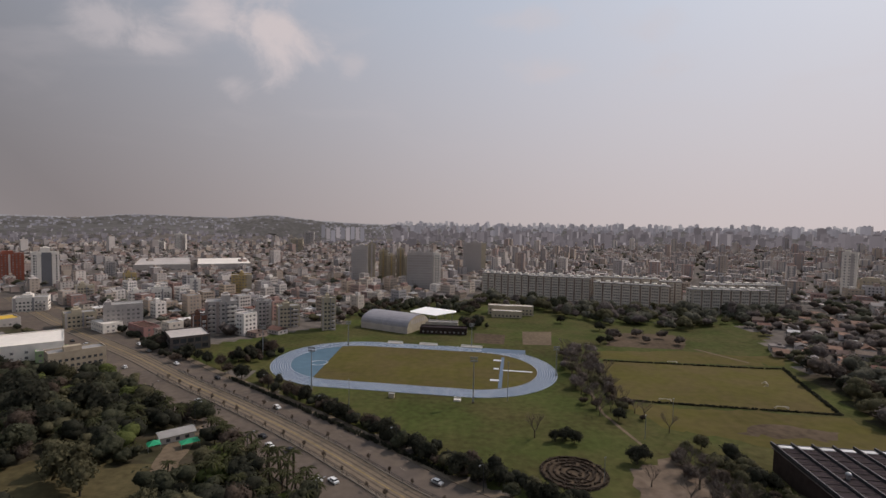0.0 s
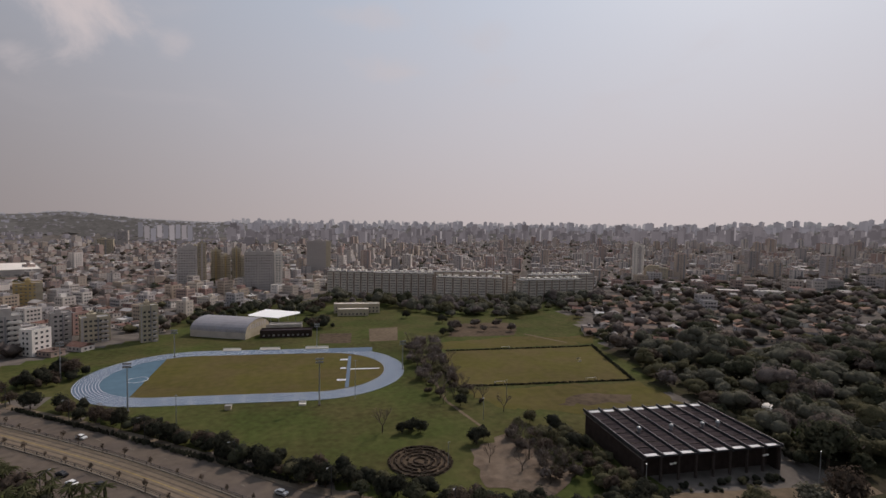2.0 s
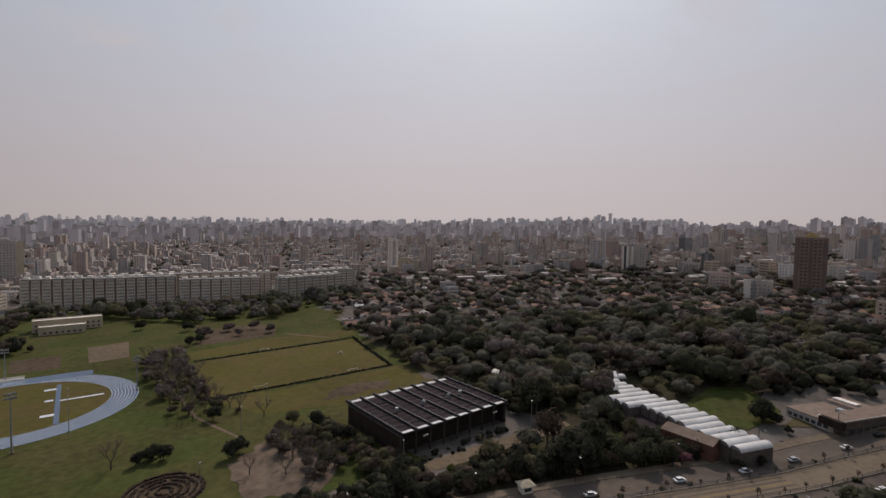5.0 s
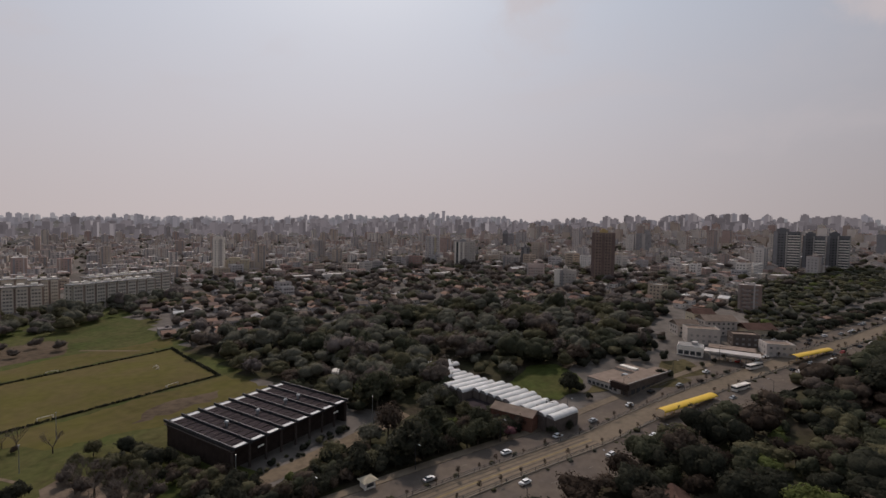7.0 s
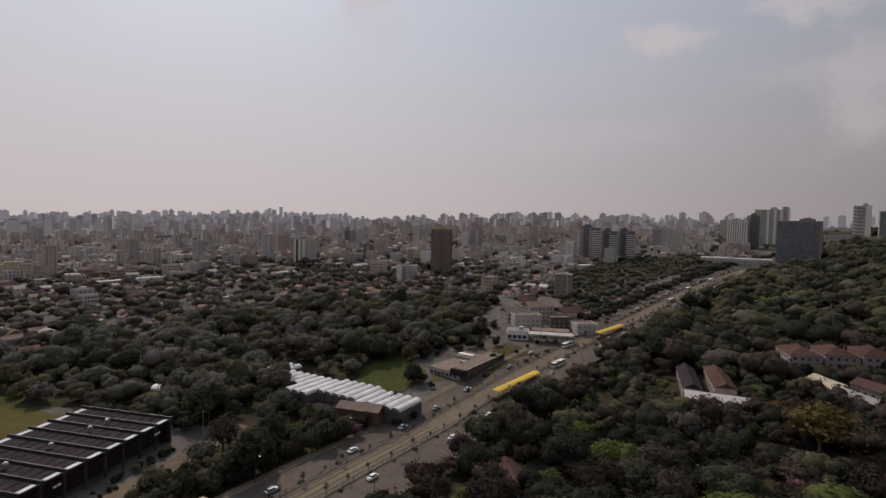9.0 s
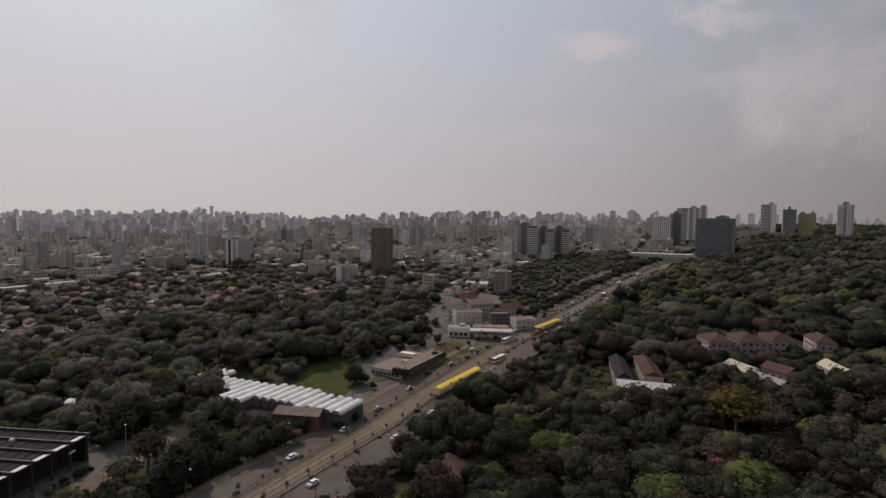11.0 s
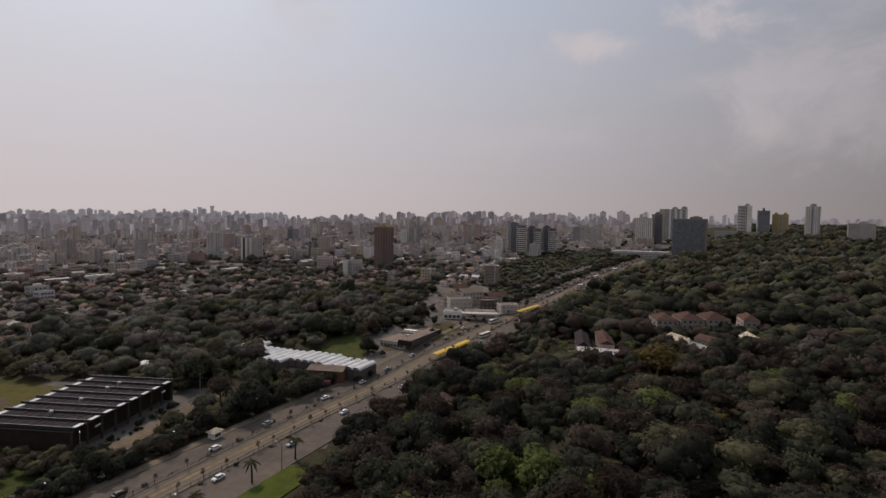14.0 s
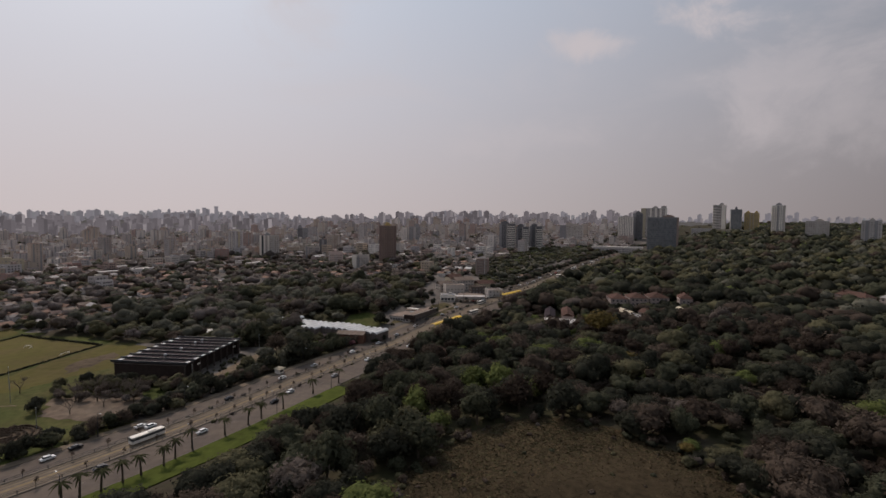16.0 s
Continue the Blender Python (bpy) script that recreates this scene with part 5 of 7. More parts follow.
def build_bus_station(x, off, length, label):
    px, py, a = on_road(x, off)
    z = gz(px, py)
    ob = thing("bus_station", label, "bus stop", px, py, z + 0.25, math.degrees(a), "yellow bus stations in the corridor")
    mb = Mesh()
    for k in range(8):
        a0, a1 = math.pi * k / 8, math.pi * (k + 1) / 8
        mb.face([(-length / 2, -2.2 * math.cos(a0), 3.0 + 0.9 * math.sin(a0)), (length / 2, -2.2 * math.cos(a0), 3.0 + 0.9 * math.sin(a0)),
                 (length / 2, -2.2 * math.cos(a1), 3.0 + 0.9 * math.sin(a1)), (-length / 2, -2.2 * math.cos(a1), 3.0 + 0.9 * math.sin(a1))])
    part("roof", mb, M_YELLOW, ob, "bright yellow curved roof")
    mb = Mesh()
    mb.box(0, 0, 0, length, 3.2, 0.5)
    part("platform", mb, M_CONCRETE, ob)
    for i in range(int(length / 6)):
        mb = Mesh()
        mb.tube((-length / 2 + 3 + i * 6, 0, 0.5), (-length / 2 + 3 + i * 6, 0, 3.6), 0.15, 0.12, 6)
        part("post", mb, M_YELLOW, ob)
    return ob


build_bus_station(230, -7.0, 38, "long bus station with a bright yellow curved roof")
build_bus_station(322, -4.5, 36, "long bus station with a bright yellow curved roof up the hill")


# houses half hidden in the southern woods
def house(x, y, rot, w, d, h, wall=M_WALLS, roof=M_ROOFS, label="", rise=2.2, name="house", group="", z=None, flat=False, cat="house", hip=False):
    z0 = gz(x, y) if z is None else z
    ob = thing(name, label, cat, x, y, z0, rot, group)
    mb = Mesh()
    mb.box(0, 0, -2.5, w, d, h + 2.5)
    part("wall", mb, wall, ob)
    mb = Mesh()
    o = 0.5
    if flat:
        mb.box(0, 0, h + 0.005, w + 0.5, d + 0.5, 0.35)
        mb.box(w * 0.2, d * 0.1, h + 0.36, 2, 2, 1.3)
    elif hip:
        a, b = w / 2 + o, d / 2 + o
        k = min(a, b) * 0.9
        p, q = (max(0.2, a - k), 0.0) if w >= d else (0.0, max(0.2, b - k))
        mb.face([(-a, -b, h), (a, -b, h), (p, -q, h + rise), (-p, -q, h + rise)])
        mb.face([(a, b, h), (-a, b, h), (-p, q, h + rise), (p, q, h + rise)])
        mb.face([(a, -b, h), (a, b, h), (p, q, h + rise), (p, -q, h + rise)])
        mb.face([(-a, b, h), (-a, -b, h), (-p, -q, h + rise), (-p, q, h + rise)])
        for s, u in ((-1, 0.25), (1, 0.3)):
            mb.box(s * w * u, s * d * 0.2, h, 0.8, 0.8, rise + 0.9)
    else:
        for s in (-1, 1):
            mb.face([(-w / 2 - o, s * (d / 2 + o), h), (w / 2 + o, s * (d / 2 + o), h), (w / 2 + o, 0, h + rise), (-w / 2 - o, 0, h + rise)])
            mb.face([(s * (w / 2), -d / 2, h), (s * (w / 2), d / 2, h), (s * (w / 2), 0, h + rise - 0.15)])
    part("roof", mb, roof, ob)
    mb = Mesh()
    for k in range(max(1, int(h / 2.9))):
        window_row(mb, w, d, 0.9 + 2.9 * k, 1.2, 3.0, 1.3)
    part("glazing", mb, M_GLASS, ob, kind="stuff")
    return ob


for x, y, w, d, h, wall, roof, lab in CORNER:
    hall(x, y, -65, w, d, h, wall, roof, lab)
tower("brown brick flats with a pale roof edge beside the avenue", 426, -55, -97, 15, 13, 19, M_BROWNTOWER, [(-1, -0.8, M_VILLA), (0.3, 0.45, M_PALE)], [(-0.6, 0.1, M_VILLA)], [(-0.9, 0.9, 0.6)], name="apartment_house", cap=M_PALE)
S = "villas in the southern woods"
for x, y, rot, w, d, h, roof, lab in (
        (228, -86, -14, 34, 7, 5, M_ROOFDARK, "long narrow hut with a dark pitched roof"), (228, -99, -14, 34, 8, 5, M_TILE, "long narrow hut with a red-brown pitched roof"),
        (207, -90, 74, 24, 5, 3.5, M_WHITE, "low white-roofed shed joined to the huts"), (252, -145, -8, 17, 13, 9, M_TILE, "two-storey white villa with a terracotta roof"),
        (251, -160, -8, 17, 14, 9, M_TILE, "two-storey white villa with a terracotta roof"), (249, -175, -8, 17, 14, 9, M_TILE, "two-storey white villa with a terracotta roof"),
        (250, -198, -20, 18, 9, 7, M_TILE, "white villa with a stepped terracotta roof"), (222, -141, 10, 16, 9, 4, M_CREAM, "low cream bungalow under trees"),
        (219, -156, 20, 12, 9, 4, M_TILE, "low bungalow with an orange tiled roof"), (214, -178, -12, 18, 9, 5, M_CREAM, "cream bungalow with a flat roof"),
        (206, -143, 15, 14, 8, 4, M_ROOFGREY, "grey-roofed shed under trees"), (236, -322, 10, 24, 10, 7, M_TILE, "long villa with a terracotta roof"), (216, -334, 10, 14, 9, 9, M_ROOFGREY, "white-walled house among trees")):
    house(x, y, rot, w, d, h, M_VILLA, roof, lab, group=S, rise=3.2 if h > 6 else 2.4, hip=h > 6)
house(143, -5, 12, 15, 8, 3.2, M_VILLA, M_TILE, "low house with a dull red tiled roof under trees", group=S, rise=2.2)
house(-94, 170, 40, 11, 6, 2.8, M_GREYWALL, M_ROOFGREY, "low hut with a corrugated roof beside the drive", rise=0.9, name="hut")
for x, y, w in ((-86, 164, 6), (-96, 160, 4)):
    ob = thing("market_tent", "small green canvas tent on poles", "tent", x, y, gz(x, y), 40)
    mb = Mesh()
    for a, b in ((0, 1), (1, 2), (2, 3), (3, 0)):
        c = [(-w / 2, -2), (w / 2, -2), (w / 2, 2), (-w / 2, 2)]
        mb.face([(*c[a], 2.3), (*c[b], 2.3), (0, 0, 3.4)])
    part("canopy", mb, M_GREEN, ob)
    for a in (-1, 1):
        for b in (-1, 1):
            mb = Mesh()
            mb.tube((a * (w / 2 - 0.1), b * 1.9, 0), (a * (w / 2 - 0.1), b * 1.9, 2.3), 0.06, 0.06, 5)
            part("pole", mb, M_STEEL, ob)
ob = thing("kiosk", "small white kiosk with a pitched roof beside the avenue", "kiosk", 120.5, 79.5, 0, -25)
mb = Mesh()
mb.box(0, 0, 0, 3.6, 3, 2.6)
part("wall", mb, M_WHITE, ob)
mb = Mesh()
mb.box(0, 0, 2.61, 5, 4.4, 0.9, taper=0.25)
part("roof", mb, M_CREAM, ob)
mb = Mesh()
mb.box(0, -1.52, 0.9, 2.4, 0.08, 1.1)
part("hatch", mb, M_GLASS, ob)
ob = thing("white_dome_tent", "small white rounded tent roof among trees", "tent", 203, 153, 0, 0)
mb = Mesh()
mb.ball(0, 0, 2.4, 4.2, 1.8, 12, 8)
part("canopy", mb, M_WHITE, ob)
mb = Mesh()
mb.tube((0, 0, 0), (0, 0, 2.6), 3.6, 3.6, 12)
part("wall", mb, M_WHITE, ob)


# ---------------------------------------------------------------- the town
CITY_TREES, STREET_TREES = [], []


def city_lots():
    """Lots on turned street grids: (x, y, rot, distance, azimuth)."""
    rng = random.Random(11)
    out = []
    for turn, east in ((-37, False), (-28, True)):
        c, s = math.cos(radians(turn)), math.sin(radians(turn))
        for i in range(-110, 111):
            for j in range(-120, 121):
                u, v = i * 15 + rng.uniform(-2.5, 2.5), j * 13.5 + rng.uniform(-2, 2)
                x, y = u * c - v * s, u * s + v * c
                r = math.hypot(x, y)
                az = math.degrees(math.atan2(-x, y))
                if (x >= 60) != east or r > 1560 or az > 62 or az < -135 or (r > 800 and rng.random() < 0.35):
                    continue
                if j % 6 == 0 or i % 8 == 0:
                    if rng.random() < 0.16:
                        STREET_TREES.append((x + 3, y + 2))
                    continue
                out.append((x, y, turn + rng.uniform(-5, 5), r, az))
    x = np.array([o[0] for o in out])
    y = np.array([o[1] for o in out])
    bad = (y < road_y(x) + 32) & (x < 640) & ((x > -205) | (y > road_y(x) - 30)) | (x > -232) & (y < 300) & (x < -150) | inside(x, y, PARK) | inside(x, y, WOODS) | inside(x, y, [(20, 515), (45, 580), (250, 580), (350, 480), (345, 405), (200, 405)])
    bad |= (x > 80) & (x < 400) & (y < 70) | (x > 80) & (x < 208) & (y < 300)
    bad |= inside(x, y, [(380, -20), (440, -45), (560, -85), (680, -170), (720, -290), (560, -290), (440, -160)])
    bad |= (x >= 640) & (y < -300 - 0.5 * (x - 640))
    keep = [o for o, b in zip(out, bad) if not b]
    tx, ty = np.array([o[0] for o in STREET_TREES]), np.array([o[1] for o in STREET_TREES])
    off = (ty < road_y(tx) + 32) & (tx < 640) | inside(tx, ty, PARK) | inside(tx, ty, WOODS) | (tx > -232) & (ty < 300) & (tx < -150)
    CITY_TREES.extend(o for o, b in zip(STREET_TREES, off) if not b)
    # leave room for the towers and halls placed one by one
    taken = [(ob.matrix_basis.translation.x, ob.matrix_basis.translation.y, 16) for ob in scene.objects if ob.parent is None and ob.type == "EMPTY"]
    taken += [(-375 + k * 25, 742 + k * 4, 36) for k in (-1, 0, 1)] + [(649, -294, 35), (-238, 268, 30), (-420, 820, 60), (-385, 880, 50), (-455, 760, 45), (-470, 850, 45), (-370, 790, 45)]
    tx, ty, tr = (np.array([t[k] for t in taken]) for k in range(3))
    return [o for o in keep if (np.hypot(tx - o[0], ty - o[1]) - tr).min() > 0]


HOUSE_LABELS = ["plain low house with a pitched roof among others", "small rendered house on a town street", "low town house with a weathered roof", "small house half hidden by trees"]


def build_city():
    rng = random.Random(23)
    lots = sorted(city_lots(), key=lambda o: o[3])
    near_house = near_flat = 0
    many = Mesh()
    for x, y, rot, r, az in lots:
        q = rng.random()
        west = az > -4
        if west:
            tall, mid, green = (0.012 if r > 800 else 0.0), (0.24 if r < 620 else 0.15), 0.15
        elif az > -42:
            tall, mid, green = (0.06 if r > 700 else 0.0), (0.34 if r > 580 else 0.0), 0.20
        else:
            tall, mid, green = (0.06 if r > 1000 else 0.02 if r > 640 else 0.0), (0.28 if r > 580 else 0.02), (0.30 if r < 560 else 0.20 if r < 800 else 0.16)
        if rng.random() < green + (0.04 if r < 520 and az < -20 else 0):
            CITY_TREES.append((x, y))
            if rng.random() < 0.75:
                continue
        for _ in range((rng.random() < 0.4) if west else (rng.random() < 0.45) + (rng.random() < 0.15)):
            CITY_TREES.append((x + rng.choice([-7.5, 7.5]) + rng.uniform(-1.5, 1.5), y + rng.uniform(-7, 7)))
        if q < tall:
            kind, h = 2, rng.choice([20, 23, 26, 29, 35])
            w, d = rng.uniform(10, 15), rng.uniform(10, 14)
        elif q < tall + mid:
            kind, h = 1, rng.choice([8.7, 8.7, 11.6, 11.6, 14.5])
            w, d = rng.uniform(9, 15), rng.uniform(8, 12)
        else:
            kind, h = 0, rng.choice([2.9, 2.9, 3.4, 5.8, 5.8])
            w, d = rng.uniform(7, 12), rng.uniform(6.5, 10.5)
            if not west and r > 520 and rng.random() < 0.07:
                kind, w, d, h = 3, rng.uniform(18, 34), rng.uniform(9, 13), rng.uniform(4, 6)
            if not west and r < 540 and kind == 0:
                w, d, h = w * 0.75, d * 0.75, min(h, 3.4)
        if kind == 0 and near_house < 340:
            near_house += 1
            house(x, y, rot + rng.choice([0, 90]), w, d, h, roof=M_ROOFS if west else rng.choice([M_ROOFS, M_TERRA, M_TERRA, M_RUST]), label=HOUSE_LABELS[near_house % 4], group="houses of the town", flat=rng.random() < (0.5 if west else 0.25), rise=rng.uniform(1.2, 2.2))
            continue
        if kind in (1, 2) and near_flat < 170:
            near_flat += 1
            block("apartment_house", "plain rendered block of flats with rows of windows", "apartment block", x, y, rot, w, d, h, M_WALLS, group="flats of the town", storey=2.9, glass=rng.choice([M_GLASS, M_PANE]), pitch=rng.choice([2.2, 2.6, 3.0]), tank=rng.random() < 0.6)
            continue
        z = gz(x, y)
        a = radians(rot)
        c, s = math.cos(a), math.sin(a)
        many.box(x, y, z - 3, w, d, h + 3, a, 0, 0)
        if kind == 0 and rng.random() < 0.6:
            rise = rng.uniform(1.2, 2.2)
            for e in (-1, 1):
                many.face([(x + u * c - v * s, y + u * s + v * c, z + zz) for u, v, zz in ((-w / 2 - 0.4, e * (d / 2 + 0.4), h), (w / 2 + 0.4, e * (d / 2 + 0.4), h), (w / 2 + 0.4, 0, h + rise), (-w / 2 - 0.4, 0, h + rise))], 1)
                many.face([(x + u * c - v * s, y + u * s + v * c, z + zz) for u, v, zz in ((e * w / 2, -d / 2, h), (e * w / 2, d / 2, h), (e * w / 2, 0, h + rise))], 0)
        else:
            many.box(x, y, z + h + 0.01, w - 0.8, d - 0.8, 0.3, a, 3 if kind == 3 else 1)
            if kind in (1, 2):
                e, k = rng.choice([-1, 1]), rng.uniform(0.3, 0.6)
                many.box(x + e * w * 0.38 * c, y + e * w * 0.38 * s, z - 3, w * 0.5, d * rng.uniform(0.75, 1.3), 3 + h * k, a, 0, 1)
                for u in (-0.3, 0.3):
                    many.box(x + u * w * c + d * 0.5 * s, y + u * w * s - d * 0.5 * c, z, rng.uniform(1.2, 2.2), 0.6, h - 0.4, a, rng.choice([0, 4, 4]))
                many.box(x + rng.uniform(-2, 2), y, z + h + 0.32, 3, 3, 2.6, a, 0)
        if (kind and r < 1000) or r < 620:
            wm = Mesh()
            for i in range(max(1, int(h / 2.9))):
                window_row(wm, w, d, i * 2.9 + 1.0, 1.2, 3.2, 1.4)
            for f in wm.f:
                many.face([(x + wm.v[i][0] * c - wm.v[i][1] * s, y + wm.v[i][0] * s + wm.v[i][1] * c, z + wm.v[i][2]) for i in f], 2)
    solid("town_buildings", many, [M_WALLS_MANY, M_ROOFS_MANY, M_PANE, M_PALE, M_SLATE], "dense pale town of houses and flats", "town", "stuff")


build_city()


def build_far_city():
    rng = random.Random(5)
    # each farther ring glows in a paler painted haze colour
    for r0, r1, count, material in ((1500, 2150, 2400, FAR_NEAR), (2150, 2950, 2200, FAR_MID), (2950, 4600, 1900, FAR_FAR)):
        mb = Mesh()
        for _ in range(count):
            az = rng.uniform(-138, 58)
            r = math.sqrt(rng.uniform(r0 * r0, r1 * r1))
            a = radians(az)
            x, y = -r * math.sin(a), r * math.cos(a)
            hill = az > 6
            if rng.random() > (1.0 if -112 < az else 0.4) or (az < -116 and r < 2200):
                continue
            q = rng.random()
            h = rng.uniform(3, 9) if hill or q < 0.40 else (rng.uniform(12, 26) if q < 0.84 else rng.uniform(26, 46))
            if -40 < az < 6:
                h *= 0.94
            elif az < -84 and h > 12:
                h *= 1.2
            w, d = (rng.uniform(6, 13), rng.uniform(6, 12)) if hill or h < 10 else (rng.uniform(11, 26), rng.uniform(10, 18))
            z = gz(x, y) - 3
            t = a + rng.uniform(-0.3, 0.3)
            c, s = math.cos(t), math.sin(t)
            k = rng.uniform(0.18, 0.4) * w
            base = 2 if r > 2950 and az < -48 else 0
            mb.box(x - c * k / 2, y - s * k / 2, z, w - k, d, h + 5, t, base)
            # some towers get a paler strip that paints their sunlit side
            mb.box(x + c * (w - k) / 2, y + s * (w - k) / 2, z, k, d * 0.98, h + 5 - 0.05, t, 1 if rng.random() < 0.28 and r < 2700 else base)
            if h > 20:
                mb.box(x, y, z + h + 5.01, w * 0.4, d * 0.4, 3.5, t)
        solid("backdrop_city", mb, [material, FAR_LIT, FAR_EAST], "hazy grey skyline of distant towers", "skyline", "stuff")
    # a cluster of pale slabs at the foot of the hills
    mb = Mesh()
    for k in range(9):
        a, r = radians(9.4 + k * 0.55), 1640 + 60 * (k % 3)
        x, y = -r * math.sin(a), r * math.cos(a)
        # every second slab takes the painted sunlit colour
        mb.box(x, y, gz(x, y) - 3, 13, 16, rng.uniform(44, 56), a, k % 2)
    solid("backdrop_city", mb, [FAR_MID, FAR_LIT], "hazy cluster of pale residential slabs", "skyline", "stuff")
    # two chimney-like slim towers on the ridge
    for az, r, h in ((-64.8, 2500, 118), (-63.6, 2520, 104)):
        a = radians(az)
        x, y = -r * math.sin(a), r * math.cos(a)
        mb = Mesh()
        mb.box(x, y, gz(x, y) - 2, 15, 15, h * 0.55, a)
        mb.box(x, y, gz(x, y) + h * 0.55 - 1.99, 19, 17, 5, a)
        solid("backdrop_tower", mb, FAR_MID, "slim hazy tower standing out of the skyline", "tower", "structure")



# ---------------------------------------------------------------- trees
OCTA = np.array([(1, 0, 0), (0, 1, 0), (-1, 0, 0), (0, -1, 0), (0, 0, 1), (0, 0, -1)], float)
OCTA_F = np.array([(0, 1, 4), (1, 2, 4), (2, 3, 4), (3, 0, 4), (1, 0, 5), (2, 1, 5), (3, 2, 5), (0, 3, 5)])


def split_sphere(v, f):
    """Each triangle cut in four, pushed out to the unit sphere."""
    out = []
    for a, b, c in v[f]:
        ab, bc, ca = a + b, b + c, c + a
        ab, bc, ca = ab / np.linalg.norm(ab), bc / np.linalg.norm(bc), ca / np.linalg.norm(ca)
        out += [(a, ab, ca), (ab, b, bc), (ca, bc, c), (ab, bc, ca)]
    pts, idx = np.unique(np.round(np.array(out).reshape(-1, 3), 5), axis=0, return_inverse=True)
    return pts, idx.reshape(-1, 3)


SPHERES = [(OCTA, OCTA_F)]
for _ in range(2):
    SPHERES.append(split_sphere(*SPHERES[-1]))


def crown(seed, lobes, radius, height, base, leaves, leaf, level=1, core=0.86, inner=0.70):
    """A crown of uneven clumps, with leaf sprays standing out of them: points and triangles."""
    r = np.random.RandomState(seed)
    cen = r.normal(0, 1, (lobes, 3))
    cen /= np.linalg.norm(cen, axis=1)[:, None] + 1e-6
    cen *= (r.uniform(0.2, 0.66, lobes))[:, None]
    cen[:, 2] = abs(cen[:, 2]) * 0.9 - 0.15
    rad = r.uniform(0.9, 1.6, lobes) * (0.86 / lobes ** 0.36)
    sv, sf = SPHERES[level]
    V, F, k = [], [], 0
    for c, q in zip(cen, rad):
        V.append(c + sv * q * core * r.uniform(0.76, 1.14, (len(sv), 1)))
        F.append(sf + k)
        k += len(sv)
    which = r.randint(0, lobes, leaves)
    d = r.normal(0, 1, (leaves, 3))
    d[:, 2] += 0.35
    d /= np.linalg.norm(d, axis=1)[:, None]
    p = cen[which] + d * (rad[which] * r.uniform(inner, 1.14, leaves))[:, None]
    nrm = d + r.normal(0, 0.28, (leaves, 3))
    nrm /= np.linalg.norm(nrm, axis=1)[:, None]
    t = np.cross(nrm, r.normal(0, 1, (leaves, 3)))
    t /= np.linalg.norm(t, axis=1)[:, None] + 1e-9
    b = np.cross(nrm, t)
    s = leaf / radius * r.uniform(0.5, 1.2, (leaves, 1))
    tri = np.stack([p - t * s - b * s * 0.6, p + t * s - b * s * 0.5, p + b * s * 1.1 + nrm * s * 0.3], 1)
    V.append(tri.reshape(-1, 3))
    F.append(np.arange(leaves * 3).reshape(-1, 3) + k)
    V, F = np.concatenate(V), np.concatenate(F)
    V = np.stack([V[:, 0] * radius, V[:, 1] * radius, base + height * (0.42 + V[:, 2] * 0.58)], 1)
    return V, F


def build_far_trees():
    """Dark clumps of trees among the far houses and on the far hills."""
    r2 = np.random.RandomState(8)
    shapes = [crown(700 + i, 4, 6, 8, 0, 10, 1.8, 0, 1.05) for i in range(4)]
    vs, fs, k = [], [], 0
    for clump in range(2500):
        lo, hi, r0, r1 = (-138, 58, 1450, 2900) if clump < 2100 else (13, 23, 1850, 2500) if clump < 2550 else (30, 56, 1300, 2300)
        a, r = math.radians(r2.uniform(lo, hi)), math.sqrt(r2.uniform(r0 * r0, r1 * r1))
        x, y = -r * math.sin(a), r * math.cos(a)
        if clump < 2100 and math.sin(x * 0.011) + math.sin(y * 0.013 + x * 0.004) < -0.3:
            continue
        V, F = shapes[r2.randint(4)]
        p = V * r2.uniform(0.9, 2.2) * np.array([1.5, 1.5, 0.8])
        vs.append(p + np.array([x, y, gz(x, y) + 0.5]))
        fs.append(F + k)
        k += len(V)
    # the clumps glow in a painted haze grey
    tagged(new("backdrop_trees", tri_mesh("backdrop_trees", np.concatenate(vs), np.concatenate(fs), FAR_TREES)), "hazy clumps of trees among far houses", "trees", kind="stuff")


def tri_mesh(name, V, F, material):
    me = bpy.data.meshes.new(name)
    me.from_pydata(V.tolist(), [], F.tolist())
    me.materials.append(material)
    me.polygons.foreach_set("use_smooth", [True] * len(F))
    me.update()
    return me


def trunk_mesh(seed, base, height, radius, limbs=5, thick=0.28):
    rng = random.Random(seed)
    mb = Mesh()
    top = (rng.uniform(-0.4, 0.4), rng.uniform(-0.4, 0.4), base + height * 0.3)
    mb.tube((0, 0, -0.6), top, thick, thick * 0.65, 7)
    for i in range(limbs):
        a = 2 * math.pi * (i + rng.random() * 0.6) / limbs
        mid = (top[0] + radius * 0.35 * math.cos(a), top[1] + radius * 0.35 * math.sin(a), top[2] + height * rng.uniform(0.1, 0.25))
        mb.tube((top[0], top[1], top[2] - 0.3), mid, thick * 0.5, thick * 0.3, 5)
        mb.tube(mid, (mid[0] + radius * 0.3 * math.cos(a + 0.4), mid[1] + radius * 0.3 * math.sin(a + 0.4), mid[2] + height * 0.25), thick * 0.3, thick * 0.1, 4)
    return mb


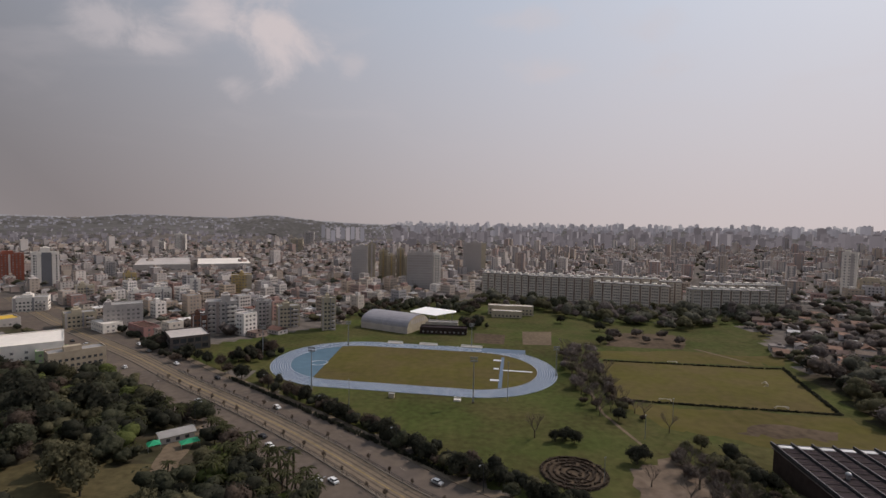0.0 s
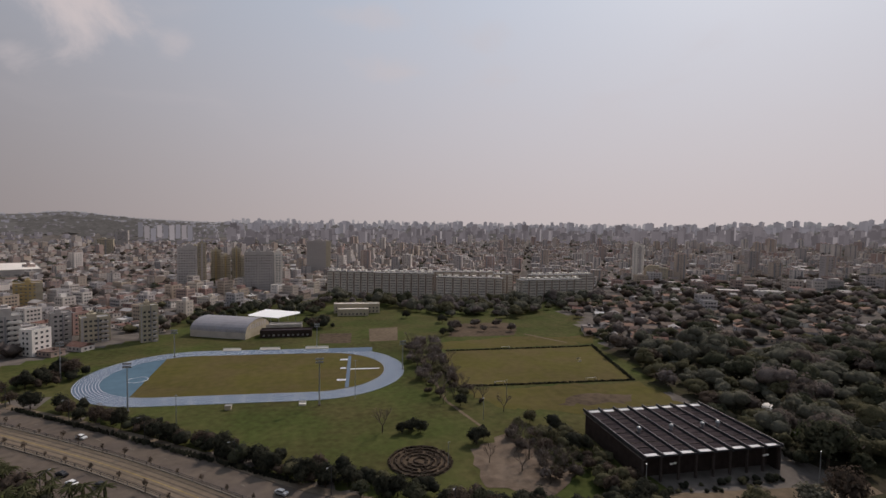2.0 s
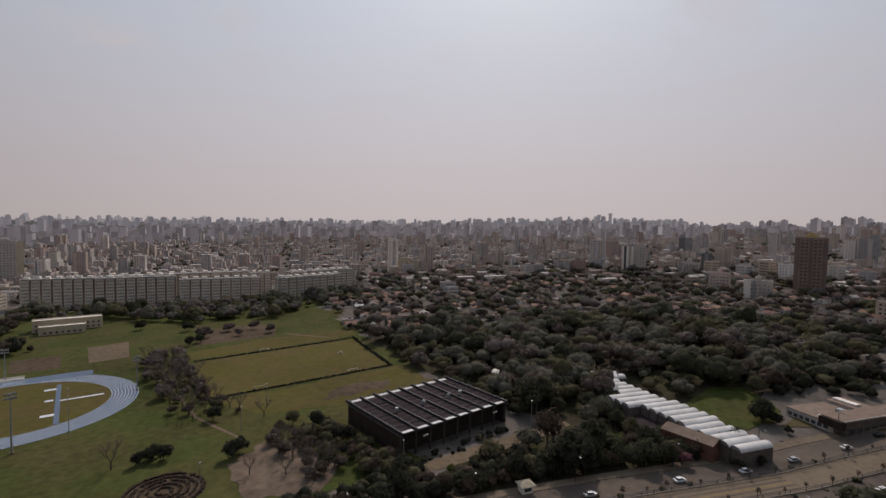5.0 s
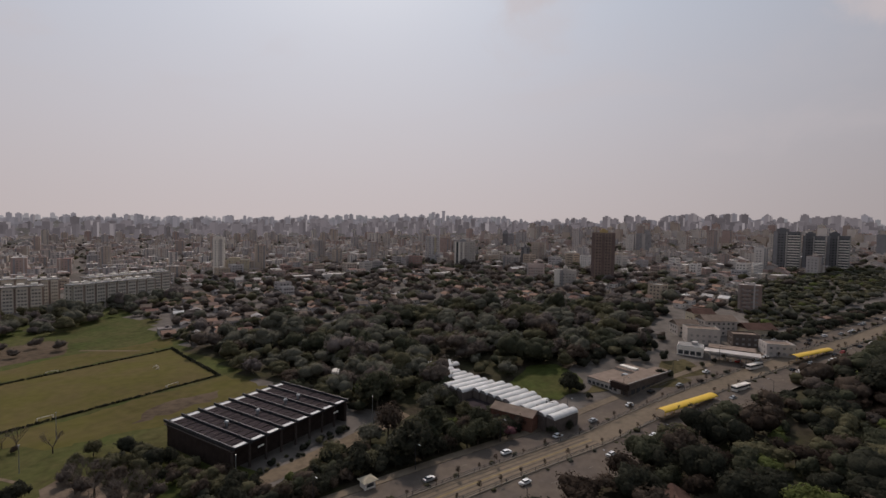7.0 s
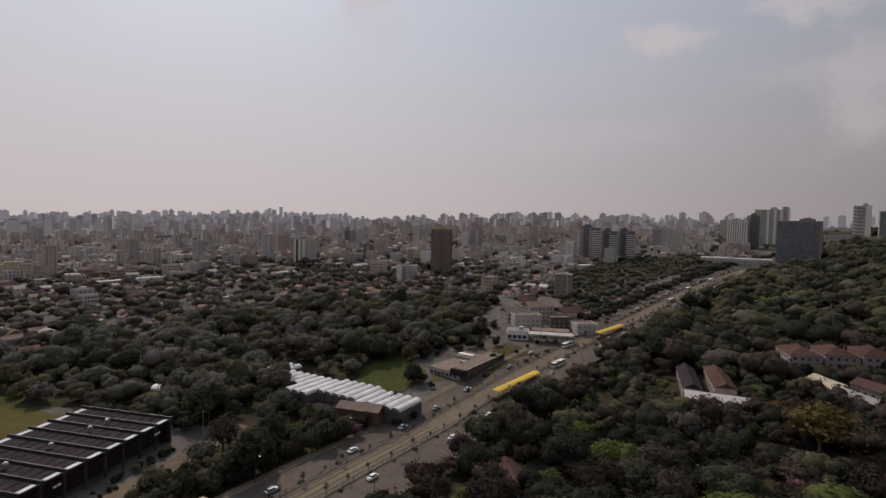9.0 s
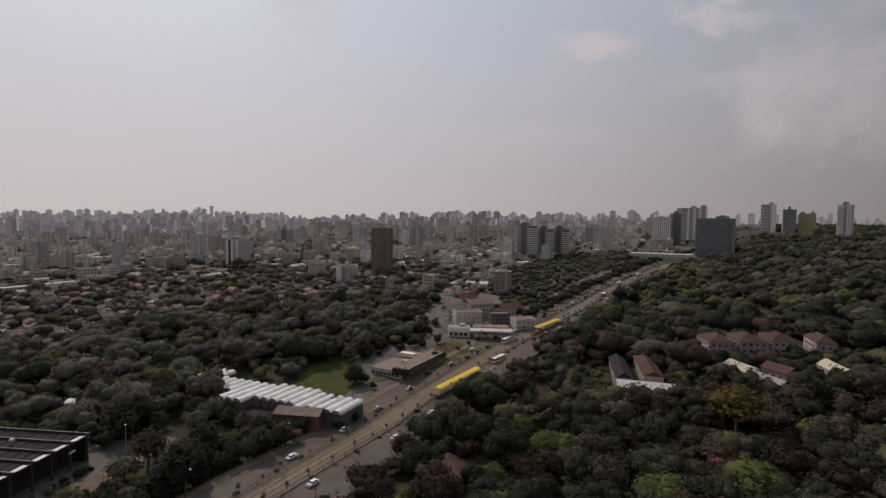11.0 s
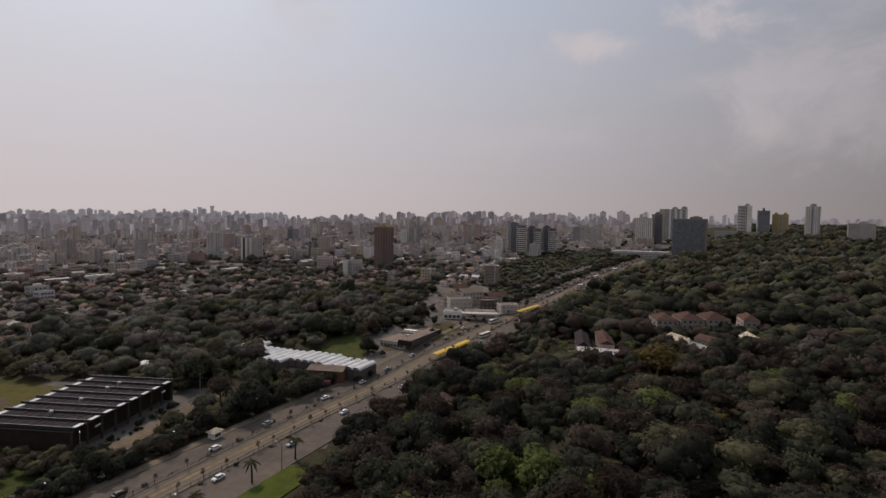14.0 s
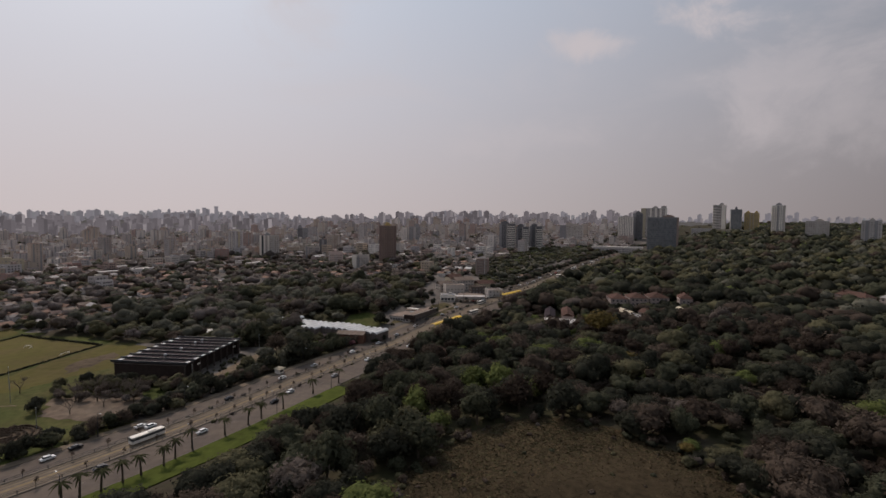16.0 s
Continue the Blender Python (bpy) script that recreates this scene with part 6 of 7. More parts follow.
build_far_city()
build_far_trees()
TREE_KINDS = {  # leaf, crown radius, crown height, clear trunk, label
    "dark": (4.8, 8.5, 0.9, "dense dark green broadleaf tree"),
    "mid": (4.6, 8.0, 0.9, "rounded green broadleaf tree"),
    "olive": (4.9, 7.2, 1.2, "olive green tree with a spreading crown"),
    "brown": (4.6, 7.8, 1.3, "thin brown winter tree with sparse foliage"),
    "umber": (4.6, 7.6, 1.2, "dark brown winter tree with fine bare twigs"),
    "grey": (4.8, 7.6, 1.2, "grey-brown leafless tree with a twiggy crown"),
    "bright": (4.8, 7.5, 0.9, "fresh light green tree"),
    "ash": (5.0, 7.8, 1.0, "grey-brown tree with a thin winter crown"),
    "sage": (5.0, 7.8, 0.9, "pale green broadleaf tree"),
    "pink": (3.2, 4.5, 2.2, "tree in pink blossom"),
    "gold": (5.5, 5.0, 3.0, "broad tree with golden brown leaves"),
}
TEMPLATES = {}


def tree(kind, x, y, scale=1.0, group="", label=""):
    """A tree of its own: the first of each shape is built, the others are copies."""
    rng = random.Random(int(x * 31 + y * 17))
    key = (kind, rng.randrange(3))
    m = pose(x, y, gz(x, y) - 0.1, 0, 0, rng.uniform(0, 360)) @ Matrix.Diagonal((scale * rng.uniform(0.9, 1.1), scale * rng.uniform(0.9, 1.1), scale * rng.uniform(0.85, 1.15), 1))
    if key not in TEMPLATES:
        rad, hgt, base, lab = TREE_KINDS[kind]
        seed = 50 + key[1] * 7 + len(TEMPLATES)
        ob = thing("tree", lab, "tree")
        part("trunk", trunk_mesh(seed, base, hgt, rad), M_BARK, ob)
        thin = kind in ("brown", "umber", "grey")
        part("crown", tri_mesh("crown", *crown(seed, 16, rad, hgt, base, 1100, 0.34 if thin else 0.46, 0, 0.5 if thin else 0.80), LEAF[kind]), None, ob)
        ob.matrix_basis = m
        TEMPLATES[key] = ob
        made = ob
    else:
        src = TEMPLATES[key]
        made = copy_thing(src, m @ Matrix.Diagonal((*[1 / v for v in src.scale], 1)))
    if label or group:
        tagged(made, label, "", group)
    return made


BARE = {}


def bare_tree(x, y, scale=1.0):
    rng = random.Random(int(x * 13 + y))
    key = rng.randrange(3)
    m = pose(x, y, gz(x, y) - 0.1, 0, 0, rng.uniform(0, 360)) @ Matrix.Scale(scale, 4)
    if key not in BARE:
        ob = thing("bare_tree", "leafless tree with a haze of thin spreading twigs", "tree", group="leafless trees round the yard")
        r2 = random.Random(key + 90)
        mb = Mesh()
        mb.tube((0, 0, -0.4), (0, 0, 2.2), 0.22, 0.16, 6)
        part("trunk", mb, M_BARK, ob)
        mb = Mesh()

        def grow(p, way, length, r, depth):
            q = p + way * length
            mb.tube(p, q, r, r * 0.6, 4 if depth > 1 else 3)
            if depth:
                for _ in range(3):
                    w = (way + Vector((r2.uniform(-1, 1), r2.uniform(-1, 1), r2.uniform(-0.2, 0.7))) * 0.75).normalized()
                    grow(q, w, length * r2.uniform(0.6, 0.85), r * 0.58, depth - 1)

        for i in range(4):
            a = i * 1.57 + r2.random()
            grow(Vector((0, 0, 2.1)), Vector((math.cos(a) * 0.6, math.sin(a) * 0.6, 0.8)).normalized(), 1.8, 0.12, 4)
        part("branchwork", mb, M_TWIG, ob)
        ob.matrix_basis = m
        BARE[key] = ob
        return ob
    src = BARE[key]
    return copy_thing(src, m @ Matrix.Diagonal((*[1 / v for v in src.scale], 1)))


PALMS = {}


def palm(x, y, scale=1.0):
    rng = random.Random(int(x * 7 + y * 3))
    key = rng.randrange(2)
    m = pose(x, y, gz(x, y) - 0.1, 0, 0, rng.uniform(0, 360)) @ Matrix.Scale(scale, 4)
    if key not in PALMS:
        r2 = random.Random(key)
        ob = thing("palm_tree", "tall palm with drooping feathery fronds", "palm", group="palms along the avenue")
        mb = Mesh()
        mb.tube((0, 0, -0.4), (0.1, 0, 3.0), 0.32, 0.23, 7)
        mb.tube((0.1, 0, 3.0), (0.25, 0.1, 5.7), 0.23, 0.18, 7)
        part("trunk", mb, M_BARK, ob)
        for i in range(17):
            a = 2 * math.pi * i / 17 + r2.uniform(-0.2, 0.2)
            lift = r2.uniform(0.1, 1.0)
            mb = Mesh()
            prev = None
            for k in range(6):
                t = k / 5
                rr = 2.45 * t
                z = 5.7 + lift * 1.5 * t - (2.4 - lift) * t * t
                wdt = 0.27 * math.sin(math.pi * min(1, t * 0.85 + 0.12))
                c, s = math.cos(a), math.sin(a)
                row = [(0.25 + rr * c - wdt * s, 0.1 + rr * s + wdt * c, z - wdt * 0.6), (0.25 + rr * c, 0.1 + rr * s, z), (0.25 + rr * c + wdt * s, 0.1 + rr * s - wdt * c, z - wdt * 0.6)]
                if prev:
                    mb.face([prev[0], row[0], row[1], prev[1]])
                    mb.face([prev[1], row[1], row[2], prev[2]])
                prev = row
            part("frond", mb, LEAF["palm"], ob)
        ob.matrix_basis = m
        PALMS[key] = ob
        return ob
    src = PALMS[key]
    return copy_thing(src, m @ Matrix.Diagonal((*[1 / v for v in src.scale], 1)))


def scatter(poly, gap, seed, clear=()):
    """Points in a polygon, about gap apart, kept out of the circles in clear."""
    rng = random.Random(seed)
    xs, ys = [p[0] for p in poly], [p[1] for p in poly]
    pts = []
    y = min(ys)
    while y < max(ys):
        x = min(xs) + rng.random() * gap
        while x < max(xs):
            pts.append((x + rng.uniform(-0.38, 0.38) * gap, y + rng.uniform(-0.38, 0.38) * gap))
            x += gap
        y += gap * 0.9
    px, py = np.array([p[0] for p in pts]), np.array([p[1] for p in pts])
    ok = inside(px, py, poly)
    for cx, cy, cr in clear:
        ok &= np.hypot(px - cx, py - cy) > cr
    return [p for p, k in zip(pts, ok) if k]


def pick(rng, weights):
    return rng.choices(list(weights), list(weights.values()))[0]


# trees of the southern woods
SOUTH_NEAR = [(-60, 96), (-12, 78), (28, 55), (47, 45), (85, 33), (118, 34), (165, 24), (215, -5), (262, -36), (312, -74), (320, -110), (290, -230), (180, -260), (60, -200), (-30, -190), (-90, -60), (-80, 60)]
GAPS = [(158, -99, 9), (143, -5, 8), (236, -92, 12), (225, -92, 14), (208, -90, 13), (252, -150, 11), (252, -166, 11), (250, -182, 11), (250, -198, 11), (221, -141, 10), (219, -156, 9), (214, -178, 11), (206, -143, 9),
        (236, -322, 14), (216, -334, 12)]
rng = random.Random(77)
near_pts = scatter(SOUTH_NEAR, 9.0, 3, GAPS)
near_pts = [p for p in near_pts if not inside(np.array([p[0]]), np.array([p[1]]), CLEARING)[0] and p[1] < road_y(p[0]) - 24]
STUFF = {k: [] for k in LEAF}
near_pts = [p for p in near_pts if p[0] > -26 or p[1] > 60]
near_pts.sort(key=lambda p: math.hypot(p[0] - 30, p[1] + 10))


def woods_detail(x, y):
    """How finely a crown of the southern woods is built: finest along the edge of the clearing, coarse beside the camera's way."""
    if y < -0.97 * (x + 128) - 14:
        return 0.5
    r = math.hypot(x + 20, y)
    return 3 if r < 100 else 2 if r < 200 else 1 if r < 280 else 0.5



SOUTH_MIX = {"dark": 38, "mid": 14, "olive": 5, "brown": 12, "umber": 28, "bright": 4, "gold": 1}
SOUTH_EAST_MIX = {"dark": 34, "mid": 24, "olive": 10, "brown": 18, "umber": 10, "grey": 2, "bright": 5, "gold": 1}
for i, (x, y) in enumerate(near_pts):
    kind, sc = pick(rng, SOUTH_MIX if 50 < x < 165 else SOUTH_EAST_MIX), rng.choice([0.7, 0.9, 1.05, 1.2, 1.35, 1.5, 1.7]) * rng.uniform(0.9, 1.1)
    if math.hypot(x - 243, y + 170) < 40 or math.hypot(x - 226, y + 92) < 30:
        sc = min(sc, 1.0)
    if i < 62:
        tree(kind, x, y, sc, "trees of the southern woods")
    else:
        STUFF[kind].append((x, y, sc, woods_detail(x, y)))
for kind, x, y, sc in (("pink", 136, -81, 1.15), ("gold", 158, -99, 2.3), ("gold", 189, -104, 1.4), ("bright", 157, -37, 1.30), ("bright", 154, -40, 1.10), ("bright", 129, -59, 0.90), ("bright", 138, -16, 1.00), ("bright", 129, -88, 1.30), ("bright", 82, -17, 1.5), ("bright", 20, 52, 0.9), ("olive", 10, 60, 1.0), ("dark", 262, -82, 2.0), ("dark", 268, -90, 1.9), ("dark", 239, -141, 0.8), ("dark", 236, -149, 0.7), ("mid", 238, -168, 0.75), ("dark", 234, -183, 0.85), ("olive", 206, -160, 0.8), ("mid", 205, -168, 0.7), ("dark", 216, -128, 0.8), ("brown", 214, -104, 0.8), ("olive", 240, -108, 0.9)):
    tree(kind, x, y, sc, "trees of the southern woods")


def beyond():
    """Farther woods on the hill, the wood round the sheds, and trees through the town: clumps joined by kind."""
    r2 = random.Random(9)
    hill = [(320, -110), (312, -76), (372, -116), (447, -166), (520, -222), (640, -322), (720, -400), (880, -560), (1200, -860), (950, -1000), (420, -760), (120, -480), (-60, -300), (-90, -60), (-30, -190), (60, -200), (180, -260), (290, -230)]
    for x, y in scatter(hill, 12.8, 21, [(895, -630, 55), (780, -648, 20), (649, -294, 40), (640, -325, 25), (665, -375, 34), (868, -400, 34), (236, -322, 14), (216, -334, 12)]):
        if y < -0.97 * (x + 128) - 30:
            continue
        if (x > 740 or y < road_y(x) - 24) and not inside(np.array([x]), np.array([y]), SOUTH_NEAR)[0]:
            # past 260 m paler leaf colours take the place of haze
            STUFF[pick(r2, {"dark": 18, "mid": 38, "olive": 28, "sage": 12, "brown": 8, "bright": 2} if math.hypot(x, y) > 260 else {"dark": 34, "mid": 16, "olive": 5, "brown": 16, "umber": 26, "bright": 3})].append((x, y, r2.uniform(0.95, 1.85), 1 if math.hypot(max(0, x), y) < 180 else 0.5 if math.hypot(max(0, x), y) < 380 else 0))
    # the wooded slope north of the avenue, up the hill
    for x, y in scatter([(372, -55), (395, -85), (470, -125), (560, -195), (660, -300), (740, -330), (690, -170), (560, -80), (440, -40)], 7.5, 5):
        STUFF[pick(r2, {"mid": 26, "olive": 40, "bright": 5, "sage": 30})].append((x, y, r2.uniform(0.4, 0.8), 0.5))
    k = 335
    while k < 740:
        for off in (19, 24):
            x, y, _ = on_road(k + r2.uniform(-2, 2), off + r2.uniform(-1, 2))
            STUFF[pick(r2, {"dark": 40, "mid": 30, "brown": 20})].append((x, y, r2.uniform(0.5, 0.9), 0.5))
        k += 7
    # gardens of the eastern houses, and trees round the junction
    east = [(212, 285), (232, 330), (250, 385), (330, 420), (420, 470), (640, 420), (640, 0), (400, -10), (385, 30), (375, 150), (330, 195), (285, 205), (250, 238), (222, 268)]
    for x, y in scatter(east, 17.5, 55):
        # pale ash and sage imitate haze over the eastern gardens
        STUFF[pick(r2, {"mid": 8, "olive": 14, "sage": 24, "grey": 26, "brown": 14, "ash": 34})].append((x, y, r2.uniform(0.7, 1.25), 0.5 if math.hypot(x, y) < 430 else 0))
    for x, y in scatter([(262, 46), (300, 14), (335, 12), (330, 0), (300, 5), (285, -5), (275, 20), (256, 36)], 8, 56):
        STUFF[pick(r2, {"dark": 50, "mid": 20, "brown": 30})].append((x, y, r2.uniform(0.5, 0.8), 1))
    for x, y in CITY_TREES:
        # town trees carry haze in their leaf colour, mostly ash and sage
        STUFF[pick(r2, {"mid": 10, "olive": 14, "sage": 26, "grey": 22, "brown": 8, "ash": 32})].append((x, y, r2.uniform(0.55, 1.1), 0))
    for x, y in scatter([(266, 76), (300, 72), (312, 32), (300, 14), (290, 14), (272, 38)], 8.5, 59):
        STUFF[pick(r2, {"dark": 30, "mid": 26, "olive": 20, "sage": 20})].append((x, y, r2.uniform(0.7, 1.15), 0.5))
    for x, y in scatter([(163, 116), (176, 110), (180, 162), (168, 166)], 6.0, 62):
        STUFF[pick(r2, {"dark": 26, "mid": 34, "olive": 30, "brown": 10})].append((x, y, r2.uniform(0.55, 0.9), 1))
    for x, y in scatter([(108, 117.5), (156, 111), (158, 106), (106, 112)], 3.6, 60):
        STUFF[pick(r2, {"dark": 40, "mid": 20, "olive": 30})].append((x, y, r2.uniform(0.18, 0.36), 1))
    for x, y in scatter([(300, 72), (400, 76), (402, 2), (366, 4), (330, 36), (296, 46)], 10, 57):
        STUFF[pick(r2, {"dark": 30, "mid": 20, "olive": 20, "brown": 15, "grey": 30})].append((x, y, r2.uniform(0.7, 1.2), 0.5))
    for x, y in scatter([(112, 322), (160, 316), (176, 345), (172, 360), (138, 364), (120, 350)], 20, 58):
        STUFF["grey"].append((x, y, r2.uniform(0.7, 1.2), 1))


beyond()
# low shrubs creeping into the clearing
rng = random.Random(88)
for x, y in scatter(CLEARING, 6.5, 61):
    if x > -16 and rng.random() < 0.4:
        STUFF[pick(rng, {"brown": 40, "olive": 40, "grey": 10, "mid": 10})].append((x, y, rng.uniform(0.08, 0.24), 0.5))
for (x0, y0), (x1, y1) in zip(CLEARING, CLEARING[1:]):
    for k in range(int(math.hypot(x1 - x0, y1 - y0) / 2.2)):
        t, u = rng.random(), rng.gauss(0, 2.4)
        if x0 + (x1 - x0) * t > -18:
            STUFF[pick(rng, {"brown": 46, "olive": 20, "grey": 16, "dark": 10, "mid": 8})].append((x0 + (x1 - x0) * t + u, y0 + (y1 - y0) * t + rng.gauss(0, 2.4), rng.uniform(0.15, 0.5), 1))
# the wood between pavilion, sheds and town
rng = random.Random(31)
SHEDS = [(234, 54, 15), (246, 56, 12), (226, 60, 10), (196, 42, 12), (246, 120, 7), (240, 116, 8), (232, 108, 9), (224, 100, 12), (214, 84, 14), (205, 68, 16), (200, 52, 18), (205, 40, 14), (186, 56, 14), (184, 76, 9), (203, 153, 6), (120.5, 79.5, 5)]
pts = [p for p in scatter(WOODS, 10.0, 8, SHEDS) if p[1] > road_y(p[0]) + 22]
pts = [p for p in pts if not inside(np.array([p[0]]), np.array([p[1]]), [(94, 120), (104, 106), (150, 94), (180, 90), (180, 102), (164, 112), (168, 158), (112, 168)])[0]]
pts.sort(key=lambda p: math.hypot(p[0], p[1]))
for i, (x, y) in enumerate(pts):
    # the farther part gets leaves paled for haze
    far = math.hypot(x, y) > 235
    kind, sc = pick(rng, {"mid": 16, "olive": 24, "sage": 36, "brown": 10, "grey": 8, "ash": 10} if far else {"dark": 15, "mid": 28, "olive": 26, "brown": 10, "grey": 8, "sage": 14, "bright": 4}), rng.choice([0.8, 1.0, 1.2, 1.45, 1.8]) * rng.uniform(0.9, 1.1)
    if i < 25:
        tree(kind, x, y, sc, "trees of the wood round the sheds")
    else:
        STUFF[kind].append((x, y, sc, 1))
for kind, x, y, sc in (("olive", 189, 89, 1.0), ("mid", 185, 81, 0.95), ("olive", 182, 73, 0.9), ("mid", 193, 95, 1.0), ("dark", 178, 66, 0.7), ("dark", 200, 96, 0.9), ("mid", 195, 90, 0.95), ("olive", 203, 101, 1.0), ("dark", 191, 84, 0.8), ("olive", 208, 106, 0.9), ("bright", 214, 110, 0.95), ("dark", 186, 78, 0.75), ("mid", 180, 71, 0.7), ("olive", 176, 62, 0.6), ("dark", 179, 50, 0.45), ("mid", 184, 38, 0.5), ("dark", 191, 33, 0.55), ("pink", 172, 52, 0.9), ("dark", 228, 40, 1.0), ("olive", 216, 112, 0.75), ("bright", 220, 117, 0.7), ("olive", 224, 122, 0.9), ("olive", 230, 120, 0.9), ("mid", 236, 124, 1.0), ("dark", 242, 118, 0.9), ("olive", 232, 128, 0.9), ("mid", 213, 104, 0.7), ("dark", 210, 97, 0.75), ("olive", 206, 92, 0.6), ("dark", 225, 39, 0.85), ("dark", 228, 35, 0.6),
                       ("dark", 258, 2, 0.55), ("mid", 262, -2, 0.5), ("dark", 222, 30, 0.4)):
    tree(kind, x, y, sc, "trees of the wood round the sheds")
k = 60
while k < 620:
    for off in (-6.6, 6.6):
        x, y, a = on_road(k + rng.uniform(-2, 2), off)
        if abs(k - 230) > 26 and abs(k - 322) > 22:
            STUFF[pick(rng, {"olive": 50, "sage": 30, "grey": 20})].append((x, y, rng.uniform(0.14, 0.26) * (1 if k < 200 else 1.35), 1 if k < 200 else 0))
    k += 11 if k < 200 else 8
for k in range(226, 330, 9):
    x, y, a = on_road(k + rng.uniform(-2, 2), rng.uniform(17.5, 20.5))
    tree(pick(rng, {"dark": 50, "mid": 30, "olive": 20}), x, y, rng.uniform(0.25, 0.42), "young trees at the junction")
for kind, x, y, sc in (("olive", 99, 112, 0.75), ("dark", 104, 108, 0.6), ("mid", 96, 119, 0.7), ("olive", 103, 103.5, 0.45), ("bright", 112, 102.5, 0.4), ("olive", 122, 100.5, 0.5), ("mid", 134, 99, 0.45), ("olive", 146, 96.5, 0.5), ("dark", 118, 98, 0.5)):
    tree(kind, x, y, sc, "trees of the wood round the sheds")
# belts round the park
BELTS = [
    ([(196, 205), (214, 206), (222, 300), (205, 300)], 9, {"dark": 26, "mid": 30, "olive": 20, "sage": 12, "brown": 20}, 0.9, 1),
    ([(64, 236), (84, 228), (96, 300), (76, 306)], 8.2, {"brown": 30, "grey": 40, "ash": 22, "olive": 8}, 0.85, 2),
    ([(60, 200), (84, 190), (88, 226), (66, 236)], 10, {"brown": 30, "grey": 36, "ash": 16, "dark": 8, "olive": 14}, 0.7, 22),
    # belt below the slabs, lightened as if hazy
    ([(30, 480), (60, 520), (160, 462), (310, 418), (300, 395), (230, 385), (190, 372), (120, 400), (88, 455)], 11.5, {"mid": 12, "sage": 40, "olive": 22, "ash": 28}, 1.4, 3),
]
MORE_BELTS = [
    ([(-78, 395), (-70, 470), (20, 500), (40, 440), (30, 425), (-30, 432), (-42, 400)], 10, {"dark": 16, "mid": 30, "brown": 26, "sage": 24}, 0.95, 4),
    ([(18, 360), (16, 400), (34, 402), (36, 372), (24, 360)], 8, {"dark": 60, "brown": 20, "mid": 20}, 0.8, 6),
    ([(-125, 268), (-104, 262), (-92, 286), (-108, 300)], 6, {"dark": 70, "brown": 30}, 0.9, 7),
    ([(-180, 320), (-165, 300), (-140, 275), (-150, 262), (-185, 300)], 8, {"dark": 60, "brown": 30}, 0.8, 12),
    ([(90, 158), (103, 166), (104, 118), (98, 104), (84, 112), (92, 124), (86, 142)], 5.0, {"dark": 40, "olive": 30, "brown": 20}, 0.75, 13),
]
for poly, gap, mix, sc0, seed in BELTS + MORE_BELTS:
    for i, (x, y) in enumerate(scatter(poly, gap, seed)):
        kind, sc = pick(rng, mix), sc0 * rng.uniform(0.6, 1.25)
        if y < 310 and i % 4 == 0:
            tree(kind, x, y, sc, "trees round the sports park")
        else:
            STUFF[kind].append((x, y, sc, 1))
# street trees along the far kerb
k = -150
while k < 190:
    x, y, a = on_road(k, rng.uniform(19.5, 23.5))
    if not (112 < k < 124):
        tree(pick(rng, {"dark": 60, "mid": 15, "brown": 25}), x, y, rng.uniform(0.6, 0.95), "street trees along the avenue")
    k += rng.uniform(3.6, 6.5) if k > -95 else rng.uniform(7, 12)
k = -104
while k < 92:
    for off in (20.5, 23.5, 26.5):
        x, y, a = on_road(k + rng.uniform(-1.5, 1.5), off + rng.uniform(-1, 1))
        if rng.random() < (0.75 if k > -70 else 0.35):
            STUFF[pick(rng, {"dark": 46, "mid": 24, "brown": 14, "olive": 16})].append((x, y, rng.uniform(0.28, 0.80), 1))
    k += 3.4
k = 84
while k < 172:
    for off in (23, 27, 31, 35):
        x, y, a = on_road(k + rng.uniform(-2, 2), off + rng.uniform(-1, 1))
        if math.hypot(x - 120.5, y - 79.5) > 4.5 and not inside(np.array([x]), np.array([y]), [(94, 118), (104, 107), (150, 97), (176, 94), (176, 101), (152, 106), (108, 115)])[0] and y < 105 - 0.05 * x:
            STUFF[pick(rng, {"dark": 45, "mid": 20, "olive": 20, "brown": 20})].append((x, y, rng.uniform(0.45, 0.85), 1))
    k += 4.2
for kind, x, y, sc in (("dark", 46, 177, 0.62), ("dark", 50, 175, 0.6), ("dark", 48, 179, 0.6), ("dark", 43, 176, 0.5), ("dark", 67, 160, 0.8), ("dark", 71, 163, 0.6), ("olive", 88, 168, 0.7),
                       ("olive", 95, 172, 0.8), ("dark", -8, 168, 0.75), ("mid", 116, 330, 0.8), ("dark", 108, 325, 0.7), ("dark", 122, 370, 1.0), ("dark", 98, 395, 0.9)):
    tree(kind, x, y, sc, "single trees on the park lawn")
for x, y in scatter([(66, 238), (84, 230), (94, 296), (76, 302)], 9.5, 71) + scatter([(62, 204), (80, 196), (84, 226), (68, 234)], 12, 72) + scatter([(76, 128), (92, 130), (90, 160), (78, 162)], 10, 73):
    bare_tree(x, y, rng.uniform(1.1, 1.6))
for x, y in scatter([(78, 128), (94, 128), (92, 164), (80, 166)], 6.0, 95):
    STUFF[pick(rng, {"grey": 44, "ash": 26, "olive": 20, "brown": 10})].append((x, y, rng.uniform(0.4, 0.7), 2))
for x, y, sc in ((36, 179, 1.3), (68, 202, 0.9), (74, 206, 1.0), (86, 200, 1.1), (79, 152, 1.0), (84, 142, 1.1), (74, 138, 1.0), (88, 132, 1.0), (66, 146, 0.9), (90, 186, 1.1), (84, 205, 0.9)):
    bare_tree(x, y, sc)
k = -330
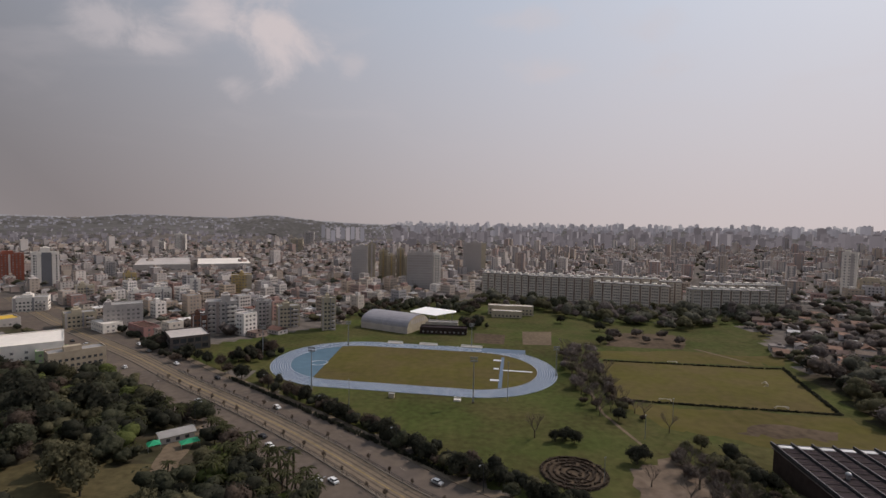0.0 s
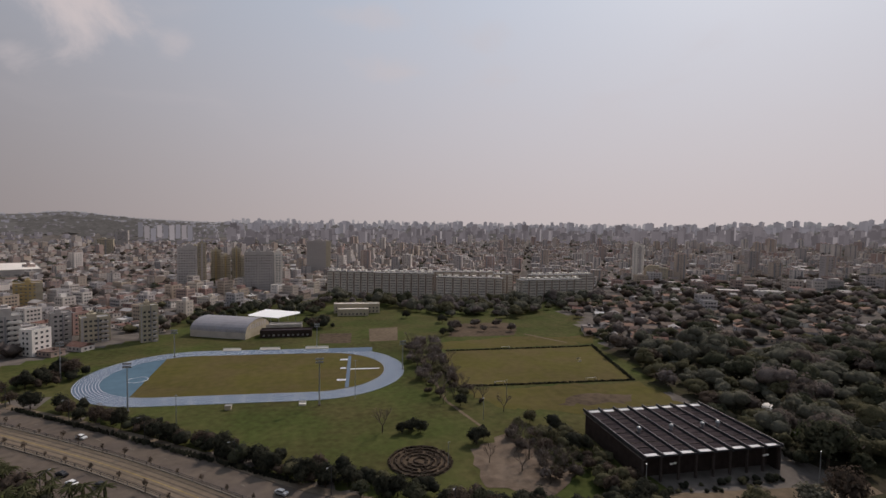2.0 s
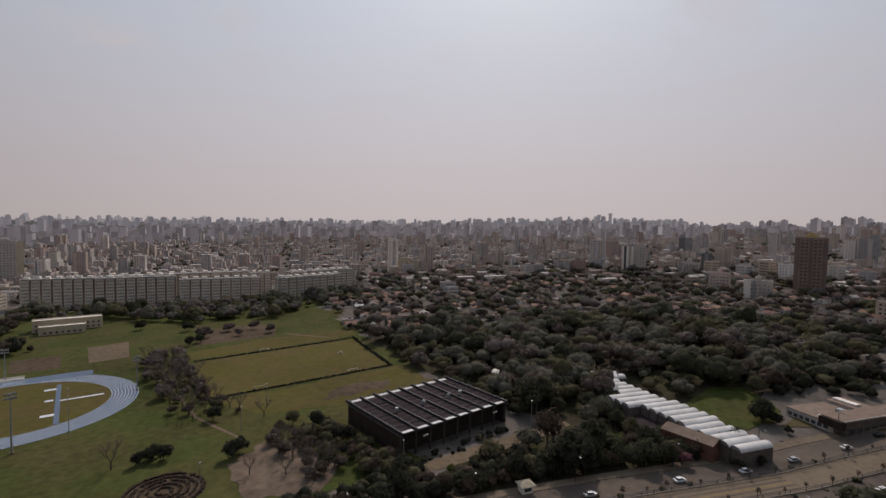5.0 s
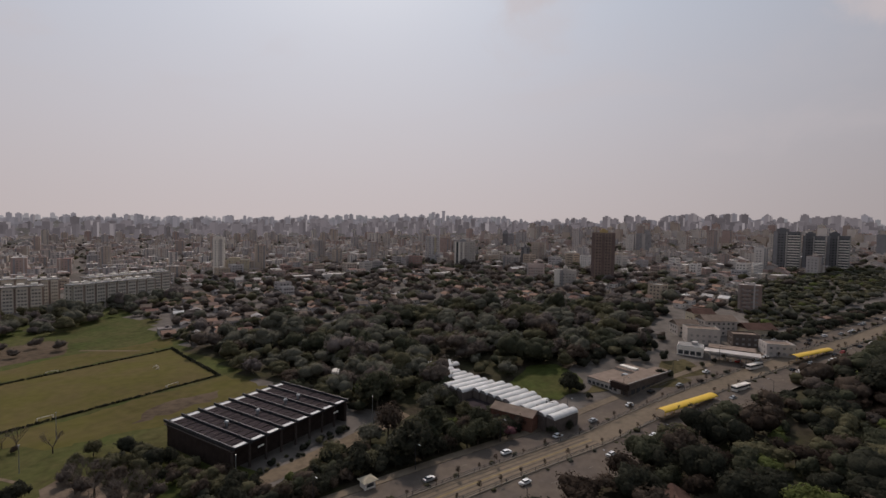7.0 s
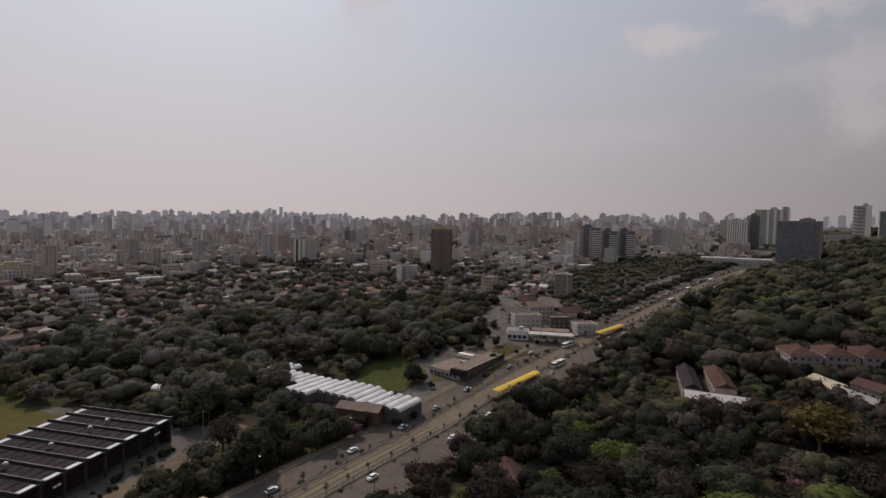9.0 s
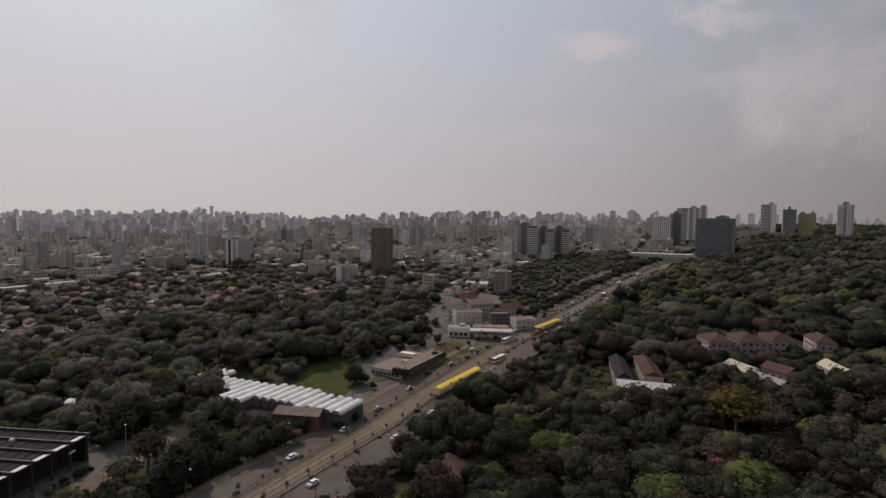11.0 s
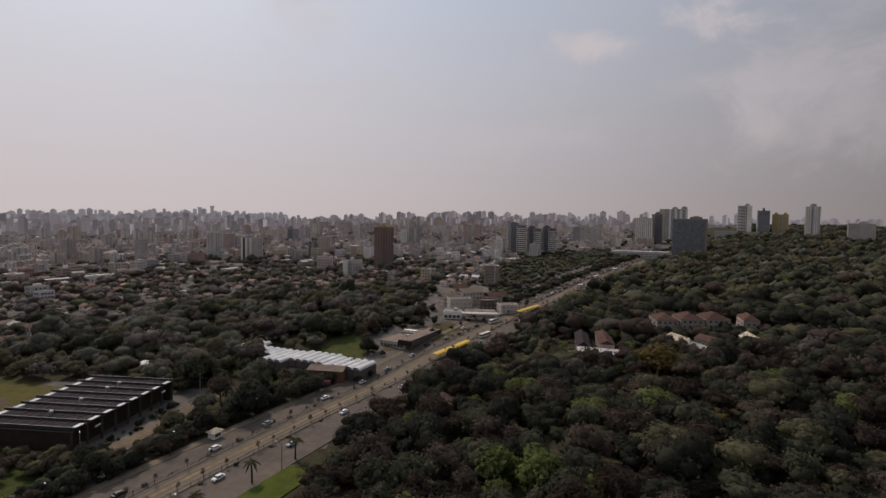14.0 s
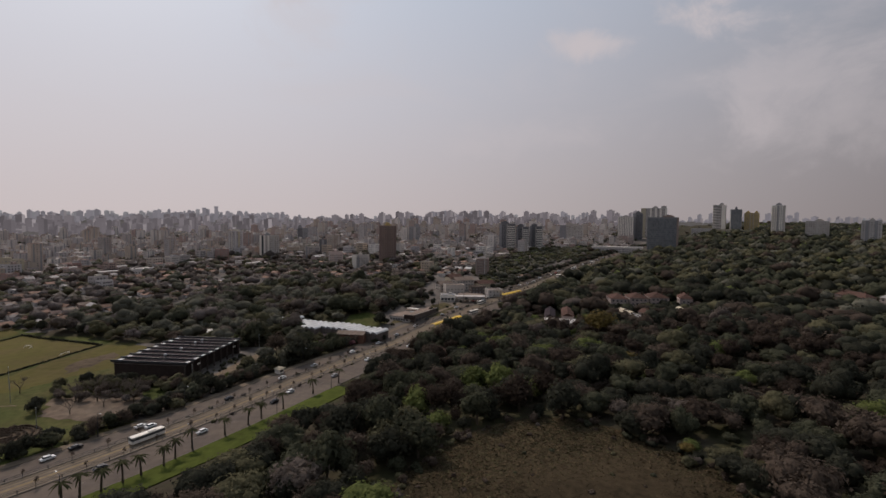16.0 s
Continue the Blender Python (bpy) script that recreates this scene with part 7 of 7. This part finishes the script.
while k < -150:
    for off in (18.5, -24):
        x, y, a = on_road(k + rng.uniform(-3, 3), off)
        if rng.random() < 0.7 and not (off < 0 and k > -215):
            STUFF[pick(rng, {"dark": 50, "mid": 20, "brown": 20, "olive": 10})].append((x, y, rng.uniform(0.45, 0.8), 1))
    k += 9
# the western park corner
WEST = [(-25, 122), (-45, 135), (-66, 158), (-76, 178), (-104, 196), (-130, 216), (-170, 240), (-210, 235), (-230, 180), (-200, 110), (-120, 70), (-60, 66), (-24, 92)]
for i, (x, y) in enumerate(scatter(WEST, 7.6, 41, [(-93, 168, 12), (-86, 152, 10), (-84, 140, 11), (-92, 182, 6), (-96, 130, 16), (-112, 134, 13), (-78, 158, 5)])):
    if y < road_y(x) - 21:
        kind, sc = pick(rng, {"dark": 44, "mid": 30, "olive": 16, "bright": 5, "brown": 8}), rng.uniform(0.65, 1.25)
        if i % 9 == 0:
            tree(kind, x, y, sc, "trees of the western park")
        else:
            STUFF[kind].append((x, y, sc, 1))
for x, y in ((-112, 196), (-108, 190), (-104, 186), (-100, 184), (-98, 190), (-120, 202), (-76, 168), (-70, 166), (-66, 160), (-60, 154), (-52, 146), (-46, 140), (-40, 138), (-34, 132), (-80, 140), (-150, 150), (-143, 146), (-137, 150),
             (-128, 160), (-120, 165), (-110, 172), (-70, 140), (-56, 132), (-48, 128)):
    palm(x, y, rng.uniform(1.0, 1.35))
for x, y in scatter([(-66, 168), (-22, 136), (-38, 122), (-72, 138)], 6.2, 91) + scatter([(-136, 176), (-116, 206), (-97, 190), (-108, 166)], 7.5, 92) + scatter([(-94, 186), (-78, 176), (-72, 164), (-84, 170)], 4.5, 93):
    if y < road_y(x) - 22:
        palm(x, y, rng.uniform(0.9, 1.4))
for kind, x, y, sc in (("olive", -104, 133, 1.5), ("olive", -112, 138, 1.2), ("olive", -97, 128, 1.3), ("bright", -62, 142, 0.8), ("bright", -68, 148, 0.8), ("mid", -74, 152, 0.7), ("bright", -76, 157, 0.6), ("dark", -150, 175, 1.7), ("dark", -140, 190, 1.6), ("dark", -165, 190, 1.8), ("dark", -128, 182, 1.5)):
    tree(kind, x, y, sc, "trees of the western park")
for x, y in ((36, 82.4), (47, 76), (56, 71), (72, 62.5), (90, 54.6), (24, 85.5), (18, 89), (14, 92), (9, 95), (6, 99), (2, 101), (29, 84.5), (62, 68), (105, 46)):
    palm(x, y, rng.uniform(1.1, 1.3))



def build_stuff_trees():
    for kind, spots in STUFF.items():
        if not spots:
            continue
        rad, hgt, base, _ = TREE_KINDS[kind]
        thin = kind in ("brown", "umber", "grey", "ash")
        # detail: lobes, leaf sprays, their size, roundness of the lobes, their fullness
        steps = {3: (17, 1400, 0.28, 1, 0.80, 0.66), 2: (14, 820, 0.33, 1, 0.84, 0.72), 1: (9, 240, 0.44, 1, 0.88, 0.80), 0.5: (5, 70, 0.66, 1, 0.95, 0.86), 0: (4, 14, 1.2, 0, 1.05, 0.8)}
        sets = {q: [crown(300 + i, n, rad, hgt, base, leaves, leaf, level, full * (0.84 if thin and q >= 1 else 1), inner) for i in range(4)] for q, (n, leaves, leaf, level, full, inner) in steps.items()}
        r2 = np.random.RandomState(len(spots))
        vs, fs, k = [], [], 0
        lawn = inside(np.array([q[0] for q in spots]), np.array([q[1] for q in spots]), PARK)
        for (x, y, sc, near), park in zip(spots, lawn):
            V, F = sets[near][r2.randint(4)]
            a = r2.uniform(0, 6.28)
            c, s = math.cos(a), math.sin(a)
            wide = 1.0 if sc < 0.4 or park else 1.10 if near >= 1 else 1.25
            p = V * sc * np.array([wide * r2.uniform(0.85, 1.2), wide * r2.uniform(0.85, 1.2), r2.uniform(0.72, 1.12)])
            vs.append(np.stack([p[:, 0] * c - p[:, 1] * s + x, p[:, 0] * s + p[:, 1] * c + y, p[:, 2] + gz(x, y) - 0.3], -1))
            fs.append(F + k)
            k += len(V)
        me = tri_mesh("woodland", np.concatenate(vs), np.concatenate(fs), LEAF[kind])
        tagged(new("woodland", me), {"dark": "dense dark green woodland canopy", "mid": "green woodland canopy", "olive": "olive woodland canopy", "brown": "brown winter woodland canopy", "umber": "dark brown leafless woodland canopy", "grey": "grey leafless woodland canopy", "ash": "pale grey-brown woodland canopy", "sage": "pale green woodland canopy"}.get(kind, "light green woodland canopy"), "woodland", kind="stuff")


build_stuff_trees()


# ---------------------------------------------------------------- poles, fences, goals
def light_mast(x, y, h):
    ob = thing("floodlight_mast", "tall grey floodlight mast with a lamp rack beside the track", "mast", x, y, 0, 0, "floodlight masts round the track")
    mb = Mesh()
    mb.tube((0, 0, -0.3), (0, 0, h), 0.34, 0.16, 8)
    part("pole", mb, M_STEEL, ob)
    mb = Mesh()
    mb.box(0, 0, 0, 1.2, 1.2, 0.5)
    part("base", mb, M_CONCRETE, ob)
    mb = Mesh()
    for z in (h, h - 1.4):
        mb.box(0, 0, z, 3.4, 0.25, 0.25)
    part("rack", mb, M_STEEL, ob)
    for z in (h + 0.26, h - 1.14):
        for u in (-1.3, -0.45, 0.45, 1.3):
            mb = Mesh()
            mb.box(u, -0.2, z, 0.65, 0.4, 0.6)
            part("lamp", mb, M_STEEL, ob)


for x, y, h in ((-61, 227, 19.8), (15, 214, 20), (62, 256, 15), (-104, 281, 18), (-60, 312, 15), (20, 312, 15)):
    light_mast(x, y, h)
for x, y, h in ((31, 218, 17.5), (-38, 200, 14), (96, 196, 10), (78, 180, 9), (104, 116, 9), (160, 104, 11), (52, 148, 8)):
    ob = thing("lamp_post", "thin grey lamp post on the park lawn", "lamp post", x, y, gz(x, y), 30, "lamp posts in the park")
    mb = Mesh()
    mb.tube((0, 0, 0), (0, 0, h), 0.14, 0.09, 6)
    part("pole", mb, M_STEEL, ob)
    mb = Mesh()
    mb.box(0, 0, h, 0.9, 0.25, 0.16)
    part("lamp_head", mb, M_STEEL, ob)

for off, lo, hi in ((5.15, -140, 560), (-5.15, -140, 560)):
    fence = thing("corridor_fence", "low rail fence along the bus corridor", "fence")
    x = lo
    pts = []
    while x < hi:
        px, py, a = on_road(x, off)
        pts.append((px, py, gz(px, py) + 0.42))
        x += 5.0
    for zz in (0.55, 1.05):
        mb = Mesh()
        for p, q in zip(pts, pts[1:]):
            mb.tube((p[0], p[1], p[2] + zz), (q[0], q[1], q[2] + zz), 0.07, 0.07, 4)
        part("rail", mb, M_DARKSTEEL, fence)
    post = Mesh()
    post.box(0, 0, 0, 0.14, 0.14, 1.15)
    data = post.data("post", M_DARKSTEEL)
    for p in pts:
        ob = part("post", data, None, fence)
        ob.location = p


k = -130
SAPLING = None
while k < 560:
    for off in (5.2, -5.2):
        x, y, a = on_road(k + rng.uniform(-1, 1), off)
        m = pose(x, y, gz(x, y) + 0.25, 0, 0, rng.uniform(0, 360)) @ Matrix.Scale(rng.uniform(0.7, 1.2), 4)
        if SAPLING is None:
            SAPLING = thing("street_sapling", "thin young tree beside the bus corridor", "tree", group="saplings along the bus corridor")
            mb = Mesh()
            mb.tube((0, 0, 0), (0.1, 0, 2.6), 0.09, 0.06, 5)
            part("trunk", mb, M_BARK, SAPLING)
            part("crown", tri_mesh("crown", *crown(7, 4, 0.9, 1.9, 1.7, 60, 0.20, 0, 0.4), LEAF["brown"]), None, SAPLING)
        else:
            copy_thing(SAPLING, m)
    k += rng.uniform(7, 10)
SAPLING.matrix_basis = pose(*on_road(-131, 5.2)[:2], 0.25)

for side, gap0 in ((-22.2, -110), (17, -120)):
    k = gap0
    while k < 420:
        x, y, a = on_road(k, side)
        ob = thing("street_lamp", "tall thin street lamp with an arm over the carriageway", "street lamp", x, y, gz(x, y) + 0.3, math.degrees(a) + (90 if side < 0 else -90), "street lamps along the avenue")
        mb = Mesh()
        mb.tube((0, 0, 0), (0, 0, 8.6), 0.13, 0.08, 6)
        part("pole", mb, M_DARKSTEEL, ob)
        mb = Mesh()
        mb.tube((0, 0, 8.5), (1.9, 0, 9.1), 0.07, 0.06, 5)
        part("arm", mb, M_DARKSTEEL, ob)
        mb = Mesh()
        mb.box(2.3, 0, 9.0, 0.8, 0.3, 0.16)
        part("lamp_head", mb, M_STEEL, ob)
        k += 31


def goal(x, y, rot):
    ob = thing("football_goal", "white football goal frame on the pitch", "goal", x, y, 0.08, rot, "football goals")
    for n, a, b in (("post", (-2.6, 0, 0), (-2.6, 0, 1.2)), ("post", (2.6, 0, 0), (2.6, 0, 1.2)), ("crossbar", (-2.6, 0, 1.2), (2.6, 0, 1.2)), ("stay", (-2.6, 0, 1.1), (-2.6, 1.6, 0)), ("stay", (2.6, 0, 1.1), (2.6, 1.6, 0))):
        mb = Mesh()
        mb.tube(a, b, 0.12, 0.12, 6)
        part(n, mb, M_WHITE, ob)


for x, y, r in ((104, 220, -8), (153, 213, -8), (137, 283, -8), (168, 246, 70)):
    goal(x, y, r)
for x, y, w in ((-30, 318, 10), (-8, 315, 12), (20, 311, 14), (8, 216, 3)):
    ob = thing("bench_stand", "low pale bench stand beside the track", "bench", x, y, 0, -9, "benches beside the track")
    mb = Mesh()
    mb.box(0, 0, 0, w, 1.6, 0.8)
    part("seat", mb, M_WHITE, ob)
    mb = Mesh()
    mb.box(0, 0.9, 0, w, 0.2, 1.6)
    part("backrest", mb, M_WHITE, ob)
ob = thing("dugout", "small white hut beside the track", "hut", -22, 219, 0, -9)
mb = Mesh()
mb.box(0, 0, 0, 2.4, 1.8, 1.7)
part("wall", mb, M_CREAM, ob)
mb = Mesh()
mb.box(0, 0, 1.71, 2.8, 2.2, 0.15)
part("roof", mb, M_ROOFGREY, ob)


# ---------------------------------------------------------------- vehicles
PAINT = {"white": mat("white_car_paint", (0.75, 0.75, 0.74), 0.25, 0.03), "black": mat("black_car_paint", (0.02, 0.02, 0.022), 0.25, 0.03), "silver": mat("silver_car_paint", (0.42, 0.43, 0.44), 0.3, 0.04, metal=0.4),
         "red": mat("red_car_paint", (0.30, 0.03, 0.025), 0.3, 0.03)}
CARS = {}


def car(x, off, colour, back=False):
    px, py, a = on_road(x, off)
    m = pose(px, py, gz(px, py) + 0.24, 0, 0, math.degrees(a) + (180 if back else 0))
    if colour in CARS:
        return copy_thing(CARS[colour], m)
    ob = thing("car", colour + " car on the avenue", "car", group="cars on the avenue")
    mb = Mesh()
    mb.box(0, 0, 0.35, 4.0, 1.66, 0.5)
    mb.box(-0.1, 0, 0.852, 3.9, 1.6, 0.12, taper=0.95)
    part("body", mb, PAINT[colour], ob)
    mb = Mesh()
    mb.box(-0.2, 0, 0.974, 2.3, 1.5, 0.42, taper=0.82)
    part("cabin_glass", mb, M_GLASS, ob)
    mb = Mesh()
    mb.box(-0.2, 0, 1.396, 1.88, 1.22, 0.06)
    part("roof", mb, PAINT[colour], ob)
    for u in (-1.25, 1.25):
        for v in (-0.75, 0.75):
            mb = Mesh()
            mb.tube((u, v - 0.1, 0.3), (u, v + 0.1, 0.3), 0.3, 0.3, 10)
            part("wheel", mb, M_TYRE, ob)
    for v in (-0.55, 0.55):
        mb = Mesh()
        mb.box(2.01, v, 0.55, 0.06, 0.36, 0.16)
        part("headlight", mb, M_SKYLIGHT, ob)
    ob.matrix_basis = m
    CARS[colour] = ob
    return ob


def bus(x, off, back=False, label="white city bus on the avenue"):
    px, py, a = on_road(x, off)
    ob = thing("bus", label, "bus", px, py, gz(px, py) + 0.26, math.degrees(a) + (180 if back else 0), "city buses")
    mb = Mesh()
    mb.box(0, 0, 0.4, 11.5, 2.4, 1.0)
    part("lower_body", mb, M_WHITE, ob)
    mb = Mesh()
    mb.box(0, 0, 1.404, 11.4, 2.34, 0.95)
    part("window_band", mb, M_GLASS, ob)
    mb = Mesh()
    mb.box(0, 0, 2.358, 11.5, 2.4, 0.35, taper=0.98)
    mb.box(1.5, 0, 2.712, 2.4, 1.5, 0.28)
    part("roof", mb, M_WHITE, ob)
    for u in (-3.6, 3.8):
        for v in (-1.08, 1.08):
            mb = Mesh()
            mb.tube((u, v - 0.14, 0.45), (u, v + 0.14, 0.45), 0.45, 0.45, 10)
            part("wheel", mb, M_TYRE, ob)


bus(43, 0.5)
bus(262, -8.5, True)
bus(288, 2.5)
bus(470, 2.5)
LOWER_TRAFFIC = [
    (22, 12, "white", 0), (28, 13.5, "black", 0), (47, 12.5, "silver", 0), (49, 9.5, "white", 0), (78, 8, "black", 0), (107, 8.5, "white", 0), (128, 9, "silver", 0), (155, 9, "white", 0),
    (178, 8.5, "white", 0), (196, 9, "silver", 0), (26, -9, "black", 1), (55, -11.5, "white", 1), (84, -12, "black", 1), (95, -9, "white", 1), (120, -12, "silver", 1), (148, -9, "white", 1),
    (181, -12, "white", 1), (216, 9, "white", 0), (232, 12, "black", 0), (247, 9, "silver", 0), (268, 12, "white", 0), (300, 9, "white", 0),
]
UPPER_TRAFFIC = [
    (318, 12, "silver", 0), (340, 9, "black", 0), (360, 12, "white", 0), (380, 8, "white", 0), (400, 12, "silver", 0), (425, 9, "white", 0), (450, 12, "white", 0), (480, 9, "black", 0),
    (203, -12, "white", 1), (252, -12, "silver", 1), (300, -9, "black", 1), (330, -12, "white", 1), (365, -9, "white", 1), (410, -12, "silver", 1), (440, -9, "white", 1), (-58, -10, "black", 1),
    (-180, 9, "silver", 0), (-196, 12, "white", 0), (-215, -9, "white", 1), (-228, -12, "black", 1), (-246, 9, "white", 0), (-262, -10, "silver", 1), (-285, 12, "red", 0), (-160, -12, "white", 1), (-118, 12, "black", 0), (-75, 9, "white", 0), (-8, 12, "silver", 0), (-52, -12, "white", 1), (-28, -13, "white", 1), (-25, -10, "white", 1), (-150, 9, "white", 0), (-100, -9, "silver", 1), (-45, -9, "black", 1),
]
for x, off, col, back in LOWER_TRAFFIC + UPPER_TRAFFIC:
    car(x, off, col, bool(back))
traffic = random.Random(64)
for k in range(44):
    x = 290 + k * 7.2 + traffic.uniform(-2, 2)
    back = traffic.random() < 0.5
    off = traffic.choice([8.6, 12.0]) * (-1 if back else 1)
    if abs(x - 470) > 12:
        car(x, off, traffic.choice(["white", "white", "silver", "black", "red"]), back)
for x, off in ((318, 22), (321, 22.5), (324, 22), (327, 22.5), (330, 22), (333, 22.5), (320, 28), (324, 28.5), (329, 28)):
    car(x, off, traffic.choice(["white", "silver", "black", "black"]), traffic.random() < 0.5)
bus(420, -2.5, True)
bus(520, 2.5)
